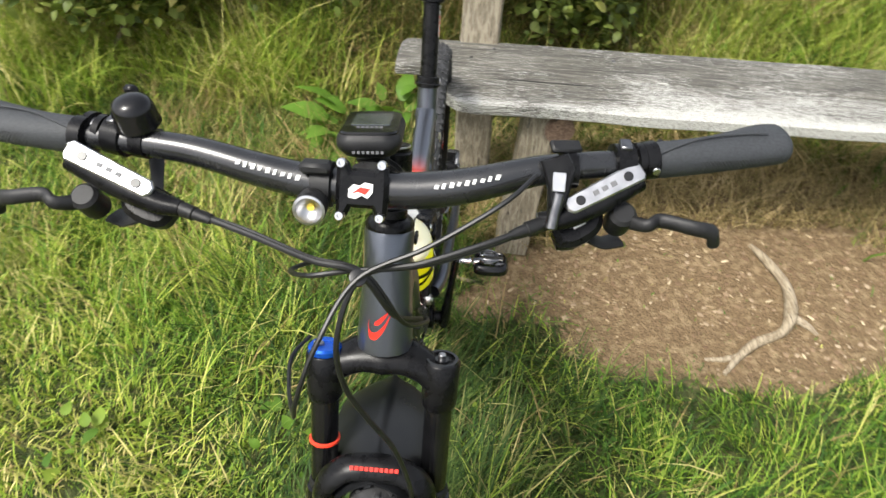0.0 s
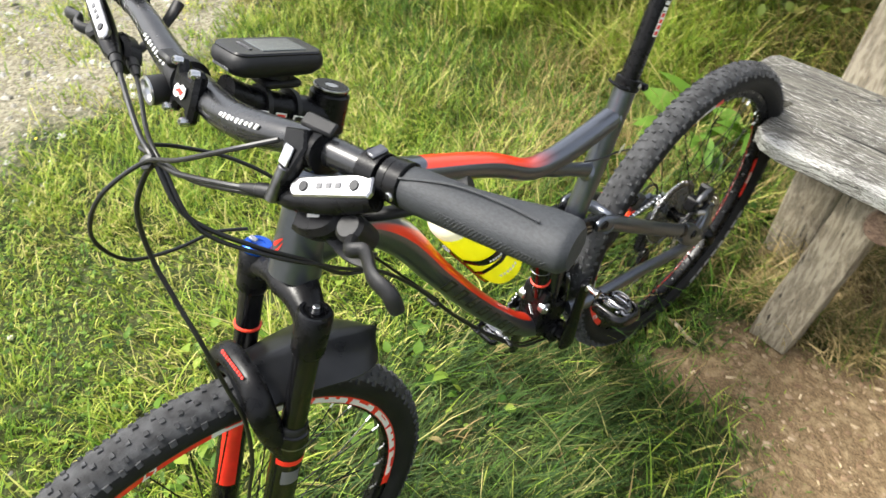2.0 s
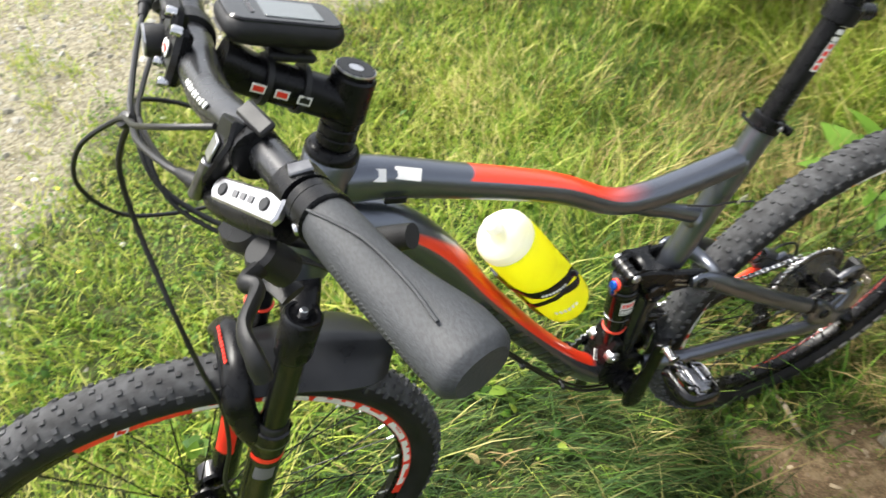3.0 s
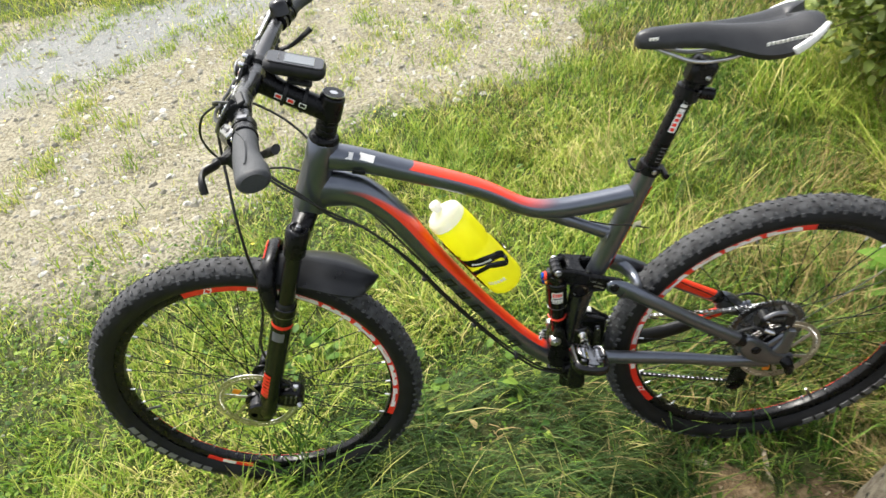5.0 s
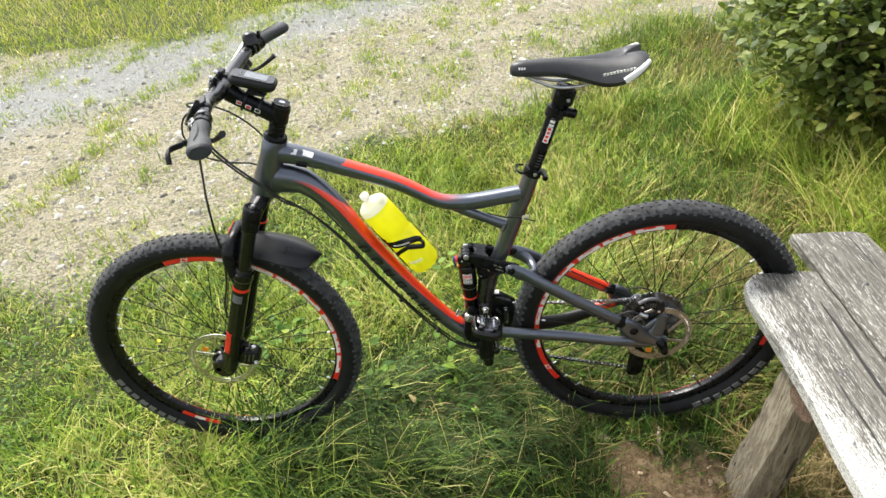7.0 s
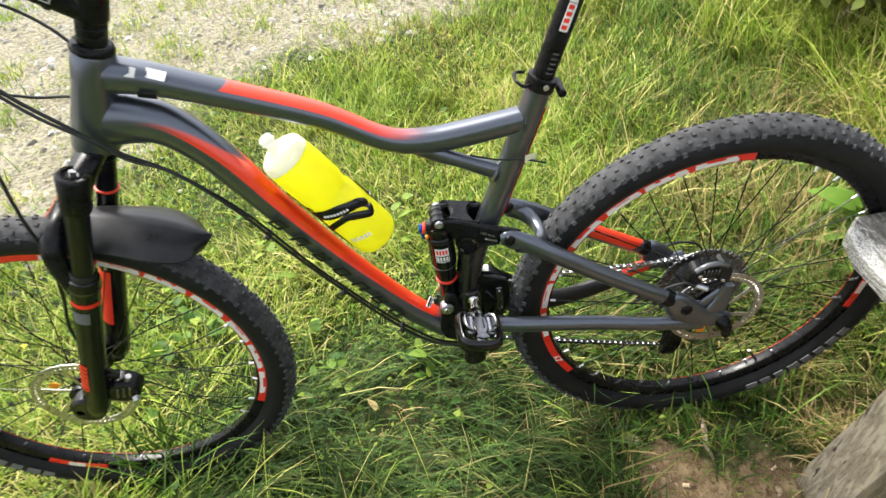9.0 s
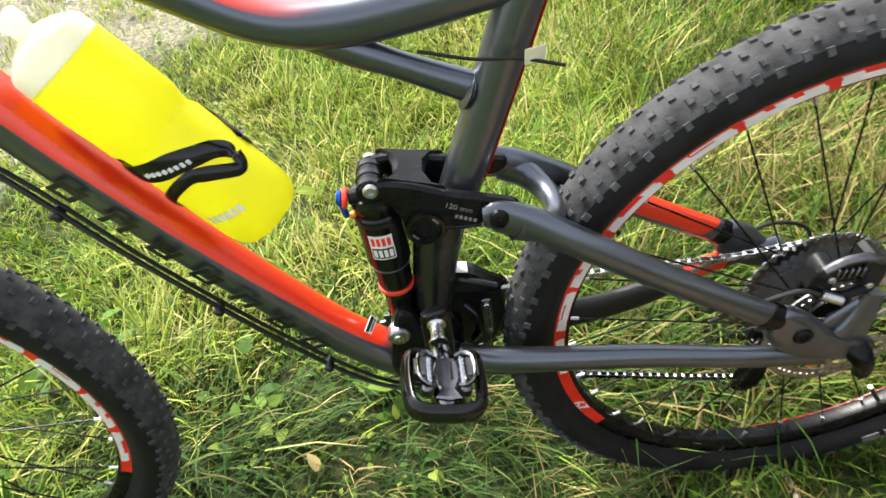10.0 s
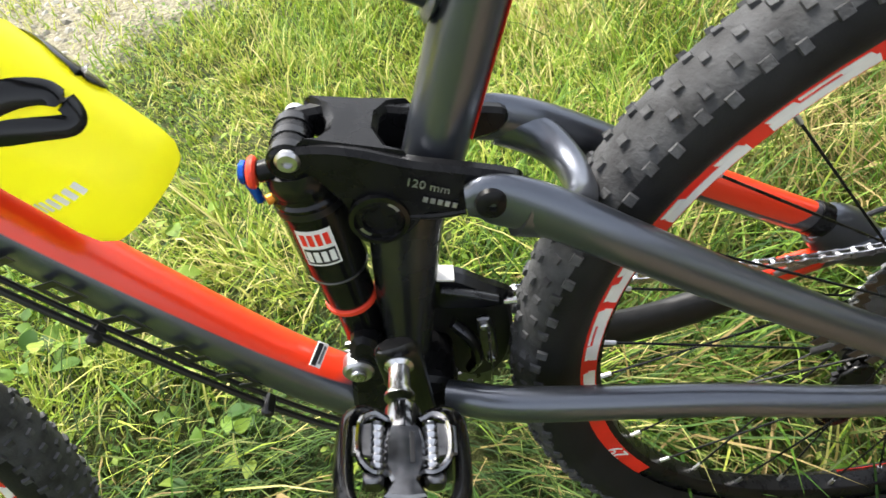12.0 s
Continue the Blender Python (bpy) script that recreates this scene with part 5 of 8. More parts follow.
def brake_lever(s, root, cin, cout, pivot, bend, tip):
    """Master cylinder with a silver lid, clamp, lever blade and shifter pod."""
    body = part("brake_lever", tube([Vector(cin) + Vector((-s * 0.022, -0.004, -0.012)), Vector(cin) + Vector((0, 0, -0.010)), Vector(cin).lerp(Vector(cout), 0.5) + Vector((0, 0, -0.012)), Vector(cout) + Vector((0, 0, -0.010))], [(0.007, 0.007), (0.0105, 0.0095), (0.0115, 0.011), (0.010, 0.010)], 14, 6, (0, 1, 0)), M_BLACK, bike, "hydraulic brake lever with a silver lid")
    a, b = Vector(cin), Vector(cout)
    d = (b - a).normalized()
    nrm = Vector((0, -0.62, 0.78))
    nrm = (nrm - d * nrm.dot(d)).normalized()
    w = nrm.cross(d)
    L = (b - a).length
    out = [(0.004, -0.0075), (0.0, -0.003), (0.0, 0.003), (0.004, 0.0075), (L - 0.003, 0.0088), (L, 0.005), (L, -0.005), (L - 0.003, -0.0088)]
    part("reservoir_lid", plate(out, 0.006, a + nrm * 0.001, d, w, 0.0015), M_SILVER, body, "silver reservoir lid")
    for k in (0.18, 0.80):
        part("lid_screw", rod(a.lerp(b, k) + nrm * 0.003, a.lerp(b, k) + nrm * 0.0052, 0.0042, 12, 0.0005), M_DARKPRINT, body)
    marks(3, a.lerp(b, 0.38) + nrm * 0.0042, d * 0.0085, (0.0050, 0.0042), d, w, 1, "lid_mark", M_GREYMARK, body)
    part("lever_clamp", lathe([(-0.009, 0.0115), (-0.008, 0.0165), (0.008, 0.0165), (0.009, 0.0115)], root, (s, 0.2, 0.03), 22), M_BLACK, body)
    for k in (0.014, 0.026):
        part("clamp_band", lathe([(k - 0.0035, 0.0115), (k - 0.003, 0.0158), (k + 0.003, 0.0158), (k + 0.0035, 0.0115)], root, (s, 0.24, 0.03), 22), M_BLACK, body)
    part("clamp_sleeve", lathe([(0.015, 0.0122), (0.024, 0.0122)], root, (s, 0.24, 0.03), 22), M_SILVER, body)
    part("clamp_strap", box(Vector(root) + Vector((0, 0.002, 0.0165)), (0.010, 0.014, 0.004), 0.001), M_DARKMETAL, body)
    part("lever_pivot", rod(Vector(pivot) + Vector((0, -0.006, 0.012)), Vector(pivot) + Vector((0, 0.008, -0.014)), 0.012, 16, 0.003), M_MATT, body)
    part("lever_blade", tube([Vector(pivot) + Vector((-s * 0.006, 0, -0.002)), pivot, Vector(pivot).lerp(Vector(bend), 0.6) + Vector((0, -0.010, 0.002)), bend, Vector(bend).lerp(Vector(tip), 0.6) + Vector((0, -0.005, 0.004)), tip, Vector(tip) + Vector((s * 0.006, 0.001, -0.013))], [(0.0075, 0.006), (0.0075, 0.006), (0.006, 0.0045), (0.0065, 0.0045), (0.0065, 0.004), (0.0068, 0.0045), (0.0055, 0.005)], 12, 6, (0, 0.4, 1)), M_MATT, body, "dark lever blade")
    pod = Vector(cin) + Vector((s * 0.012, 0.012, -0.028))
    part("shifter_pod", plate([(-0.022, -0.012), (-0.018, 0.010), (0.0, 0.016), (0.02, 0.012), (0.026, -0.004), (0.014, -0.016), (-0.008, -0.018)], 0.022, pod, d, w, 0.005, 3), M_BLACK, body, "black shifter pod")
    part("shifter_paddle", tube([pod + Vector((s * 0.012, 0.0, -0.010)), pod + Vector((s * 0.030, 0.004, -0.020)), pod + Vector((s * 0.046, 0.012, -0.022))], [(0.008, 0.0035), (0.008, 0.003), (0.0095, 0.003)], 10, 6, (0, 1, 0)), M_MATT, body)
    thumb = Vector((0.256, 0.273, 1.102) if s > 0 else (-0.215, 0.257, 1.086))
    part("thumb_paddle", tube([pod + Vector((0, 0.004, -0.004)), pod.lerp(thumb, 0.5) + Vector((0, 0, -0.010)), pod.lerp(thumb, 0.85) + Vector((0, 0, -0.004)), thumb], [(0.007, 0.004), (0.006, 0.004), (0.0085, 0.005), (0.0075, 0.006)], 12, 6, X3), M_MATT, body)
    part("pod_mark", box(pod + nrm * 0.0117 + d * 0.002, (0.012, 0.008, 0.0008), 0.0002, Matrix((d, w, nrm)).transposed()), M_WHITE, body)
    return body


brake_lever(1, (0.208, 0.2255, 1.1108), (0.160, 0.181, 1.091), (0.223, 0.213, 1.113), (0.212, 0.199, 1.070), (0.242, 0.187, 1.081), (0.283, 0.177, 1.080))
brake_lever(-1, (-0.222, 0.211, 1.109), (-0.180, 0.164, 1.089), (-0.252, 0.182, 1.113), (-0.243, 0.172, 1.067), (-0.275, 0.163, 1.078), (-0.316, 0.164, 1.069))
# lockout remote on the bar
rem = part("lockout_remote", plate([(-0.014, 0.012), (0.008, 0.020), (0.016, 0.008), (0.010, -0.020), (0.004, -0.034), (-0.004, -0.033), (-0.006, -0.010)], 0.012, (0.149, 0.194, 1.113), X3, Vector((0, 0.62, 0.78)), 0.002), M_BLACK, bike, "black lockout remote with a silver face")
part("remote_face", box((0.151, 0.1855, 1.114), (0.011, 0.002, 0.016), 0.0006, (-38, 0, 0)), M_SILVER, rem)
part("remote_clamp", lathe([(-0.007, 0.0135), (-0.006, 0.0165), (0.006, 0.0165), (0.007, 0.0135)], (0.160, 0.2085, 1.111), (1, 0.17, 0.05), 20), M_BLACK, rem)
part("remote_paddle", box((0.156, 0.214, 1.130), (0.028, 0.012, 0.005), 0.002, (20, 8, 20)), M_MATT, rem)
part("remote_rod", rod((0.152, 0.182, 1.106), (0.148, 0.166, 1.080), 0.0052, 12, 0.001), M_DARKMETAL, rem)
# bell
bell = part("bell", lathe([(0.0, 0.0178), (0.0015, 0.0192), (0.005, 0.0187), (0.007, 0.0180), (0.017, 0.0172), (0.023, 0.0148), (0.026, 0.0100), (0.0275, 0.004), (0.0276, 0.0)], (-0.203, 0.213, 1.121), (-0.04, -0.08, 1), 32), M_GLOSS, bike, "small glossy black bell on the bar")
part("bell_strap", lathe([(-0.006, 0.0122), (-0.006, 0.0148), (0.006, 0.0148), (0.006, 0.0122)], (-0.200, 0.2075, 1.1085), (1, -0.14, 0.0), 20), M_BLACK, bell)
part("bell_hammer", box((-0.212, 0.232, 1.138), (0.012, 0.008, 0.018), 0.003), M_BLACK, bell)
# lamp
LA = Vector((-0.049, 0.156, 1.090))
LDIR = Vector((0.0, -1, 0.25)).normalized()
lamp = part("bike_lamp", lathe([(-0.050, 0.010), (-0.047, 0.0115), (-0.020, 0.0118), (-0.012, 0.0132), (0.0, 0.0136), (0.002, 0.0128), (0.002, 0.0118)], LA, LDIR, 28, cap=False), M_MATT, bike, "small black lamp with a clear lens under the bar")
part("lamp_ring", lathe([(0.0005, 0.0130), (0.0030, 0.0132), (0.0036, 0.0112), (0.001, 0.0108)], LA, LDIR, 28, closed=True), M_SILVER, lamp)
part("reflector", lathe([(0.0018, 0.0114), (-0.002, 0.010), (-0.006, 0.004), (-0.0065, 0.0)], LA, LDIR, 24, cap=False), M_SILVER, lamp)
part("led", rod(LA - LDIR * 0.006, LA - LDIR * 0.0035, 0.0032, 10), M_LED, lamp)
part("lamp_bracket", lathe([(-0.009, 0.0163), (-0.008, 0.0195), (0.008, 0.0195), (0.009, 0.0163)], (-0.044, 0.190, 1.091), X3, 22), M_MATT, lamp)
part("bracket_catch", box((-0.047, 0.183, 1.113), (0.026, 0.016, 0.010), 0.003, (-15, 0, 0)), M_MATT, lamp)
# cycle computer on the stem
CC = Vector((-0.012, 0.259, 1.0985))
CT = Euler((radians(-19), radians(-2), radians(4))).to_matrix()


def cc(x, y, z):
    return CC + CT @ Vector((x, y, z))


def rounded(hw, hl, r, k=5):
    out = []
    for cx, cy, a0 in ((hw - r, hl - r, 0), (-hw + r, hl - r, 90), (-hw + r, -hl + r, 180), (hw - r, -hl + r, 270)):
        out += [(cx + r * math.cos(radians(a0 + 90 * i / k)), cy + r * math.sin(radians(a0 + 90 * i / k))) for i in range(k + 1)]
    return out


U, V3 = CT @ Vector((1, 0, 0)), CT @ Vector((0, 1, 0))
def rounded_body(rings, n=24):
    """A low rounded case: rings of (height, scale) round one outline."""
    g, v = Geo(), []
    for z, k in rings:
        v += [cc(x * k, y * (k * 0.6 + 0.4), z) for x, y in rounded(0.0285, 0.049, 0.016)]
    f = [(i * n + j, i * n + (j + 1) % n, (i + 1) * n + (j + 1) % n, (i + 1) * n + j) for i in range(len(rings) - 1) for j in range(n)]
    return g.add(v, f + [tuple(range(n))[::-1], tuple(range((len(rings) - 1) * n, len(rings) * n))])


comp = part("cycle_computer", rounded_body([(-0.0115, 0.62), (-0.0095, 0.78), (-0.004, 0.95), (0.0, 1.0), (0.004, 1.0), (0.0075, 0.965), (0.0100, 0.90)]), M_MATT, bike, "black cycle computer with a grey screen on a stem mount")
part("computer_top", plate(rounded(0.0255, 0.0455, 0.012), 0.004, cc(0, 0, 0.0105), U, V3, 0.0015), M_GLOSS, comp)
part("screen", plate(rounded(0.0175, 0.0235, 0.002), 0.002, cc(0, 0.006, 0.0122), U, V3, 0.0004), M_SCREEN, comp, "grey lcd screen")
marks(7, cc(-0.012, -0.0487, -0.004), U * 0.004, (0.0026, 0.0024), U, CT @ Vector((0, 0, 1)), 1, "computer_mark", M_TYREPRINT, comp)
marks(6, cc(-0.010, -0.026, 0.0128), U * 0.004, (0.0028, 0.003), U, V3, 1, "computer_mark", M_GREYMARK, comp)
part("computer_mount", rod(cc(0, 0.008, -0.008), cc(0, 0.008, -0.020), 0.014, 18, 0.003), M_MATT, comp)
part("mount_base", box(cc(0, 0.01, -0.0215), (0.030, 0.040, 0.008), 0.003, CT), M_MATT, comp)
for s in (-1, 1):
    part("mount_band", lathe([(-0.0025, 0.0205), (-0.0025, 0.022), (0.0025, 0.022), (0.0025, 0.0205)], (-0.004, 0.248 + s * 0.014, 1.0525 - s * 0.008), (0.04, -0.85, 0.5), 20), M_MATT, comp)

# seat post and saddle
PD = Vector((0, 0.335, 0.942)).normalized()
P0 = Vector((0, 0.838, 0.835))
part("seat_post", rod(P0, P0 + PD * 0.185, 0.0154, 24, 0.001), M_BLACK, bike)
for k in range(5):
    part("post_scale", lathe([(0.030 + k * 0.007, 0.0156), (0.0315 + k * 0.007, 0.0156)], P0, PD, 6, arc=(-12, 24)), M_GREYMARK, bike)
part("post_label", lathe([(0.090, 0.01555), (0.1275, 0.01555)], P0, PD, 6, arc=(-26, 18)), M_WHITE, bike, "red, white and black label on the post")
for k in range(8):
    part("post_mark", lathe([(0.0925 + k * 0.0090, 0.0157), (0.0985 + k * 0.0090, 0.0157)], P0, PD, 6, arc=(-20, 6) if k < 4 else (-26, 14)), M_RED if k < 4 else M_WHITE, bike)
head = P0 + PD * 0.185
part("post_collar", lathe([(-0.010, 0.0165), (-0.008, 0.0215), (0.012, 0.0215), (0.014, 0.0175)], head - PD * 0.028, PD, 24), M_BLACK, bike)
part("post_clamp_lug", rod(head - PD * 0.025 + Vector((0.004, 0.01, 0)), head - PD * 0.030 + Vector((0.004, 0.045, -0.004)), 0.0105, 14, 0.003), M_BLACK, bike)
part("post_head", box(head + PD * 0.012 + Vector((0, 0.004, 0)), (0.036, 0.044, 0.046), 0.008, (-18, 0, 0)), M_BLACK, bike)
part("head_bolt", rod(head + Vector((0.016, 0.014, 0.006)), head + Vector((0.021, 0.016, 0.004)), 0.004, 10, 0.001), M_SILVER, bike)
for s in (1, -1):
    part("saddle_rail", tube([(s * 0.006, 0.822, 1.073), (s * 0.012, 0.85, 1.060), (s * 0.020, 0.89, 1.046), (s * 0.021, 0.94, 1.046), (s * 0.024, 0.99, 1.062), (s * 0.030, 1.02, 1.074)], 0.0036, 10), M_SILVER, bike)


def saddle():
    """Nose, waist and two tail wings with a channel between them."""
    ys = [0.797, 0.803, 0.82, 0.85, 0.88, 0.91, 0.945, 0.98, 1.01, 1.035, 1.055, 1.068]
    half = [0.004, 0.013, 0.019, 0.021, 0.023, 0.028, 0.040, 0.056, 0.066, 0.069, 0.064, 0.052]
    top = [1.088, 1.096, 1.100, 1.1005, 1.100, 1.099, 1.098, 1.099, 1.102, 1.106, 1.109, 1.109]
    drop = [0.004, 0.013, 0.018, 0.020, 0.021, 0.024, 0.031, 0.038, 0.037, 0.030, 0.022, 0.014]
    rows = catmull(np.c_[ys, half, top, drop], 5)
    n, g, v = 18, Geo(), []
    for y, h, t, d in rows:
        split = max(0.0, min(1.0, (y - 0.90) / 0.1))
        for j in range(n + 1):
            s = 2 * j / n - 1
            z = t - d * abs(s) ** 2.6 - 0.010 * split * math.exp(-((s / 0.22) ** 2))
            yy = y - (0.035 * max(0.0, (y - 1.03) / 0.035) * math.exp(-((s / 0.30) ** 2)) if y > 1.03 else 0)
            v.append((s * h, yy, z))
        for j in range(n, -1, -1):
            s = 2 * j / n - 1
            v.append((s * h * 0.94, y, t - d * abs(s) ** 2.6 - 0.009 - 0.006 * (1 - s * s)))
    m = 2 * (n + 1)
    f = [(i * m + j, i * m + (j + 1) % m, (i + 1) * m + (j + 1) % m, (i + 1) * m + j) for i in range(len(rows) - 1) for j in range(m)]
    f += [tuple(range(m))[::-1], tuple(range((len(rows) - 1) * m, len(rows) * m))]
    return g.add(v, f)


sad = part("saddle", saddle(), M_SADDLE, bike, "slim black saddle with a white tail edge")
for s in (1, -1):
    part("saddle_edge", tube([(s * 0.0665, 1.018, 1.0665), (s * 0.066, 1.036, 1.078), (s * 0.059, 1.055, 1.0905), (s * 0.050, 1.067, 1.098)], [(0.0045, 0.007), (0.005, 0.007), (0.005, 0.006), (0.004, 0.004)], 10, 5, X3), M_WHITE, sad, "white plastic tail edge")
marks(10, (0.0655, 0.977, 1.082), (0.0008, 0.0062, 0.0012), (0.0046, 0.0058), (0, 0.98, 0.18), (0.25, -0.2, 0.95), 1, "saddle_mark", M_WHITE, sad)
marks(3, (0.0185, 0.815, 1.090), (0.0004, 0.005, 0), (0.0038, 0.005), (0, 1, 0), (0, 0, 1), 1, "saddle_mark", M_WHITE, sad)

# bottle and cage
BA = Vector((0, 0.460, 0.797))
BD = Vector((0, 0.53, -0.848)).normalized()
bottle = part("drink_bottle", lathe([(0.022, 0.0345), (0.026, 0.0375), (0.050, 0.0385), (0.092, 0.0385), (0.098, 0.0358), (0.108, 0.0352), (0.115, 0.0382), (0.204, 0.0388), (0.216, 0.0372), (0.223, 0.0325), (0.225, 0.024), (0.2252, 0.0)], BA, BD, 40), M_BOTTLE, bike, "translucent yellow drink bottle with a white cap")
part("bottle_cap", lathe([(0.0, 0.0), (0.0, 0.0085), (0.002, 0.0105), (0.010, 0.0110), (0.012, 0.0085), (0.018, 0.0085), (0.020, 0.014), (0.024, 0.024), (0.030, 0.0335), (0.034, 0.0360), (0.046, 0.0372), (0.048, 0.0350)], BA - BD * 0.022, BD, 36), M_CAP, bottle, "white screw cap with a nozzle")


def on_bottle(h, a, r=0.0398):
    """A place on the bottle: h along it, a degrees round from the frame side towards the left."""
    away = Vector((0, -BD.z, BD.y))
    away = away if away.z > 0 else -away
    return BA + BD * h + (Vector((1, 0, 0)) * math.sin(radians(a)) - away * math.cos(radians(a))) * r


for s in (1, -1):
    cage = [(0.108, 14, 0.009), (0.112, 50, 0.010), (0.1175, 80, 0.0105), (0.1225, 104, 0.010), (0.130, 125, 0.0085), (0.1375, 143, 0.0075), (0.147, 156, 0.007), (0.157, 159, 0.0065), (0.164, 154, 0.006), (0.1645, 146, 0.006), (0.160, 138, 0.006), (0.153, 128, 0.0062), (0.146, 117, 0.0065), (0.1395, 104, 0.006), (0.1385, 84, 0.0055), (0.146, 42, 0.0055), (0.160, 16, 0.006)]
    part("cage_arm", tube([on_bottle(h, s * a) for h, a, w in cage], [(w, 0.0017) for h, a, w in cage], 8, 6, tuple(BD)), M_GLOSS, bike, "looped black bottle cage arm")
part("cage_spine", tube([on_bottle(0.06, 0, 0.0405), on_bottle(0.13, 0, 0.0405), on_bottle(0.20, 0, 0.0405), on_bottle(0.214, 0, 0.030)], [(0.010, 0.003)] * 4, 8, 4, X3), M_GLOSS, bike)
for k in range(8):
    part("cage_mark", box(on_bottle(0.1160 + k * 0.0019, 72 + k * 6.4, 0.0421), (0.0012, 0.0042, 0.0034), 0.0003, (-58, 0, 0)), M_WHITE, bike)
for k in range(6):
    part("bottle_mark", lathe([(0.176 + 0.0012 * k, 0.0390), (0.184 + 0.0012 * k, 0.0391)], BA, BD, 2, arc=(24 - k * 9, 30 - k * 9)), M_WHITE, bottle)

# dark maker's blocks on the down tube and left seatstay
for k in range(7):
    y = 0.430 + k * 0.0245
    z = 0.682 - (y - 0.425) * 1.5625 + 0.001
    o, u, w = (0.0300, y + 0.0078, z + 0.0050), Vector((0, 0.539, -0.842)), Vector((0.24, 0.817, 0.523))
    g = Geo()
    for a in (-0.0085, 0.0045):
        plate([(a * 1.3 - 0.0045, -0.0110), (a * 1.3 + 0.0005, 0.0110), (a * 1.3 + 0.0060, 0.0110), (a * 1.3 + 0.0010, -0.0110)], 0.0010, o, u, w, 0.0002, geo=g)
    for b in ((-0.009, 0.009) if k % 3 == 0 else (0.009,) if k % 3 == 1 else (-0.009, 0.0)):
        plate([(-0.011 + b * 0.2, b - 0.002), (0.008 + b * 0.2, b - 0.002), (0.009 + b * 0.2, b + 0.002), (-0.010 + b * 0.2, b + 0.002)], 0.0012, o, u, w, 0.0002, geo=g)
    part("tube_mark", g, M_DARKPRINT, bike)
for k in range(6):
    y, z = 0.985 + k * 0.0145, 0.4635 - k * 0.0099
    part("tube_mark", plate([(-0.005, -0.005), (-0.003, 0.005), (0.005, 0.005), (0.003, -0.005)], 0.0008, (0.0715 + k * 0.0003, y, z), Vector((0.03, 0.82, -0.57)), Vector((0, 0.57, 0.82)), 0.0002), M_DARKPRINT, bike)
TA, TW = Vector((0, 0.681, -0.732)), Vector((0.62, 0.575, 0.535))


def on_tube(a, b, lift):
    """A place on the down tube's upper left flank near its foot: a along it, b up across it."""
    return Vector((0.0188, 0.6445, 0.4545)) + TA * a + TW.cross(TA).normalized() * b * -1.0 + TW.normalized() * lift


TU = (on_tube(0, 1, 0) - on_tube(0, 0, 0)).normalized()
badge = part("tube_badge", plate([(-0.0045, -0.0095), (0.0045, -0.0095), (0.0045, 0.0095), (-0.0045, 0.0095)], 0.0012, on_tube(0, 0, -0.0012), TA, TU, 0.0003), M_WHITE, bike, "small black and white badge")
part("badge_field", plate([(-0.0036, -0.0086), (0.0004, -0.0086), (0.0004, 0.0086), (-0.0036, 0.0086)], 0.0016, on_tube(0, 0, -0.0012), TA, TU, 0.0002), M_DARKPRINT, badge)
part("badge_field", plate([(0.0012, -0.0075), (0.0034, -0.0075), (0.0034, 0.0065), (0.0012, 0.0065)], 0.0016, on_tube(0, 0, -0.0012), TA, TU, 0.0002), M_GREYMARK, badge)

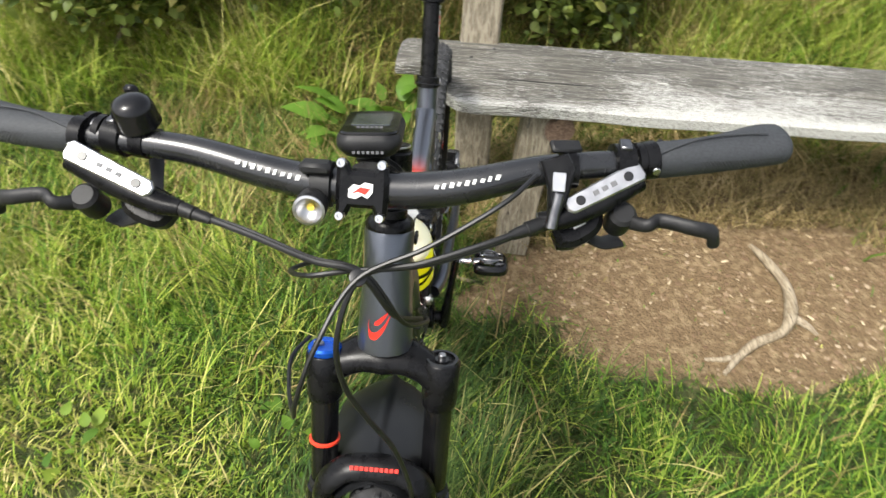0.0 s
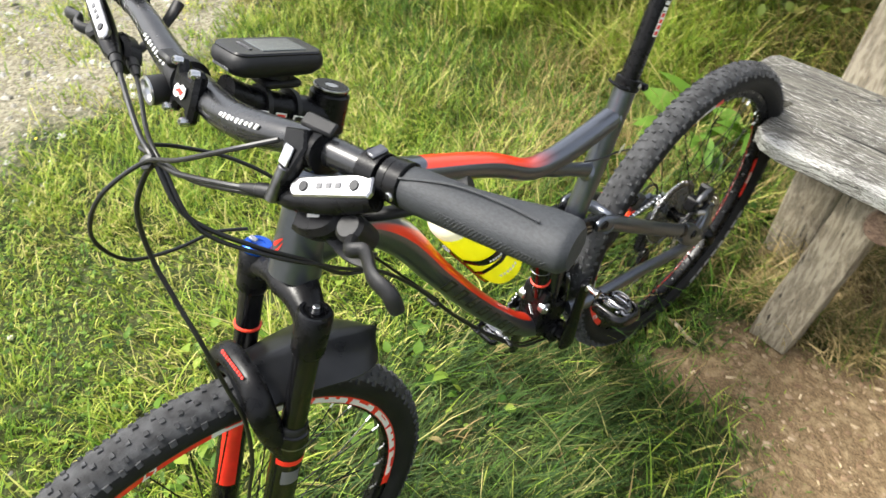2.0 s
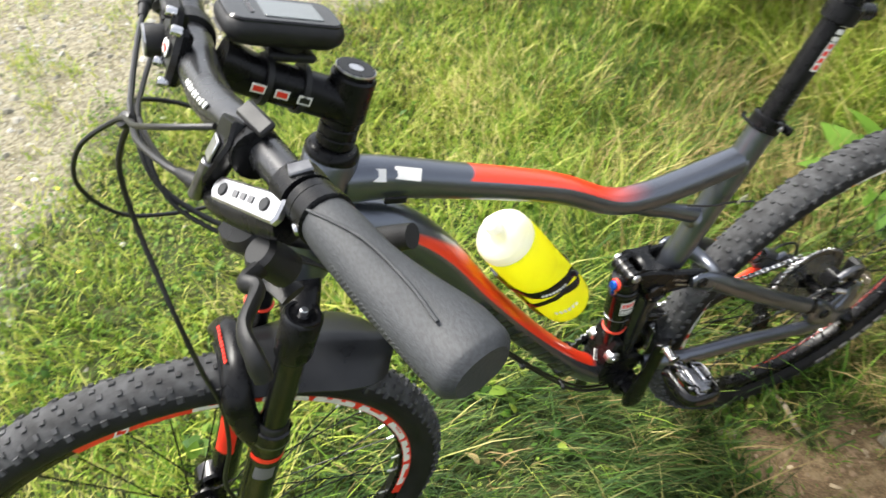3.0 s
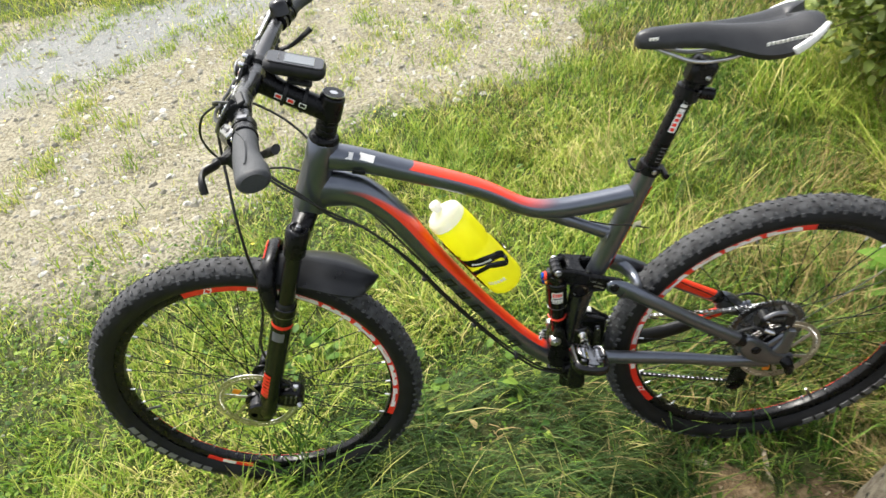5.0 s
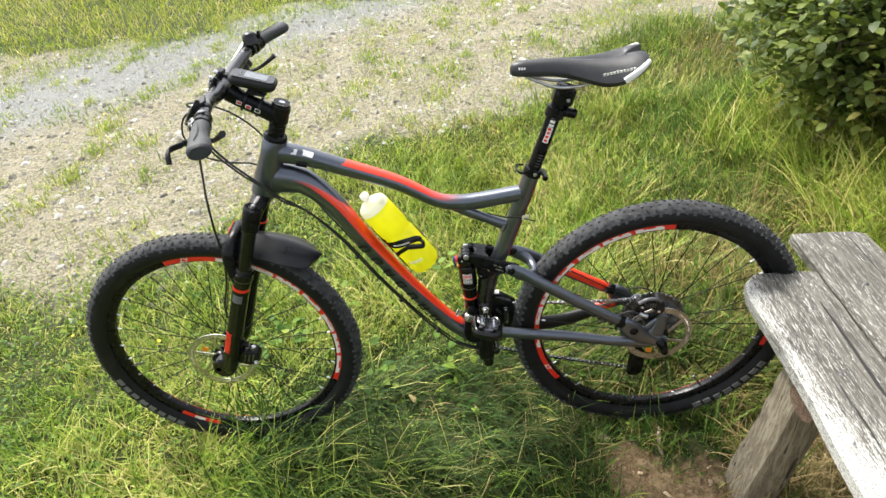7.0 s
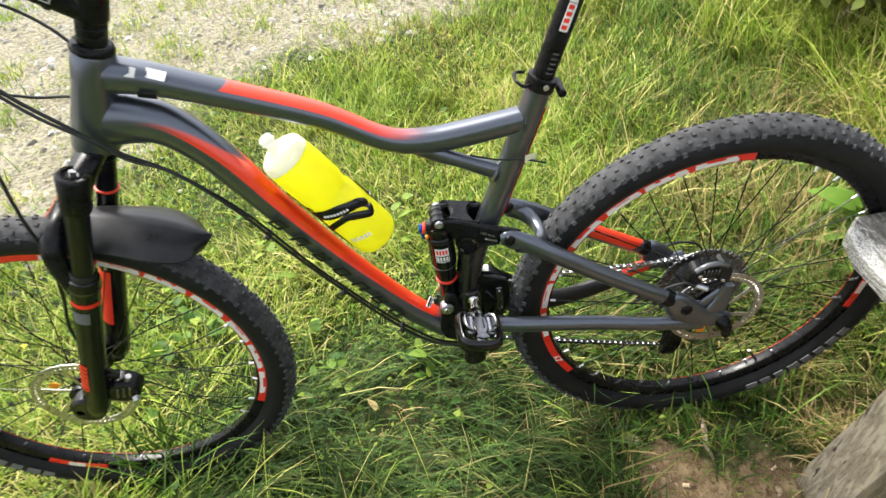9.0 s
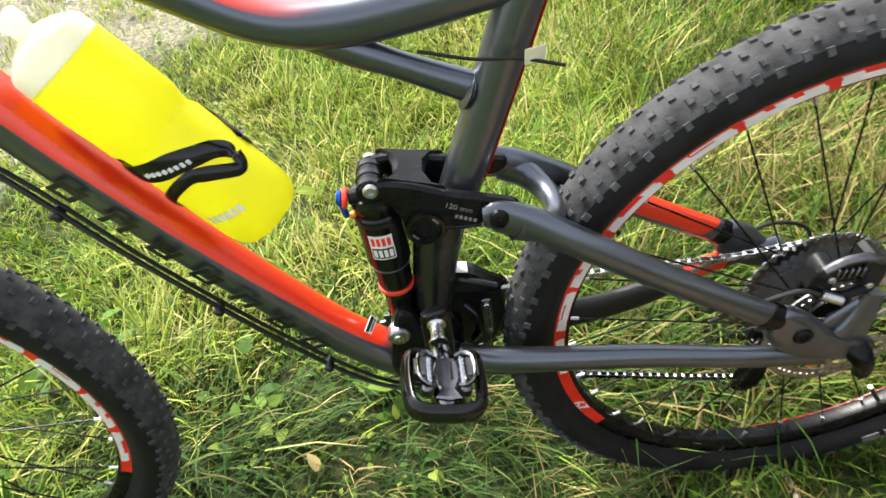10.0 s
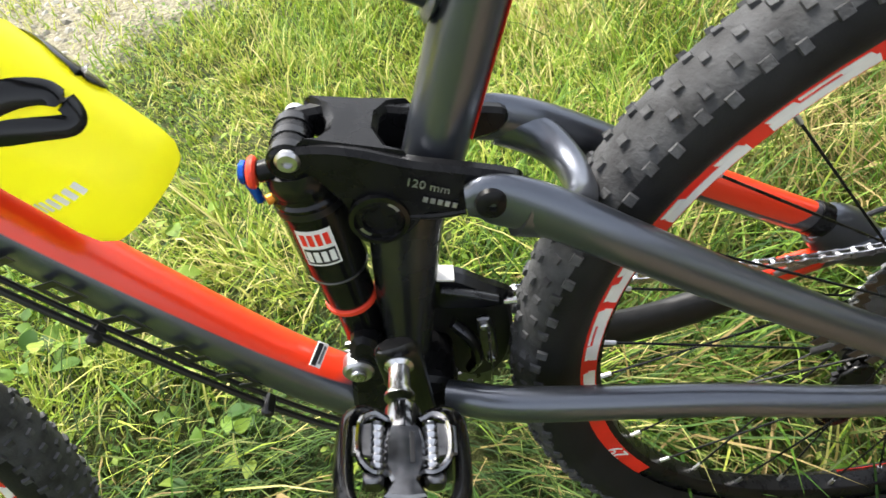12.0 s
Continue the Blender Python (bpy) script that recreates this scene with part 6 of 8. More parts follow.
# cranks, chainrings, chain, cassette and gears
for s in (1, -1):
    end = BB + Vector((s * 0.078, 0.004, s * 0.172))
    part("left_crank" if s > 0 else "right_crank", tube([BB + Vector((s * 0.060, 0, -s * 0.014)), BB + Vector((s * 0.062, 0, 0)), BB + Vector((s * 0.070, 0.002, s * 0.09)), end, end + Vector((0, 0, s * 0.012))], [(0.010, 0.019), (0.012, 0.020), (0.008, 0.0145), (0.0075, 0.0145), (0.006, 0.010)], 16, 6, X3), M_GLOSS, bike, "gloss black crank arm")
    part("crank_axle", rod(BB + Vector((s * 0.038, 0, 0)), BB + Vector((s * 0.066, 0, 0)), 0.014, 18, 0.002), M_BLACK, bike)
    part("pedal_spindle", lathe([(0.0, 0.009), (0.004, 0.009), (0.006, 0.0065), (0.020, 0.0065), (0.024, 0.009), (0.026, 0.009)], end + Vector((s * 0.004, 0, 0)), X3 if s > 0 else (-1, 0, 0), 16), M_STEEL, bike, "polished pedal spindle")
    pc = end + Vector((s * 0.064, 0.001, -0.002))
    tilt = Euler((radians(-14 if s > 0 else 4), 0, 0)).to_matrix()

    def pp(x, y, z):
        return pc + tilt @ Vector((s * x, y, z))

    px, py, pz = tilt @ Vector((s, 0, 0)), tilt @ Vector((0, 1, 0)), tilt @ Vector((0, 0, 1))
    ped = part("pedal", tube([pp(x, y, 0) for x, y in ((-0.020, -0.014), (-0.023, -0.024), (-0.014, -0.031), (0.020, -0.031), (0.034, -0.023), (0.037, 0.0), (0.034, 0.023), (0.020, 0.031), (-0.014, 0.031), (-0.023, 0.024), (-0.020, 0.014))], [(0.0055, 0.0105)] * 11, 10, 4, None), M_GLOSS, bike, "clipless pedal with a black cage and polished steel binding")
    part("pedal_axle", lathe([(0.0, 0.0085), (0.004, 0.0105), (0.020, 0.0125), (0.045, 0.0115), (0.058, 0.0095), (0.062, 0.0075)], pp(-0.030, 0, 0), px, 18), M_CHROME, ped, "polished pedal body")
    part("axle_cover", plate([(-0.014, -0.008), (-0.004, -0.0105), (0.010, -0.0105), (0.018, -0.007), (0.026, -0.011), (0.028, 0.0), (0.026, 0.011), (0.018, 0.007), (0.010, 0.0105), (-0.004, 0.0105), (-0.014, 0.008)], 0.006, pp(0.004, 0, 0.0115), px, py, 0.0018), M_CHROME, ped)
    part("cover_slot", box(pp(0.004, 0.004, 0.0148), (0.018, 0.0025, 0.001), 0.0003, tilt), M_DARKPRINT, ped)
    for t in (1, -1):
        part("binding", tube([pp(-0.015, t * 0.010, 0.009), pp(-0.016, t * 0.017, 0.013), pp(-0.009, t * 0.0235, 0.015), pp(0.009, t * 0.0235, 0.015), pp(0.017, t * 0.017, 0.013), pp(0.016, t * 0.010, 0.009)], [(0.0035, 0.0022)] * 6, 8, 4, tuple(pz)), M_CHROME, ped)
        part("binding_plate", plate([(-0.010, 0.0), (0.010, 0.0), (0.008, 0.010), (-0.008, 0.010)], 0.003, pp(0, t * 0.0175, 0.014), px, py * t, 0.0008), M_DARKMETAL, ped)
        coil = [(0.0, 0.0034)] + [(k * 0.0022 + 0.0011, 0.0050 if k % 2 else 0.0034) for k in range(12)] + [(0.0275, 0.0034)]
        part("spring", lathe(coil, pp(-0.013, t * 0.0148, 0.009), px, 10), M_STEEL, ped)
        part("spring_block", box(pp(0.018, t * 0.016, 0.006), (0.008, 0.011, 0.012), 0.002, tilt), M_DARKMETAL, ped)


def sprocket(r, teeth, thick, x, c, hole):
    g = Geo()
    out, inn = [], []
    for k in range(teeth):
        for f, rr in ((0.0, r - 0.0055), (0.28, r), (0.5, r), (0.78, r - 0.0055)):
            a = 2 * math.pi * (k + f) / teeth
            out.append((rr * math.cos(a), rr * math.sin(a)))
    m = len(out)
    v = []
    for xx in (x - thick / 2, x + thick / 2):
        v += [(xx, c[0] + a, c[1] + b) for a, b in out]
        v += [(xx, c[0] + a * hole / r, c[1] + b * hole / r) for a, b in out]
    f = []
    for k in range(m):
        j = (k + 1) % m
        f += [(k, j, 2 * m + j, 2 * m + k), (m + j, m + k, 3 * m + k, 3 * m + j), (k, m + k, m + j, j), (2 * m + k, 2 * m + j, 3 * m + j, 3 * m + k)]
    return g.add(v, f)


for r, t, x in ((0.078, 38, -0.050), (0.053, 24, -0.042)):
    part("chainring", sprocket(r, t, 0.003, x, BB.yz, r - 0.016), M_DARKMETAL, bike)
for k in range(4):
    a = radians(45 + 90 * k)
    part("spider_arm", tube([BB + Vector((-0.054, 0, 0)), BB + Vector((-0.052, 0.062 * math.cos(a), 0.062 * math.sin(a)))], [(0.005, 0.012), (0.004, 0.008)], 10, 4, X3), M_BLACK, bike)
for k in range(9):
    r = 0.024 + 0.0073 * k
    part("sprocket", sprocket(r, 12 + 3 * k, 0.0018, -0.050 + 0.0036 * k, HUB_R.yz, max(0.016, r - 0.018)), M_DARKMETAL if k % 2 else M_SILVER, bike)
part("spoke_disc", lathe([(-0.0158, 0.018), (-0.0158, 0.0855), (-0.0146, 0.086), (-0.0146, 0.018)], HUB_R, X3, 36, closed=True), M_SMOKE, bike)
part("toothed_ring", sprocket(0.0835, 42, 0.0018, -0.0172, HUB_R.yz, 0.073), M_DARKMETAL, bike)


def chain(points):
    """Links along a line: side plates and rollers."""
    line = catmull(points, 40)
    d = np.r_[0, np.cumsum(np.linalg.norm(np.diff(line, axis=0), axis=1))]
    n = int(d[-1] / 0.0127)
    at = [Vector([np.interp(k * 0.0127, d, line[:, c]) for c in range(3)]) for k in range(n + 1)]
    g = Geo()
    for k, (a, b) in enumerate(zip(at, at[1:])):
        u = (b - a).normalized()
        w = u.cross(Vector(X3)).normalized()
        out = 0.0032 if k % 2 else 0.0024
        for s in (1, -1):
            plate([(-0.0035, -0.0015), (-0.001, -0.0042), (0.003, -0.0030), (0.0097, -0.0030), (0.0137, -0.0042), (0.0162, -0.0015), (0.0162, 0.0015), (0.0137, 0.0042), (0.0097, 0.0030), (0.003, 0.0030), (-0.001, 0.0042), (-0.0035, 0.0015)], 0.0011, a + Vector((s * out, 0, 0)), u, w, 0.0002, geo=g)
        rod(a - Vector((0.0036, 0, 0)), a + Vector((0.0036, 0, 0)), 0.0033, 8, geo=g)
    return g


part("chain", chain([(-0.049, 0.735, 0.424), (-0.047, 0.90, 0.414), (-0.042, 1.05, 0.413), (-0.038, 1.150, 0.422)]), M_STEEL, bike, "bright steel chain, upper run")
part("chain", chain([(-0.049, 0.715, 0.267), (-0.050, 0.87, 0.218), (-0.050, 1.02, 0.176), (-0.050, 1.135, 0.146)]), M_CHROME, bike, "dark steel chain, lower run")
rd = part("rear_derailleur", plate([(1.165, 0.330), (1.185, 0.300), (1.175, 0.255), (1.150, 0.215), (1.128, 0.225), (1.135, 0.265), (1.150, 0.310)], 0.022, (-0.066, 0, 0), (0, 1, 0), (0, 0, 1), 0.005, 3), M_BLACK, bike, "black rear derailleur")
part("derailleur_cage", plate([(1.120, 0.225), (1.135, 0.238), (1.155, 0.225), (1.160, 0.165), (1.152, 0.130), (1.130, 0.125), (1.112, 0.145)], 0.004, (-0.043, 0, 0), (0, 1, 0), (0, 0, 1), 0.001, 3), M_BLACK, rd)
for z in (0.215, 0.148):
    part("jockey_wheel", sprocket(0.020, 11, 0.004, -0.050, (1.136, z), 0.004), M_BLACK, rd)
fd = part("front_derailleur", plate([(0.716, 0.488), (0.738, 0.497), (0.756, 0.494), (0.776, 0.478), (0.792, 0.466), (0.794, 0.458), (0.780, 0.452), (0.750, 0.456), (0.722, 0.466)], 0.016, (-0.010, 0, 0), (0, 1, 0), (0, 0, 1), 0.005, 3), M_GLOSS, bike, "gloss black front derailleur")
part("derailleur_back", plate([(0.722, 0.470), (0.782, 0.462), (0.792, 0.430), (0.790, 0.385), (0.776, 0.352), (0.748, 0.346), (0.730, 0.380)], 0.008, (-0.024, 0, 0), (0, 1, 0), (0, 0, 1), 0.003, 3), M_MATT, fd)
part("top_ridge", tube([(0.000, 0.742, 0.486), (0.001, 0.762, 0.479), (0.000, 0.782, 0.468)], [(0.004, 0.0025)] * 3, 10, 4, X3), M_SATIN, fd)
part("tension_arm", tube([(-0.006, 0.745, 0.440), (0.000, 0.757, 0.425), (0.000, 0.760, 0.400), (-0.006, 0.752, 0.378)], [(0.006, 0.0045), (0.006, 0.005), (0.006, 0.005), (0.005, 0.004)], 10, 5, X3), M_GUN, fd)
part("swing_link", plate([(0.764, 0.446), (0.774, 0.446), (0.777, 0.420), (0.776, 0.396), (0.768, 0.388), (0.763, 0.410)], 0.005, (-0.002, 0, 0), (0, 1, 0), (0, 0, 1), 0.0015, 2), M_DARKMETAL, fd)
for y, z in ((0.757, 0.418), (0.769, 0.440), (0.771, 0.398), (0.766, 0.352)):
    part("link_pin", rod((-0.002, y, z), (0.0045, y, z), 0.0036, 10, 0.001), M_STEEL, fd)
part("top_screw", rod((-0.003, 0.786, 0.4605), (-0.003, 0.797, 0.4595), 0.0028, 8, 0.0006), M_STEEL, fd)
part("label_patch", box((-0.006, 0.7455, 0.4965), (0.014, 0.016, 0.002), 0.0004, (-14, 8, 0)), M_WHITE, fd, "white patch on the front derailleur")
part("cable_run", tube([(0.003, 0.772, 0.432), (0.005, 0.770, 0.385), (0.003, 0.766, 0.353)], 0.0012, 6), M_STEEL, fd)
part("guide_cage", plate([(0.69, 0.452), (0.74, 0.455), (0.79, 0.435), (0.80, 0.40), (0.77, 0.41), (0.72, 0.43), (0.69, 0.43)], 0.003, (-0.040, 0, 0), (0, 1, 0), (0, 0, 1), 0.0006, 2), M_STEEL, fd)
rc = part("rear_caliper", plate([(1.084, 0.462), (1.092, 0.484), (1.104, 0.490), (1.112, 0.482), (1.110, 0.452), (1.098, 0.446)], 0.030, (0.050, 0, 0), (0, 1, 0), (0, 0, 1), 0.004, 2), M_BLACK, bike, "black rear brake caliper with a silver banjo")
part("caliper_block", plate([(1.140, 0.452), (1.138, 0.494), (1.150, 0.496), (1.161, 0.480), (1.161, 0.456), (1.152, 0.448)], 0.028, (0.050, 0, 0), (0, 1, 0), (0, 0, 1), 0.003, 2), M_MATT, rc)
part("caliper_bridge", tube([(0.062, 1.096, 0.487), (0.063, 1.112, 0.498), (0.063, 1.134, 0.499), (0.062, 1.150, 0.490)], [(0.005, 0.0045)] * 4, 10, 4, X3), M_DARKMETAL, rc)
part("caliper_bridge", tube([(0.062, 1.098, 0.453), (0.063, 1.122, 0.448), (0.062, 1.150, 0.455)], [(0.006, 0.0055)] * 3, 10, 4, X3), M_BLACK, rc)
part("brake_pad", plate([(1.110, 0.460), (1.110, 0.490), (1.140, 0.490), (1.140, 0.460)], 0.004, (0.055, 0, 0), (0, 1, 0), (0, 0, 1), 0.001), M_MATT, rc)
part("pad_pin", rod((0.064, 1.146, 0.460), (0.0675, 1.146, 0.460), 0.0042, 10, 0.001), M_STEEL, rc)
part("pad_pin", rod((0.064, 1.104, 0.476), (0.0675, 1.104, 0.476), 0.0042, 10, 0.001), M_STEEL, rc)
part("banjo", rod((0.067, 1.098, 0.458), (0.074, 1.117, 0.452), 0.0055, 12, 0.001), M_SILVER, rc)
for k in range(5):
    part("cooling_fin", box((0.060, 1.112 + k * 0.0065, 0.476), (0.004, 0.0030, 0.014), 0.0008, (-12, 0, 0)), M_DARKMETAL, rc)
bracket = part("caliper_bracket", tube([(0.070, 1.136, 0.380), (0.0695, 1.146, 0.402), (0.067, 1.153, 0.424), (0.064, 1.157, 0.446)], [(0.0085, 0.0240), (0.0075, 0.0180), (0.0068, 0.0140), (0.0062, 0.0115)], 18, 6, X3, square=3.2), M_FRAME, bike, "grey brake mount above the axle")
part("bracket_web", tube([(0.0665, 1.112, 0.398), (0.066, 1.128, 0.414), (0.064, 1.148, 0.432)], [(0.0040, 0.0090), (0.0040, 0.0100), (0.0045, 0.0090)], 12, 5, X3), M_FRAME, bracket)

# cables
def cable(name, pts, r=0.0024, label=""):
    part(name, tube(pts, r, 8, 8), M_CABLE, bike, label)


TIE = Vector((-0.006, 0.122, 1.050))
cable("lockout_cable", [(0.133, 0.190, 1.116), (0.105, 0.160, 1.106), (0.05, 0.135, 1.078), TIE + Vector((0, -0.004, 0.002)), (-0.033, 0.075, 1.018), (-0.050, 0.055, 0.968), (-0.062, 0.075, 0.915), (-0.082, 0.125, 0.882), (-0.092, 0.175, 0.870), (-0.082, 0.212, 0.860)], 0.0022, "thin black lockout cable looping to the right fork leg")
cable("front_brake_hose", [(0.139, 0.172, 1.079), (0.10, 0.150, 1.075), (0.045, 0.132, 1.062), TIE + Vector((0.002, 0.003, -0.002)), (-0.022, 0.100, 1.000), (-0.018, 0.092, 0.945), (0.001, 0.092, 0.895), (0.026, 0.094, 0.840), (0.042, 0.096, 0.765), (0.046, 0.098, 0.70), (0.050, 0.085, 0.62), (0.052, 0.060, 0.54), (0.060, 0.070, 0.47), (0.062, 0.092, 0.428)], 0.0027, "black front brake hose")
cable("rear_brake_hose", [(-0.158, 0.160, 1.077), (-0.100, 0.145, 1.068), (-0.045, 0.132, 1.056), TIE + Vector((0.000, 0.006, 0.000)), (0.022, 0.130, 1.000), (0.040, 0.175, 0.945), (0.040, 0.225, 0.890), (0.034, 0.270, 0.832), (0.030, 0.320, 0.798), (0.024, 0.382, 0.714), (0.022, 0.453, 0.592), (0.020, 0.543, 0.457), (0.018, 0.623, 0.357), (0.022, 0.690, 0.325)], 0.0027, "black brake hose under the down tube")
cable("shift_cable", [(-0.165, 0.175, 1.062), (-0.110, 0.160, 1.060), (-0.050, 0.140, 1.052), TIE + Vector((0.004, 0.010, -0.004)), (0.030, 0.135, 0.985), (0.048, 0.190, 0.925), (0.044, 0.240, 0.875), (0.036, 0.275, 0.838), (0.026, 0.325, 0.790), (0.016, 0.393, 0.697), (0.014, 0.463, 0.577), (0.012, 0.553, 0.445), (0.010, 0.633, 0.350), (0.012, 0.690, 0.322)], 0.0023)
cable("shift_cable", [(0.142, 0.186, 1.066), (0.10, 0.158, 1.064), (0.045, 0.140, 1.052), TIE + Vector((-0.006, 0.010, -0.002)), (-0.050, 0.130, 1.040), (-0.075, 0.165, 1.010), (-0.062, 0.215, 0.975), (-0.040, 0.255, 0.930), (-0.030, 0.30, 0.84), (-0.02, 0.36, 0.745), (-0.016, 0.45, 0.60)], 0.0023)
cable("rear_hose_end", [(0.050, 1.00, 0.418), (0.058, 1.04, 0.446), (0.064, 1.075, 0.464), (0.068, 1.095, 0.460)], 0.0026)
cable("gear_cable_end", [(-0.070, 1.06, 0.40), (-0.075, 1.12, 0.425), (-0.078, 1.175, 0.40), (-0.074, 1.18, 0.33)], 0.0024)
for a, b in (((-0.165, 0.175, 1.062), (-0.135, 0.168, 1.0610)), ((-0.158, 0.160, 1.077), (-0.130, 0.152, 1.0725)), ((0.142, 0.186, 1.066), (0.118, 0.170, 1.0650)), ((0.139, 0.172, 1.079), (0.118, 0.160, 1.0770))):
    a, b = Vector(a), Vector(b)
    d = (b - a).normalized()
    part("barrel_adjuster", lathe([(-0.006, 0.0040), (-0.005, 0.0062), (0.012, 0.0062), (0.013, 0.0050), (0.020, 0.0046), (0.028, 0.0034)], a, d, 14), M_MATT, bike)
part("cable_tie", lathe([(-0.003, 0.0062), (-0.0025, 0.0072), (0.0025, 0.0072), (0.003, 0.0062)], TIE, (0.2, -0.5, 0.8), 14), M_CABLE, bike)
for y, z in ((0.413, 0.655), (0.502, 0.513), (0.587, 0.400)):
    part("cable_clip", box((0.019, y, z), (0.020, 0.010, 0.008), 0.002, (-58, 0, 0)), M_CABLE, bike)


# ---- plants and litter ----
def blades(name, x, y, h, lean, width, material, seed, z=None, turn=None, label="", curl=0.55):
    """Grass blades as one mesh: bent strips of three steps that taper to a point."""
    rnd = np.random.RandomState(seed)
    n = len(x)
    z = ground_at(x, y) - 0.004 if z is None else z
    a = rnd.uniform(0, 2 * np.pi, n) if turn is None else turn
    dx, dy = np.cos(a), np.sin(a)
    sx, sy = -dy, dx
    tw = rnd.uniform(-0.5, 0.5, n)
    sx, sy = sx + tw * dx, sy + tw * dy
    rows = []
    for k, (u, w) in enumerate(((0, 0.8), (0.38, 1.0), (0.74, 0.7), (1.0, 0.0))):
        out = h * lean * u ** (1 + curl)
        up = h * np.sqrt(np.clip(1 - (lean * u**curl * 0.85) ** 2, 0.05, 1)) * u
        cx, cy, cz = x + dx * out, y + dy * out, z + up
        if w:
            hw = width * w / 2
            rows += [np.c_[cx - sx * hw, cy - sy * hw, cz], np.c_[cx + sx * hw, cy + sy * hw, cz]]
        else:
            rows += [np.c_[cx, cy, cz]]
    v = np.stack(rows, 1).reshape(-1, 3)
    base = np.arange(n)[:, None] * 7
    loops = (base + np.array([0, 1, 3, 2, 2, 3, 5, 4, 4, 5, 6])).ravel()
    me = bpy.data.meshes.new(name)
    me.vertices.add(len(v))
    me.vertices.foreach_set("co", v.ravel().astype(np.float32))
    me.loops.add(len(loops))
    me.loops.foreach_set("vertex_index", loops.astype(np.int32))
    me.polygons.add(3 * n)
    starts = (np.arange(n)[:, None] * 11 + np.array([0, 4, 8])).ravel()
    me.polygons.foreach_set("loop_start", starts.astype(np.int32))
    me.update(calc_edges=True)
    me.validate()
    me.shade_smooth()
    me.materials.append(material)
    return tagged(new(name, me), label, "grass", kind="stuff")


def scatter(rnd, n, x0, x1, y0, y1):
    return rnd.uniform(x0, x1, n), rnd.uniform(y0, y1, n)


def tufted(rnd, x, y, pull=0.5, cell=0.11):
    """Draws places together into tufts."""
    cx = np.round(x / cell + rnd.normal(0, 0.35, len(x))) * cell
    cy = np.round(y / cell + rnd.normal(0, 0.35, len(x))) * cell
    k = np.sin(cx * 91.7 + cy * 57.3) * 43758.5
    jx, jy = (k % 1 - 0.5) * cell * 1.6, ((k * 1.7) % 1 - 0.5) * cell * 1.6
    f = rnd.uniform(0, pull, len(x)) * (rnd.uniform(0, 1, len(x)) < 0.7)
    return x + (cx + jx - x) * f, y + (cy + jy - y) * f


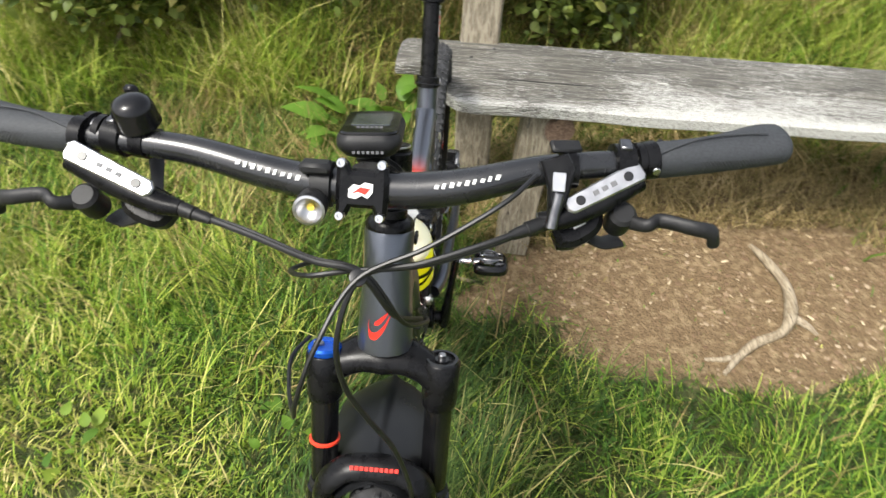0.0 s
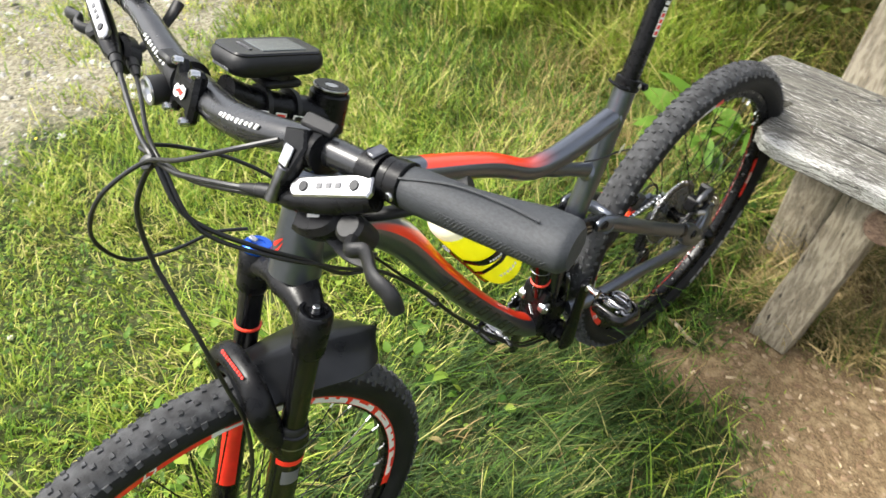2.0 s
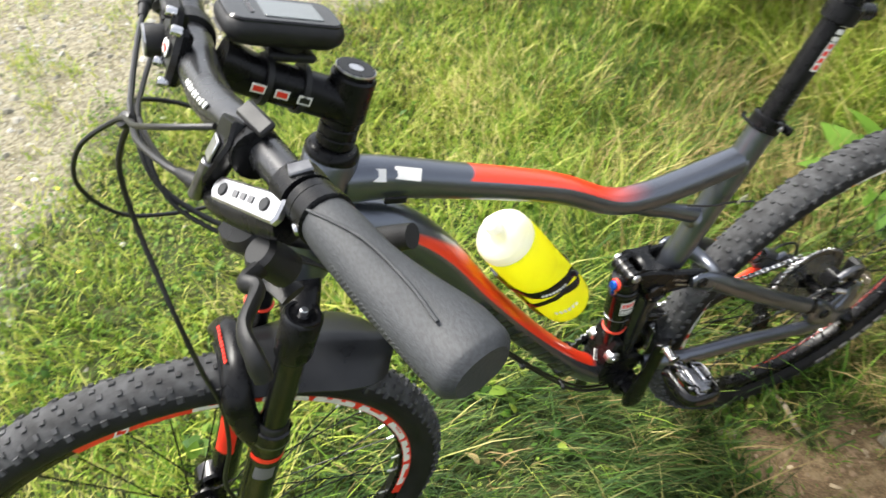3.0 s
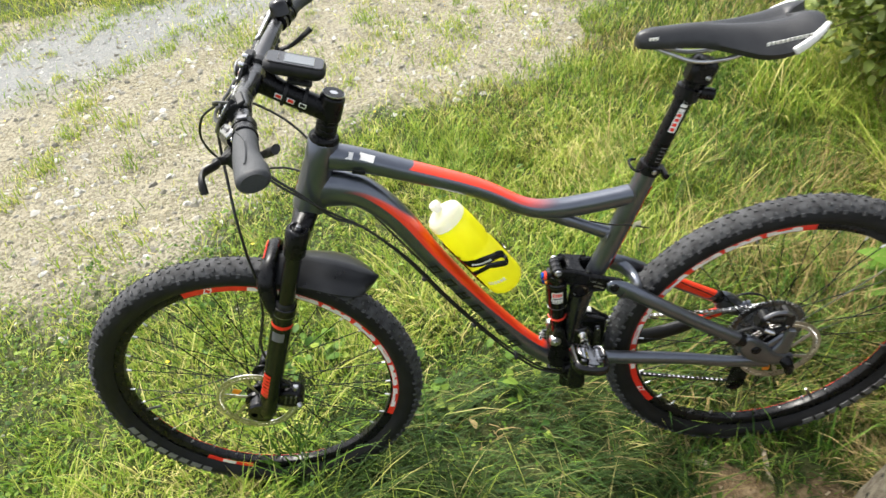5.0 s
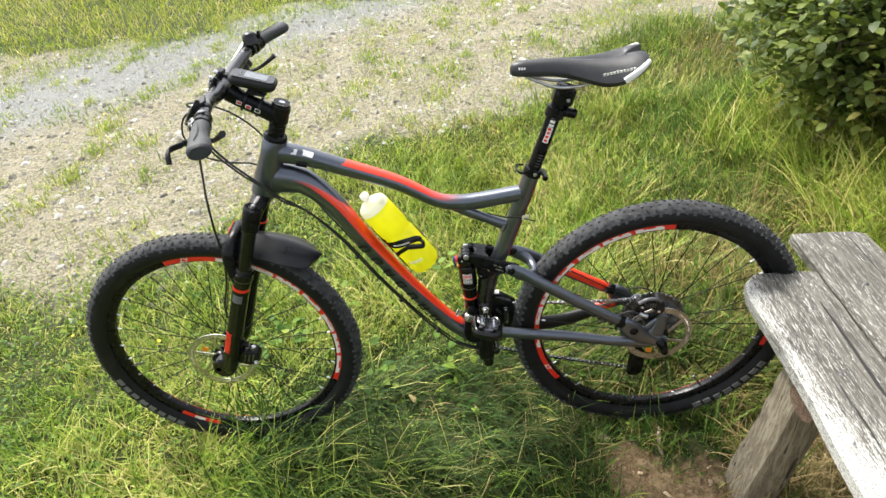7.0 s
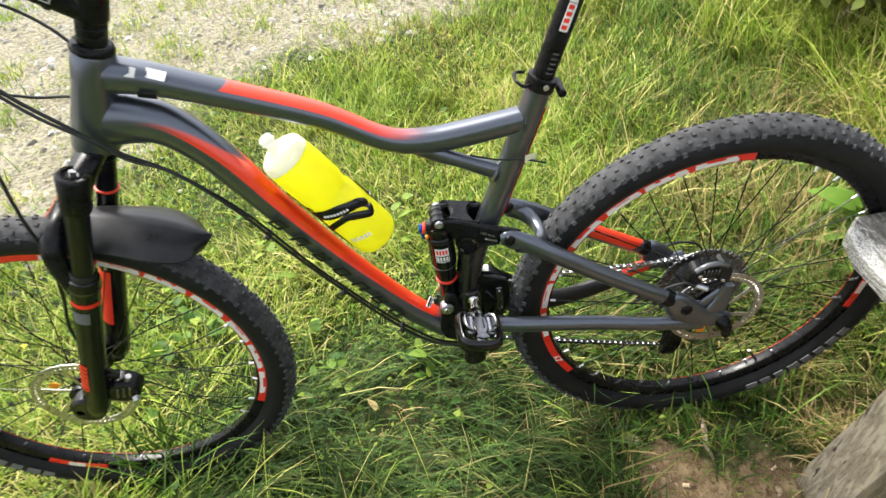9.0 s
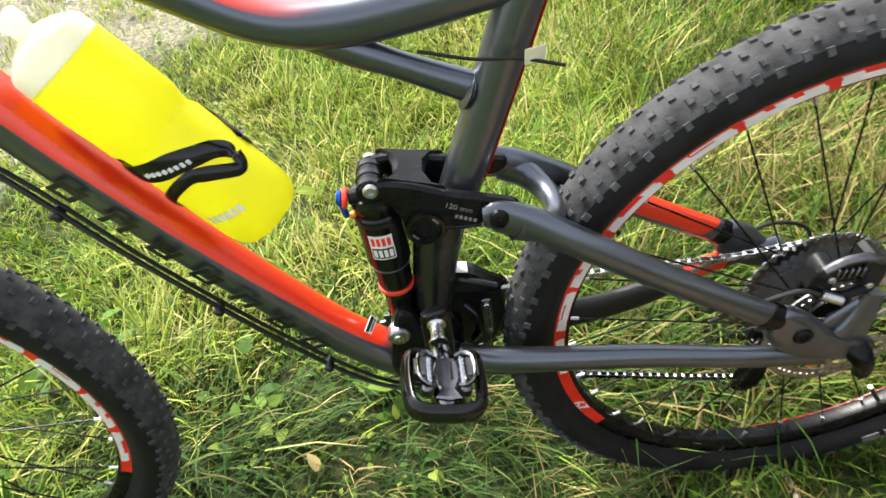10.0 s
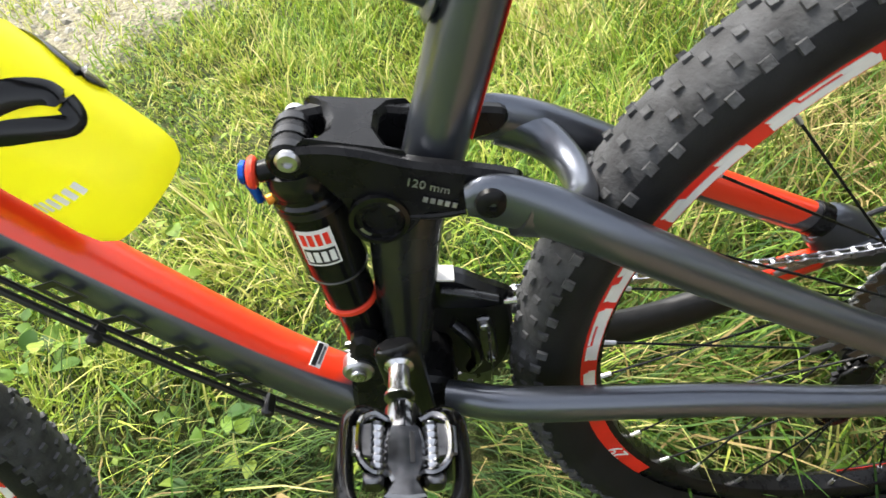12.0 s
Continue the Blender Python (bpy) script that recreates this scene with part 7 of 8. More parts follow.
def build_grass():
    rnd = np.random.RandomState(21)
    # near lawn: lush by the bike, dry and short towards the track, straw among it by the bench
    x, y = scatter(rnd, 270000, -2.3, 1.9, -1.7, 2.4)
    d = track_at(x, y) + 0.35 * wobble(x, y)
    thin = np.clip((d - 0.35) / 1.1, 0, 1)
    keep = rnd.uniform(0, 1, len(x)) > np.clip(gravel_at(x, y) * 0.97 + dirt_at(x, y) * 1.1 + 0.5 * thin, 0, 0.985)
    keep &= track_at(x, y) < 2.2
    keep &= rnd.uniform(0, 1, len(x)) < np.clip((1.9 - x) / 0.5, 0, 1) * np.clip((y + 1.7) / 0.4, 0, 1)
    x, y, thin = x[keep], y[keep], thin[keep]
    x, y = tufted(rnd, x, y, 0.6)
    patch = np.clip(0.75 + 0.7 * wobble(x * 1.3, y * 1.3), 0.3, 1.5)
    near_dirt = np.clip(1 - dirt_at(x, y), 0.3, 1)
    h = rnd.gamma(2.3, 0.040, len(x)) * patch * near_dirt * (1 - 0.55 * thin)
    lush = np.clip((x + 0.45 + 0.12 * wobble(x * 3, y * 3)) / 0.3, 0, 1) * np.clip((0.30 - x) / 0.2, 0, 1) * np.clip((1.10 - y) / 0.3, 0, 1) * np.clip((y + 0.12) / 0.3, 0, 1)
    trod = np.exp(-((x / 0.10) ** 2)) * (y > -0.45) * (y < 1.6)
    short = np.clip(np.maximum(np.clip((x - 0.18) / 0.15, 0, 1) * np.clip((1.0 - y) / 0.2, 0, 1), np.clip((0.15 - y) / 0.3, 0, 1)), 0, 1)
    front = np.clip((0.15 - y) / 0.3, 0, 1)
    behind = np.clip((-0.45 - x) / 0.2, 0, 1) * np.clip((y - 0.2) / 0.3, 0, 1) * np.clip((1.15 - y) / 0.3, 0, 1)
    h = np.clip(h * (1 + 0.15 * lush) * (1 - 0.30 * trod) * (1 - 0.35 * short) * (1 - 0.35 * behind), 0.015, 0.27)
    lean = np.sqrt(rnd.uniform(0.15, 1.0, len(x))) * 0.995
    lean = lean + (np.sqrt(rnd.uniform(0.55, 1.0, len(x))) * 0.995 - lean) * lush
    width = rnd.uniform(0.0015, 0.0046, len(x)) * (1 - 0.25 * lush)
    lie = 5.0 * wobble(x * 2.2 + 1, y * 2.2 + 4) + rnd.normal(0, 1.35, len(x))
    lie = np.where(rnd.uniform(0, 1, len(x)) < 0.8 * lush, radians(62) + 0.5 * wobble(x * 4, y * 4) + rnd.normal(0, 0.45, len(x)), lie)
    pick = rnd.uniform(0, 1, len(x))
    dry = np.clip(0.03 + 0.8 * np.clip((track_at(x, y) + 0.3 * wobble(x, y) + 0.72 - 0.9 * np.clip(y - 0.85, 0, 1.2)) / 1.0, 0, 1) + 0.20 * (wobble(x * 2.3 + 7, y * 2.3) > 0.35), 0, 0.85)
    straw = np.clip(0.62 * np.clip((x + 1.9) / 0.7, 0, 1) * np.clip((y - 0.75 + 0.25 * wobble(x * 2, y * 2)) / 0.6, 0, 1) + 0.20 * (wobble(x * 1.7 + 3, y * 1.7 + 5) > 0.5), 0, 0.6)
    dry, straw = dry * (1 - 0.9 * lush) + 0.06 * front + 0.12 * behind + 0.22 * np.clip((x - 0.40) / 0.2, 0, 1) * np.clip((1.0 - y) / 0.2, 0, 1), straw * (1 - 0.5 * lush) * (1 - 0.4 * behind) + 0.10 * short
    is_dry = pick < dry
    is_straw = ~is_dry & (rnd.uniform(0, 1, len(x)) < straw)
    rest = ~is_dry & ~is_straw
    # darker blades beside and under the bike, with shade put into their colour
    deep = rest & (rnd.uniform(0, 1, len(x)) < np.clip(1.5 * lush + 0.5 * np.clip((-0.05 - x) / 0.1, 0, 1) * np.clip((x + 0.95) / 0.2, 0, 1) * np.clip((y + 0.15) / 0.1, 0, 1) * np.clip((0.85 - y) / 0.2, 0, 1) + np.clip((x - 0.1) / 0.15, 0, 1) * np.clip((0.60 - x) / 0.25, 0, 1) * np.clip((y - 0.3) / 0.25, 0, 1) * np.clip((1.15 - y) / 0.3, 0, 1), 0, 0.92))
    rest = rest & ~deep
    for name, k, m, seed, label in (("shaded_lush_grass", deep, M_LUSH_SHADED, 4, "long dark green grass swept over beside the bike, shade darkened into its colour"), ("lawn_grass", rest, M_GRASS, 5, "lush green lawn grass with yellowing blades"), ("yellow_grass", is_dry, M_MEADOW, 11, "short yellow-green grass thinning out towards the track"), ("straw_grass", is_straw, M_STRAW, 12, "dry straw blades matted in the lawn")):
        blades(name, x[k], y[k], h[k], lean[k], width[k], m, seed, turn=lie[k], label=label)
    # tufts on the gravel and the verge beyond it
    x, y = scatter(rnd, 120000, -6.0, 1.0, -4.5, 4.0)
    d = track_at(x, y) + 0.45 * wobble(x * 0.8, y * 0.8)
    tuft = np.clip(wobble(x * 2.6 + 4, y * 2.6 + 1) * 2.2 - 0.35, 0, 1) * 0.75 + 0.20 * np.clip(2.5 - d, 0, 1) + 0.015 + 0.5 * np.clip((far_at(x, y) - 4.0) / 0.8, 0, 1)
    want = tuft * (far_at(x, y) < 4.9) * (d > 0.8)
    keep = rnd.uniform(0, 1, len(x)) < want
    x, y = x[keep], y[keep]
    x, y = tufted(rnd, x, y, 0.6, 0.2)
    # clumps of their own here and there
    cx, cy = scatter(rnd, 420, -5.6, 0.2, -4.2, 3.4)
    k = (track_at(cx, cy) > 1.0) & (far_at(cx, cy) < 4.8)
    cx, cy = cx[k], cy[k]
    cr = 0.035 + 0.11 * rnd.uniform(0, 1, len(cx)) ** 2
    many = (cr * 1300).astype(int)
    x = np.r_[x, np.repeat(cx, many) + rnd.normal(0, 1, many.sum()) * np.repeat(cr, many)]
    y = np.r_[y, np.repeat(cy, many) + rnd.normal(0, 1, many.sum()) * np.repeat(cr, many) * 0.7]
    blades("track_tufts", x, y, rnd.gamma(4, 0.009, len(x)), rnd.uniform(0.4, 0.98, len(x)), rnd.uniform(0.003, 0.006, len(x)), M_MEADOW, 6, label="sparse yellow-green tufts on the gravel track")
    x, y = scatter(rnd, 110000, -11, -2.0, -7.0, 5.0)
    e = far_at(x, y)
    keep = rnd.uniform(0, 1, len(x)) < np.clip((e - 4.4) / 0.6, 0, 1) * (e < 9)
    x, y = x[keep], y[keep]
    blades("far_meadow", x, y, rnd.gamma(4, 0.016, len(x)), rnd.uniform(0.4, 0.97, len(x)), rnd.uniform(0.004, 0.009, len(x)), M_FIELD, 7, label="yellow-green meadow grass beyond the gravel track")
    # coarse lawn farther out on all sides
    x, y = scatter(rnd, 60000, -3.0, 6.0, -5.0, 2.6)
    out = np.maximum(np.maximum(x - 1.35, -1.25 - y), -5)
    keep = (rnd.uniform(0, 1, len(x)) < np.clip(out / 0.5, 0, 1) * np.clip((6.0 - x) / 2.0, 0, 1)) & (track_at(x, y) < 1.2)
    x, y = x[keep], y[keep]
    blades("outer_lawn", x, y, rnd.gamma(4, 0.018, len(x)), rnd.uniform(0.4, 0.98, len(x)), rnd.uniform(0.006, 0.013, len(x)), M_GRASS, 15, label="coarser lawn round the near patch")
    # verge between lawn and hedge, behind the bike
    x, y = scatter(rnd, 60000, -4.2, -0.8, 0.4, 3.4)
    d = track_at(x, y) + 0.45 * wobble(x * 0.8, y * 0.8)
    keep = (d < 1.35) & (rnd.uniform(0, 1, len(x)) < 0.75)
    x, y = x[keep], y[keep]
    x, y = tufted(rnd, x, y, 0.6, 0.16)
    h, lean, width = rnd.gamma(5, 0.016, len(x)) * np.clip(0.60 + 0.35 * (y - 1.0), 0.55, 1.0), rnd.uniform(0.3, 0.97, len(x)), rnd.uniform(0.0025, 0.0055, len(x))
    k = rnd.uniform(0, 1, len(x)) < np.clip(0.25 + 0.8 * wobble(x * 1.8 + 9, y * 1.8), 0.1, 0.8)
    # more of the darker green towards the hedge, painting in the bushes' shade
    green = ~k & (rnd.uniform(0, 1, len(x)) < np.clip(0.08 + 0.45 * (y - 0.8), 0.05, 0.8))
    pale = ~k & ~green
    blades("verge_grass", x[pale], y[pale], h[pale], lean[pale], width[pale], M_MEADOW, 8, label="longer verge grass between track and hedge")
    blades("verge_shaded", x[green], y[green], h[green], lean[green], width[green], M_GRASS, 28, label="verge grass in a darker green that stands for the hedge's shade")
    blades("verge_straw", x[k], y[k], h[k], lean[k], width[k], M_STRAW, 18, label="brown straw patches in the verge")
    # tall dry grass in front of the hedge and round the bench
    x, y = scatter(rnd, 64000, -2.2, 3.0, 1.75, 3.3)
    edge = np.clip((y - 1.85 - 0.18 * wobble(x * 2, y) - 0.18 * np.clip(-x, 0, 1.0)) / 0.5, 0, 1) * np.where(x > 0, np.clip((2.7 - y) / 0.4, 0.25, 1), 1)
    keep = rnd.uniform(0, 1, len(x)) < edge
    x, y = x[keep], y[keep]
    x, y = tufted(rnd, x, y, 0.7, 0.18)
    tall = np.clip((y - 1.7) / 0.9, 0.35, 1.2)
    blades("tall_grass", x, y, rnd.gamma(6, 0.045, len(x)) * tall, np.sqrt(rnd.uniform(0.10, 0.99, len(x))), rnd.uniform(0.0025, 0.0055, len(x)), M_STRAW, 9, label="tall straw-coloured grass before the hedge")
    x, y = scatter(rnd, 30000, 0.1, 2.4, 1.38, 1.95)
    keep = rnd.uniform(0, 1, len(x)) > dirt_at(x, y) * np.where(y > 1.5, 0.5, 1.2)
    x, y = x[keep], y[keep]
    blades("bench_grass", x, y, rnd.gamma(5, 0.016, len(x)), rnd.uniform(0.75, 0.995, len(x)), rnd.uniform(0.0018, 0.0040, len(x)), M_LITTER, 10, label="matted dry grass under the bench")
    # longer green grass at the hedge's foot
    x, y = scatter(rnd, 50000, -1.9, 3.2, 1.85, 3.3)
    keep = rnd.uniform(0, 1, len(x)) < np.clip((y - 1.95 - 0.2 * wobble(x * 2, y * 2)) / 0.3, 0, 1) * np.clip(np.maximum((-0.35 - x) / 0.3, (x - 0.75) / 0.4), 0.08, 1) * np.where((x < 0.3) & (y > 2.6), 0, 1)
    x, y = x[keep], y[keep]
    x, y = tufted(rnd, x, y, 0.7, 0.15)
    blades("hedge_grass", x, y, rnd.gamma(7, 0.036, len(x)), np.sqrt(rnd.uniform(0.15, 0.98, len(x))), rnd.uniform(0.003, 0.0055, len(x)), M_MEADOW, 14, label="long green grass at the foot of the hedge")


build_grass()


def leaf_shape(length, width, fold=0.25, droop=0.3, steps=4):
    """A pointed leaf, folded along its rib, that droops: points and faces."""
    v, f = [], []
    for i in range(steps + 1):
        u = i / steps
        w = width / 2 * math.sin(math.pi * min(0.98, 0.06 + 0.94 * u) ** 0.8) if i < steps else 0.0
        z = droop * length * (0.4 * u - u * u)
        v += [(-w, u * length, z + fold * w), (0, u * length, z), (w, u * length, z + fold * w)]
    for i in range(steps):
        a = 3 * i
        f += [(a, a + 1, a + 4, a + 3), (a + 1, a + 2, a + 5, a + 4)]
    return np.array(v), np.array(f)


def leaves(shape, places, turns, sizes):
    """Many copies of a leaf in one mesh."""
    v, f = shape
    out = np.einsum("nij,kj->nki", turns, v) * sizes[:, None, None] + places[:, None]
    n, k = len(places), len(v)
    faces = (f[None] + (np.arange(n) * k)[:, None, None]).reshape(-1, 4)
    return out.reshape(-1, 3), faces


def turns_of(rnd, n, tilt_lo, tilt_hi, spin=None):
    spin = rnd.uniform(0, 2 * np.pi, n) if spin is None else spin
    tilt, roll = np.radians(rnd.uniform(tilt_lo, tilt_hi, n)), rnd.normal(0, 0.35, n)
    c, s = np.cos(spin), np.sin(spin)
    rz = np.zeros((n, 3, 3))
    rz[:, 0, 0], rz[:, 0, 1], rz[:, 1, 0], rz[:, 1, 1], rz[:, 2, 2] = c, -s, s, c, 1
    c, s = np.cos(tilt), np.sin(tilt)
    rx = np.zeros((n, 3, 3))
    rx[:, 0, 0], rx[:, 1, 1], rx[:, 1, 2], rx[:, 2, 1], rx[:, 2, 2] = 1, c, -s, s, c
    c, s = np.cos(roll), np.sin(roll)
    ry = np.zeros((n, 3, 3))
    ry[:, 0, 0], ry[:, 0, 2], ry[:, 1, 1], ry[:, 2, 0], ry[:, 2, 2] = c, s, 1, -s, c
    return rz @ rx @ ry


def quick_mesh(name, v, f, material):
    me = bpy.data.meshes.new(name)
    me.from_pydata(np.asarray(v).tolist(), [], np.asarray(f).tolist())
    me.shade_smooth()
    me.materials.append(material)
    return me


def build_herbs():
    """Low broad leaves among the lawn, in small rosettes."""
    rnd = np.random.RandomState(33)
    x, y = scatter(rnd, 900, -1.7, 1.0, -1.2, 1.9)
    keep = (rnd.uniform(0, 1, len(x)) < 0.06 + 0.3 * (wobble(x * 1.9 + 2, y * 1.9) > 0.1)) & (dirt_at(x, y) < 0.2) & (np.hypot(x - 0.3, y - 0.75) > 0.22) & (gravel_at(x, y) < 0.4)
    x, y = x[keep], y[keep]
    px, py, spin, size = [], [], [], []
    for a, b in zip(x, y):
        k = rnd.randint(2, 6)
        px += list(a + rnd.normal(0, 0.012, k))
        py += list(b + rnd.normal(0, 0.012, k))
        spin += list(rnd.uniform(0, 2 * np.pi, k))
        size += list(rnd.uniform(0.016, 0.030) * rnd.uniform(0.8, 1.2, k))
    px, py = np.array(px), np.array(py)
    n = len(px)
    z = ground_at(px, py) + rnd.uniform(0.015, 0.055, n)
    v, f = leaves(leaf_shape(1.0, 0.62, 0.2, 0.35), np.c_[px, py, z], turns_of(rnd, n, 5, 55, np.array(spin)), np.array(size))
    tagged(new("lawn_herbs", quick_mesh("lawn_herbs", v, f, M_CLOVER)), "broad green weed leaves among the lawn", "herbs", kind="stuff")
    # larger weed leaves in loose patches behind and before the bike
    cx, cy = np.array([-0.30, -0.42, -0.36, -0.52, -0.22, -0.62, -0.28, -0.75]), np.array([-0.10, 0.02, 0.10, -0.02, 0.36, 0.22, 0.62, 0.55])
    x, y = np.repeat(cx, 9) + rnd.normal(0, 0.06, 72), np.repeat(cy, 9) + rnd.normal(0, 0.06, 72)
    v, f = leaves(leaf_shape(1.0, 0.72, 0.15, 0.3, 5), np.c_[x, y, ground_at(x, y) + rnd.uniform(0.03, 0.065, 72)], turns_of(rnd, 72, 0, 35), rnd.uniform(0.028, 0.052, 72))
    tagged(new("broad_weeds", quick_mesh("broad_weeds", v, f, M_CLOVER)), "broad rounded weed leaves low in the grass", "weeds", kind="stuff")
    # clover and other small leaves through the sward
    x, y = scatter(rnd, 34000, -2.0, 1.2, -1.6, 2.1)
    keep = (rnd.uniform(0, 1, len(x)) < np.clip(0.30 + 0.7 * wobble(x * 1.5 + 5, y * 1.5 + 2) + 0.45 * np.clip((0.2 - y) / 0.4, 0, 1) - 0.25 * (np.abs(x) < 0.25) * (y > 0.2), 0.05, 0.9)) & (dirt_at(x, y) < 0.15) & (gravel_at(x, y) < 0.6)
    x, y = x[keep], y[keep]
    n = len(x)
    z = ground_at(x, y) + rnd.uniform(0.004, 0.050, n) * np.clip(0.8 + 0.6 * wobble(x * 1.3, y * 1.3), 0.4, 1.4)
    v, f = leaves(leaf_shape(1.0, 0.8, 0.2, 0.25, 2), np.c_[x, y, z], turns_of(rnd, n, -20, 45), rnd.uniform(0.008, 0.019, n))
    tagged(new("clover", quick_mesh("clover", v, f, M_CLOVER)), "small clover leaves through the lawn", "clover", kind="stuff")
    # flowers of the meadow
    x, y = scatter(rnd, 420, -6.5, 0.2, -3.5, 3.0)
    d = track_at(x, y)
    keep = (d > 0.5) & (rnd.uniform(0, 1, len(x)) < 0.35)
    x, y = x[keep], y[keep]
    n = len(x)
    z = ground_at(x, y) + rnd.uniform(0.03, 0.09, n)
    v, f = leaves((np.array([(-1, -1, 0), (1, -1, 0.3), (1, 1, 0), (-1, 1, 0.3), (0, 0, 0.5)]), np.array([(0, 1, 4, 4), (1, 2, 4, 4), (2, 3, 4, 4), (3, 0, 4, 4)])), np.c_[x, y, z], turns_of(rnd, n, 0, 25), rnd.uniform(0.0035, 0.0065, n))
    f = [tuple(dict.fromkeys(q)) for q in f.tolist()]
    me = bpy.data.meshes.new("meadow_flowers")
    me.from_pydata(v.tolist(), [], f)
    me.materials.append(M_FLOWER)
    tagged(new("meadow_flowers", me), "tiny yellow flowers in the grass", "flowers", kind="stuff")


build_herbs()


def build_dock(at, seed, n=16, length=0.17):
    """A dock plant: large pointed leaves on short stalks round one root."""
    rnd = np.random.RandomState(seed)
    x, y = at
    z = float(ground_at(x, y))
    plant = thing("dock_plant", (x, y, z), "dock plant with large fresh green leaves", "plant", "dock plants")
    base = leaf_shape(1.0, 0.5, 0.18, 0.45, 7)
    for k in range(n):
        spin, tilt, s = rnd.uniform(0, 2 * math.pi), radians(rnd.uniform(25, 70)), length * rnd.uniform(0.6, 1.1)
        t = Euler((tilt, 0, spin)).to_matrix()
        foot = Vector((x, y, z)) + Vector((rnd.normal(0, 0.02), rnd.normal(0, 0.02), 0.0))
        top = foot + (t @ Vector((0, 1, 0))) * rnd.uniform(0.04, 0.12) + Vector((0, 0, rnd.uniform(0.02, 0.08)))
        t2 = Euler((tilt - radians(rnd.uniform(10, 40)), rnd.uniform(-0.3, 0.3), spin)).to_matrix()
        v = [top + t2 @ Vector(p) * s for p in base[0]]
        leaf = part("leaf", quick_mesh("leaf", v, base[1], M_HERB), None, plant)
        part("stalk", tube([foot, foot.lerp(top, 0.6) + Vector((0, 0, 0.01)), top], 0.0022, 6, 3), M_HERB, leaf)


build_dock((-0.36, 1.86), 3)
build_dock((-0.20, 1.98), 4, 11, 0.14)


def build_bush(at, size, seed, n_leaves, label):
    """Stems that fork from the ground and a loose crown of leaves with gaps."""
    rnd = np.random.RandomState(seed)
    x, y = at
    z = float(ground_at(x, y))
    bush = thing("bush", (x, y, z), label, "bush", "hedge bushes")
    ends = []
    g = Geo()
    for k in range(11):
        a = rnd.uniform(0, 2 * math.pi)
        tip = Vector((x + size[0] * 0.8 * math.cos(a) * rnd.uniform(0.3, 1), y + size[1] * 0.8 * math.sin(a) * rnd.uniform(0.3, 1), z + size[2] * rnd.uniform(0.55, 1.0)))
        foot = Vector((x + rnd.normal(0, 0.08), y + rnd.normal(0, 0.08), z - 0.03))
        mid = foot.lerp(tip, 0.5) + Vector((rnd.normal(0, 0.06), rnd.normal(0, 0.06), 0.08))
        tube([foot, mid, tip], [0.012, 0.008, 0.003], 7, 5, geo=g)
        for j in range(9):
            o = mid.lerp(tip, rnd.uniform(-0.6, 1.0))
            e = o + Vector((rnd.normal(0, 0.16), rnd.normal(0, 0.16), rnd.uniform(-0.12, 0.16)))
            tube([o, o.lerp(e, 0.5) + Vector((0, 0, 0.02)), e], [0.004, 0.003, 0.0015], 5, 3, geo=g)
            ends.append((o, e))
    part("branch", g, M_STEM, bush)
    ends = [(np.array(a), np.array(b)) for a, b in ends]
    pick = rnd.randint(0, len(ends), n_leaves)
    f = rnd.uniform(0, 1.15, n_leaves)[:, None]
    p = np.array([ends[i][0] for i in pick]) * (1 - f) + np.array([ends[i][1] for i in pick]) * f
    p += rnd.normal(0, 0.06, p.shape)
    p[:, 2] = np.maximum(p[:, 2], z + 0.02)
    v, fc = leaves(leaf_shape(1.0, 0.72, 0.15, 0.25, 3), p, turns_of(rnd, n_leaves, -50, 40), rnd.uniform(0.026, 0.062, n_leaves))
    part("crown", quick_mesh("crown", v, fc, M_BUSH), None, bush)


build_bush((-1.55, 2.48), (0.74, 0.58, 1.15), 51, 9600, "dense green bush at the end of the hedge")
build_bush((-0.70, 2.75), (0.75, 0.5, 1.1), 52, 5000, "dense green bush in the hedge")
build_bush((0.45, 2.62), (0.70, 0.42, 0.80), 53, 5200, "dark green bush behind the bench")
build_bush((-2.35, 3.15), (0.7, 0.6, 1.3), 55, 4200, "green bush at the track's side")


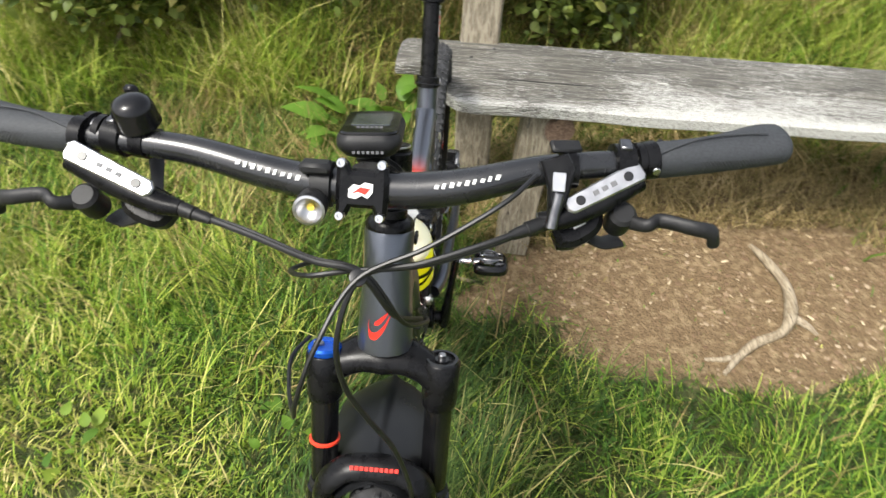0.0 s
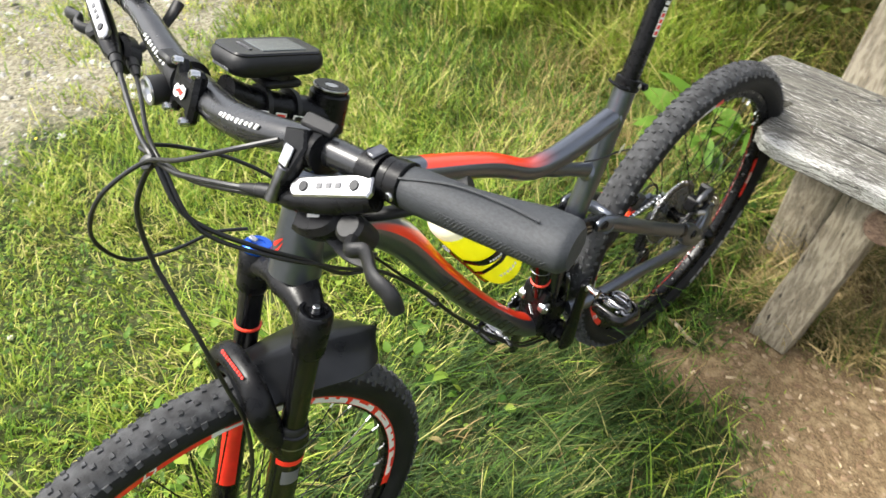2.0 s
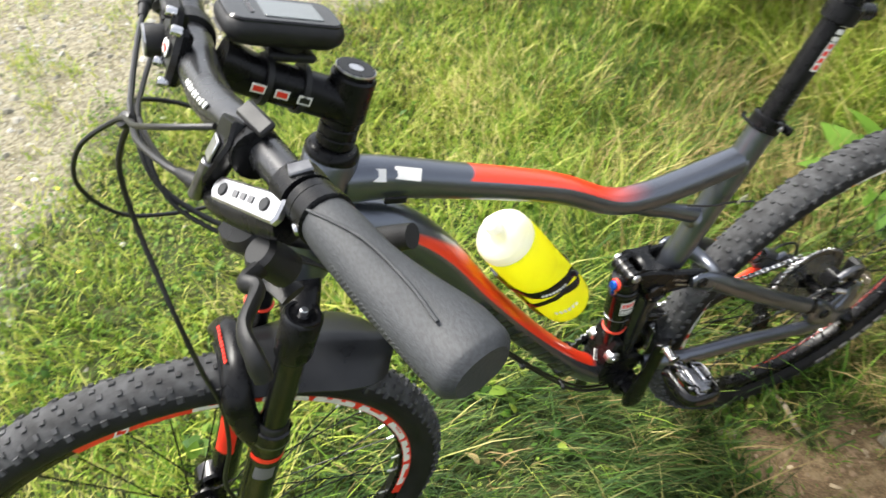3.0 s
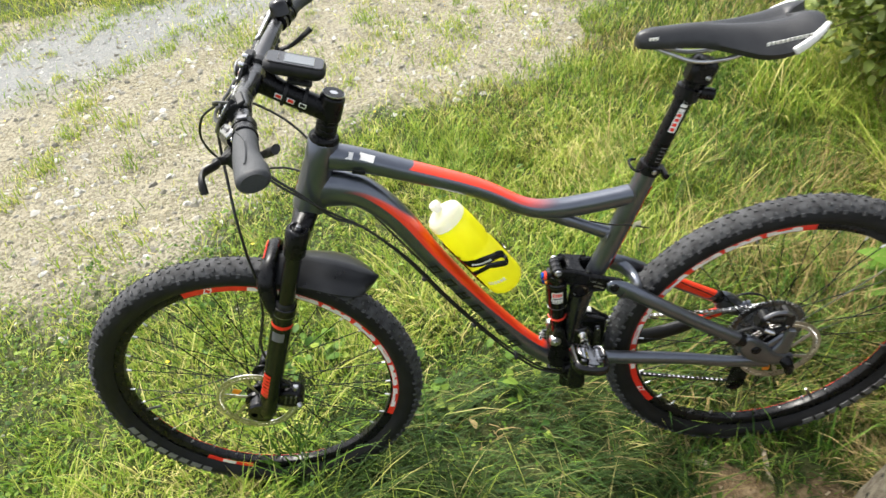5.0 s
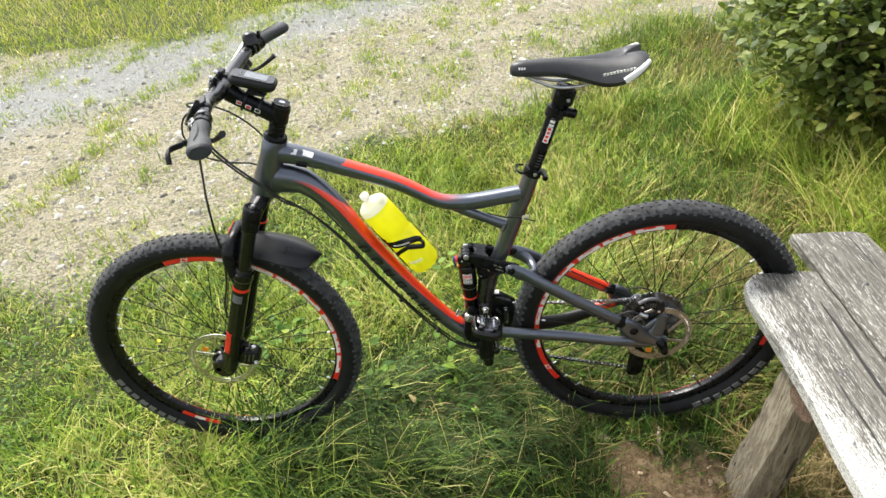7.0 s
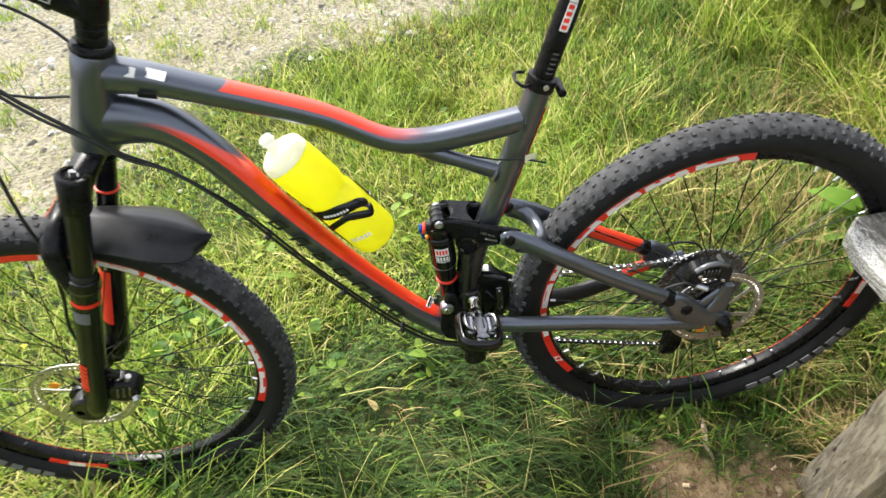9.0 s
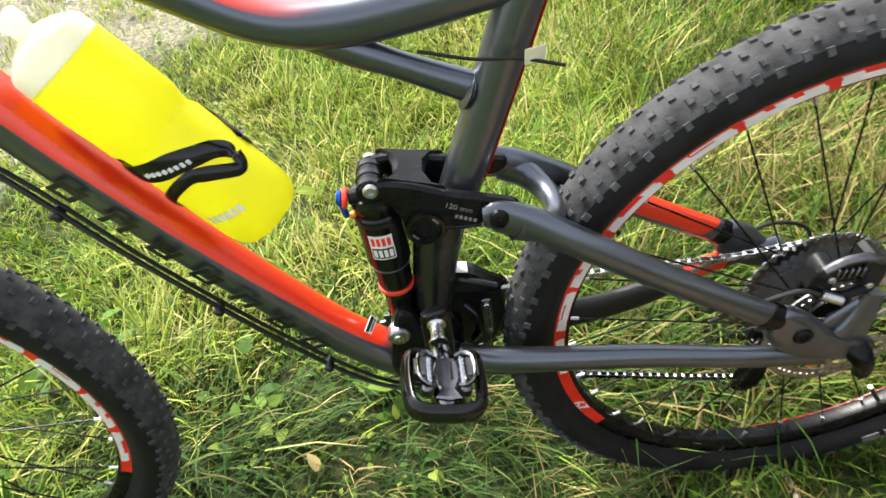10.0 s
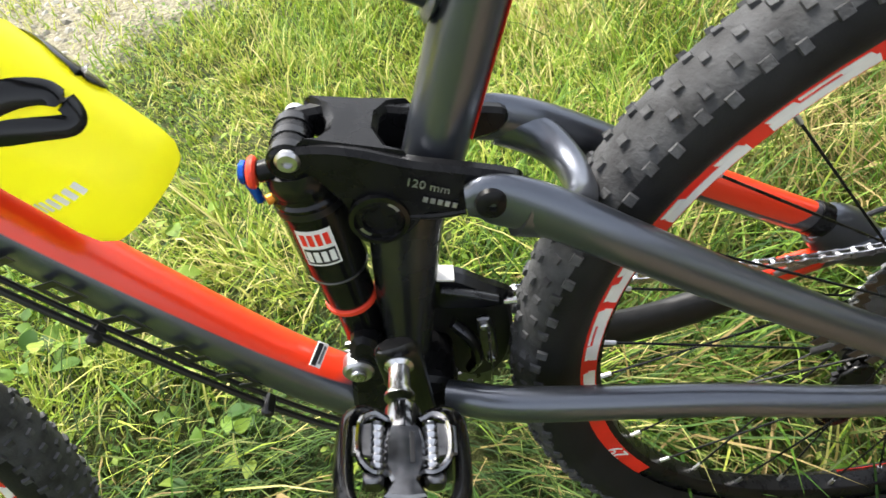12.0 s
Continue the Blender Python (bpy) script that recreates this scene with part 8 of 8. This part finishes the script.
def pebbles(name, n, area, want, lo, hi, colours, seed, label, flat=0.6):
    """Small stones as one mesh: squashed, uneven eight-sided lumps."""
    rnd = np.random.RandomState(seed)
    x, y = scatter(rnd, n, *area)
    keep = rnd.uniform(0, 1, n) < want(x, y)
    x, y = x[keep], y[keep]
    n = len(x)
    base = np.array([(1, 0, 0), (0.7, 0.7, 0.1), (0, 1, 0), (-0.7, 0.75, 0.1), (-1, 0, 0), (-0.7, -0.7, 0.1), (0, -1, 0), (0.7, -0.7, 0.1), (0.35, 0.3, 0.8), (-0.4, 0.3, 0.9), (-0.3, -0.4, 0.8), (0.4, -0.3, 0.75)], float)
    f = [(0, 1, 8), (1, 2, 8), (2, 9, 8), (2, 3, 9), (3, 4, 9), (4, 10, 9), (4, 5, 10), (5, 6, 10), (6, 11, 10), (6, 7, 11), (7, 0, 11), (0, 8, 11), (8, 9, 10), (8, 10, 11)]
    s = lo * (hi / lo) ** (rnd.uniform(0, 1, n) ** 2.2)
    v = base[None] * (1 + rnd.normal(0, 0.16, (n, 12, 1))) * np.stack([s, s * rnd.uniform(0.5, 1, n), s * flat], -1)[:, None]
    a = rnd.uniform(0, 2 * np.pi, n)
    c, sn = np.cos(a)[:, None], np.sin(a)[:, None]
    vx, vy = v[..., 0] * c - v[..., 1] * sn, v[..., 0] * sn + v[..., 1] * c
    v = np.stack([vx + x[:, None], vy + y[:, None], v[..., 2] + ground_at(x, y)[:, None] - 0.001], -1).reshape(-1, 3)
    faces = (np.array(f)[None] + (np.arange(n) * 12)[:, None, None]).reshape(-1, 3)
    m = leaf_material(name + "_stone", colours, 0.85, 0.0)
    me = bpy.data.meshes.new(name)
    me.from_pydata(v.tolist(), [], faces.tolist())
    me.materials.append(m)
    tagged(new(name, me), label, "stones", kind="stuff")


STONE = [(0.0, (0.14, 0.13, 0.105)), (1.0, (0.52, 0.51, 0.47)), (0.5, (0.29, 0.275, 0.23))]
pebbles("track_gravel", 30000, (-6, 0.6, -4.0, 3.6), lambda x, y: np.clip(gravel_at(x, y) * 0.9 + 0.05 * (track_at(x, y) > 0.7), 0, 1), 0.004, 0.026, STONE, 61, "pale loose gravel on the track")
pebbles("soil_crumbs", 5200, (-0.1, 1.9, 0.7, 1.7), lambda x, y: dirt_at(x, y), 0.002, 0.012, [(0.0, (0.13, 0.08, 0.045)), (1.0, (0.36, 0.28, 0.19)), (0.6, (0.22, 0.15, 0.09))], 62, "soil crumbs and small stones on bare earth")


def build_chips():
    """Thin pale wood chips strewn over the bare soil."""
    rnd = np.random.RandomState(71)
    x, y = scatter(rnd, 1000, -0.1, 1.7, 0.75, 1.65)
    keep = rnd.uniform(0, 1, len(x)) < dirt_at(x, y) * 0.8
    x, y = x[keep], y[keep]
    n = len(x)
    base = np.array([(-1, -0.3, 0), (0.9, -0.35, 0), (1, 0.28, 0), (-0.85, 0.33, 0), (-1, -0.3, 0.16), (0.9, -0.35, 0.16), (1, 0.28, 0.2), (-0.85, 0.33, 0.16)])
    f = np.array([(4, 5, 6, 7), (0, 1, 5, 4), (1, 2, 6, 5), (2, 3, 7, 6), (3, 0, 4, 7)])
    v, fc = leaves((base, f), np.c_[x, y, ground_at(x, y) + 0.001], turns_of(rnd, n, -14, 14), 0.003 + 0.010 * rnd.uniform(0, 1, n) ** 3)
    me = quick_mesh("wood_chips", v, fc, leaf_material("wood_chip", [(0.0, (0.22, 0.155, 0.09)), (1.0, (0.58, 0.48, 0.32)), (0.5, (0.36, 0.27, 0.16))], 0.8, 0.0))
    tagged(new("wood_chips", me), "pale wood chips strewn on bare soil", "wood chips", kind="stuff")


build_chips()


def on_ground(x, y, up=0.006):
    return (x, y, float(ground_at(x, y)) + up)


root = thing("root", on_ground(1.05, 1.15, 0), "pale forked bare root lying on the dirt", "root")
part("root_limb", tube([on_ground(1.055, 1.42, 0.0), on_ground(1.075, 1.34, 0.010), on_ground(1.10, 1.22, 0.012), on_ground(1.075, 1.10, 0.014), on_ground(1.03, 1.03, 0.010), on_ground(0.95, 0.99, 0.008), on_ground(0.89, 0.94, 0.009), on_ground(0.83, 0.875, 0.004)], [0.008, 0.014, 0.015, 0.019, 0.013, 0.014, 0.011, 0.006], 10, 5), M_ROOT, root)
part("root_limb", tube([on_ground(0.90, 0.945, 0.006), on_ground(0.84, 0.925, 0.006), on_ground(0.79, 0.925, 0.003)], [0.010, 0.008, 0.005], 8, 4), M_ROOT, root)
part("root_limb", tube([on_ground(1.07, 1.10, 0.008), on_ground(1.11, 1.06, 0.006), on_ground(1.13, 1.03, 0.0)], [0.013, 0.010, 0.005], 8, 4), M_ROOT, root)
stick = part("stick", tube([on_ground(0.020, 1.188, 0.012), on_ground(0.065, 1.192, 0.016), on_ground(0.11, 1.183, 0.010), on_ground(0.145, 1.186, 0.006)], [0.003, 0.0055, 0.006, 0.003], 8, 4), M_ROOT)
tagged(stick, "short pale stick beside the rear wheel", "stick")
for x, y, s, t in ((0.075, 1.03, 0.020, 60),):
    chunk = part("bark_chunk", box(on_ground(x, y, 0.008), (s * 2, s, 0.014), 0.005, (4, 6, t)), M_ROOT)
    tagged(chunk, "broken piece of bark on the dirt", "bark")
base = leaf_shape(1.0, 0.55, 0.4, 0.5, 5)
curl = Euler((0.35, 0.5, 2.1)).to_matrix()
dead = quick_mesh("dry_leaf", [curl @ Vector(p) * 0.038 + Vector(on_ground(-0.06, 0.478, 0.045)) for p in base[0]], base[1], M_LITTER)
tagged(new("dry_leaf", dead), "pale crumpled dry leaf caught in the grass", "leaf")
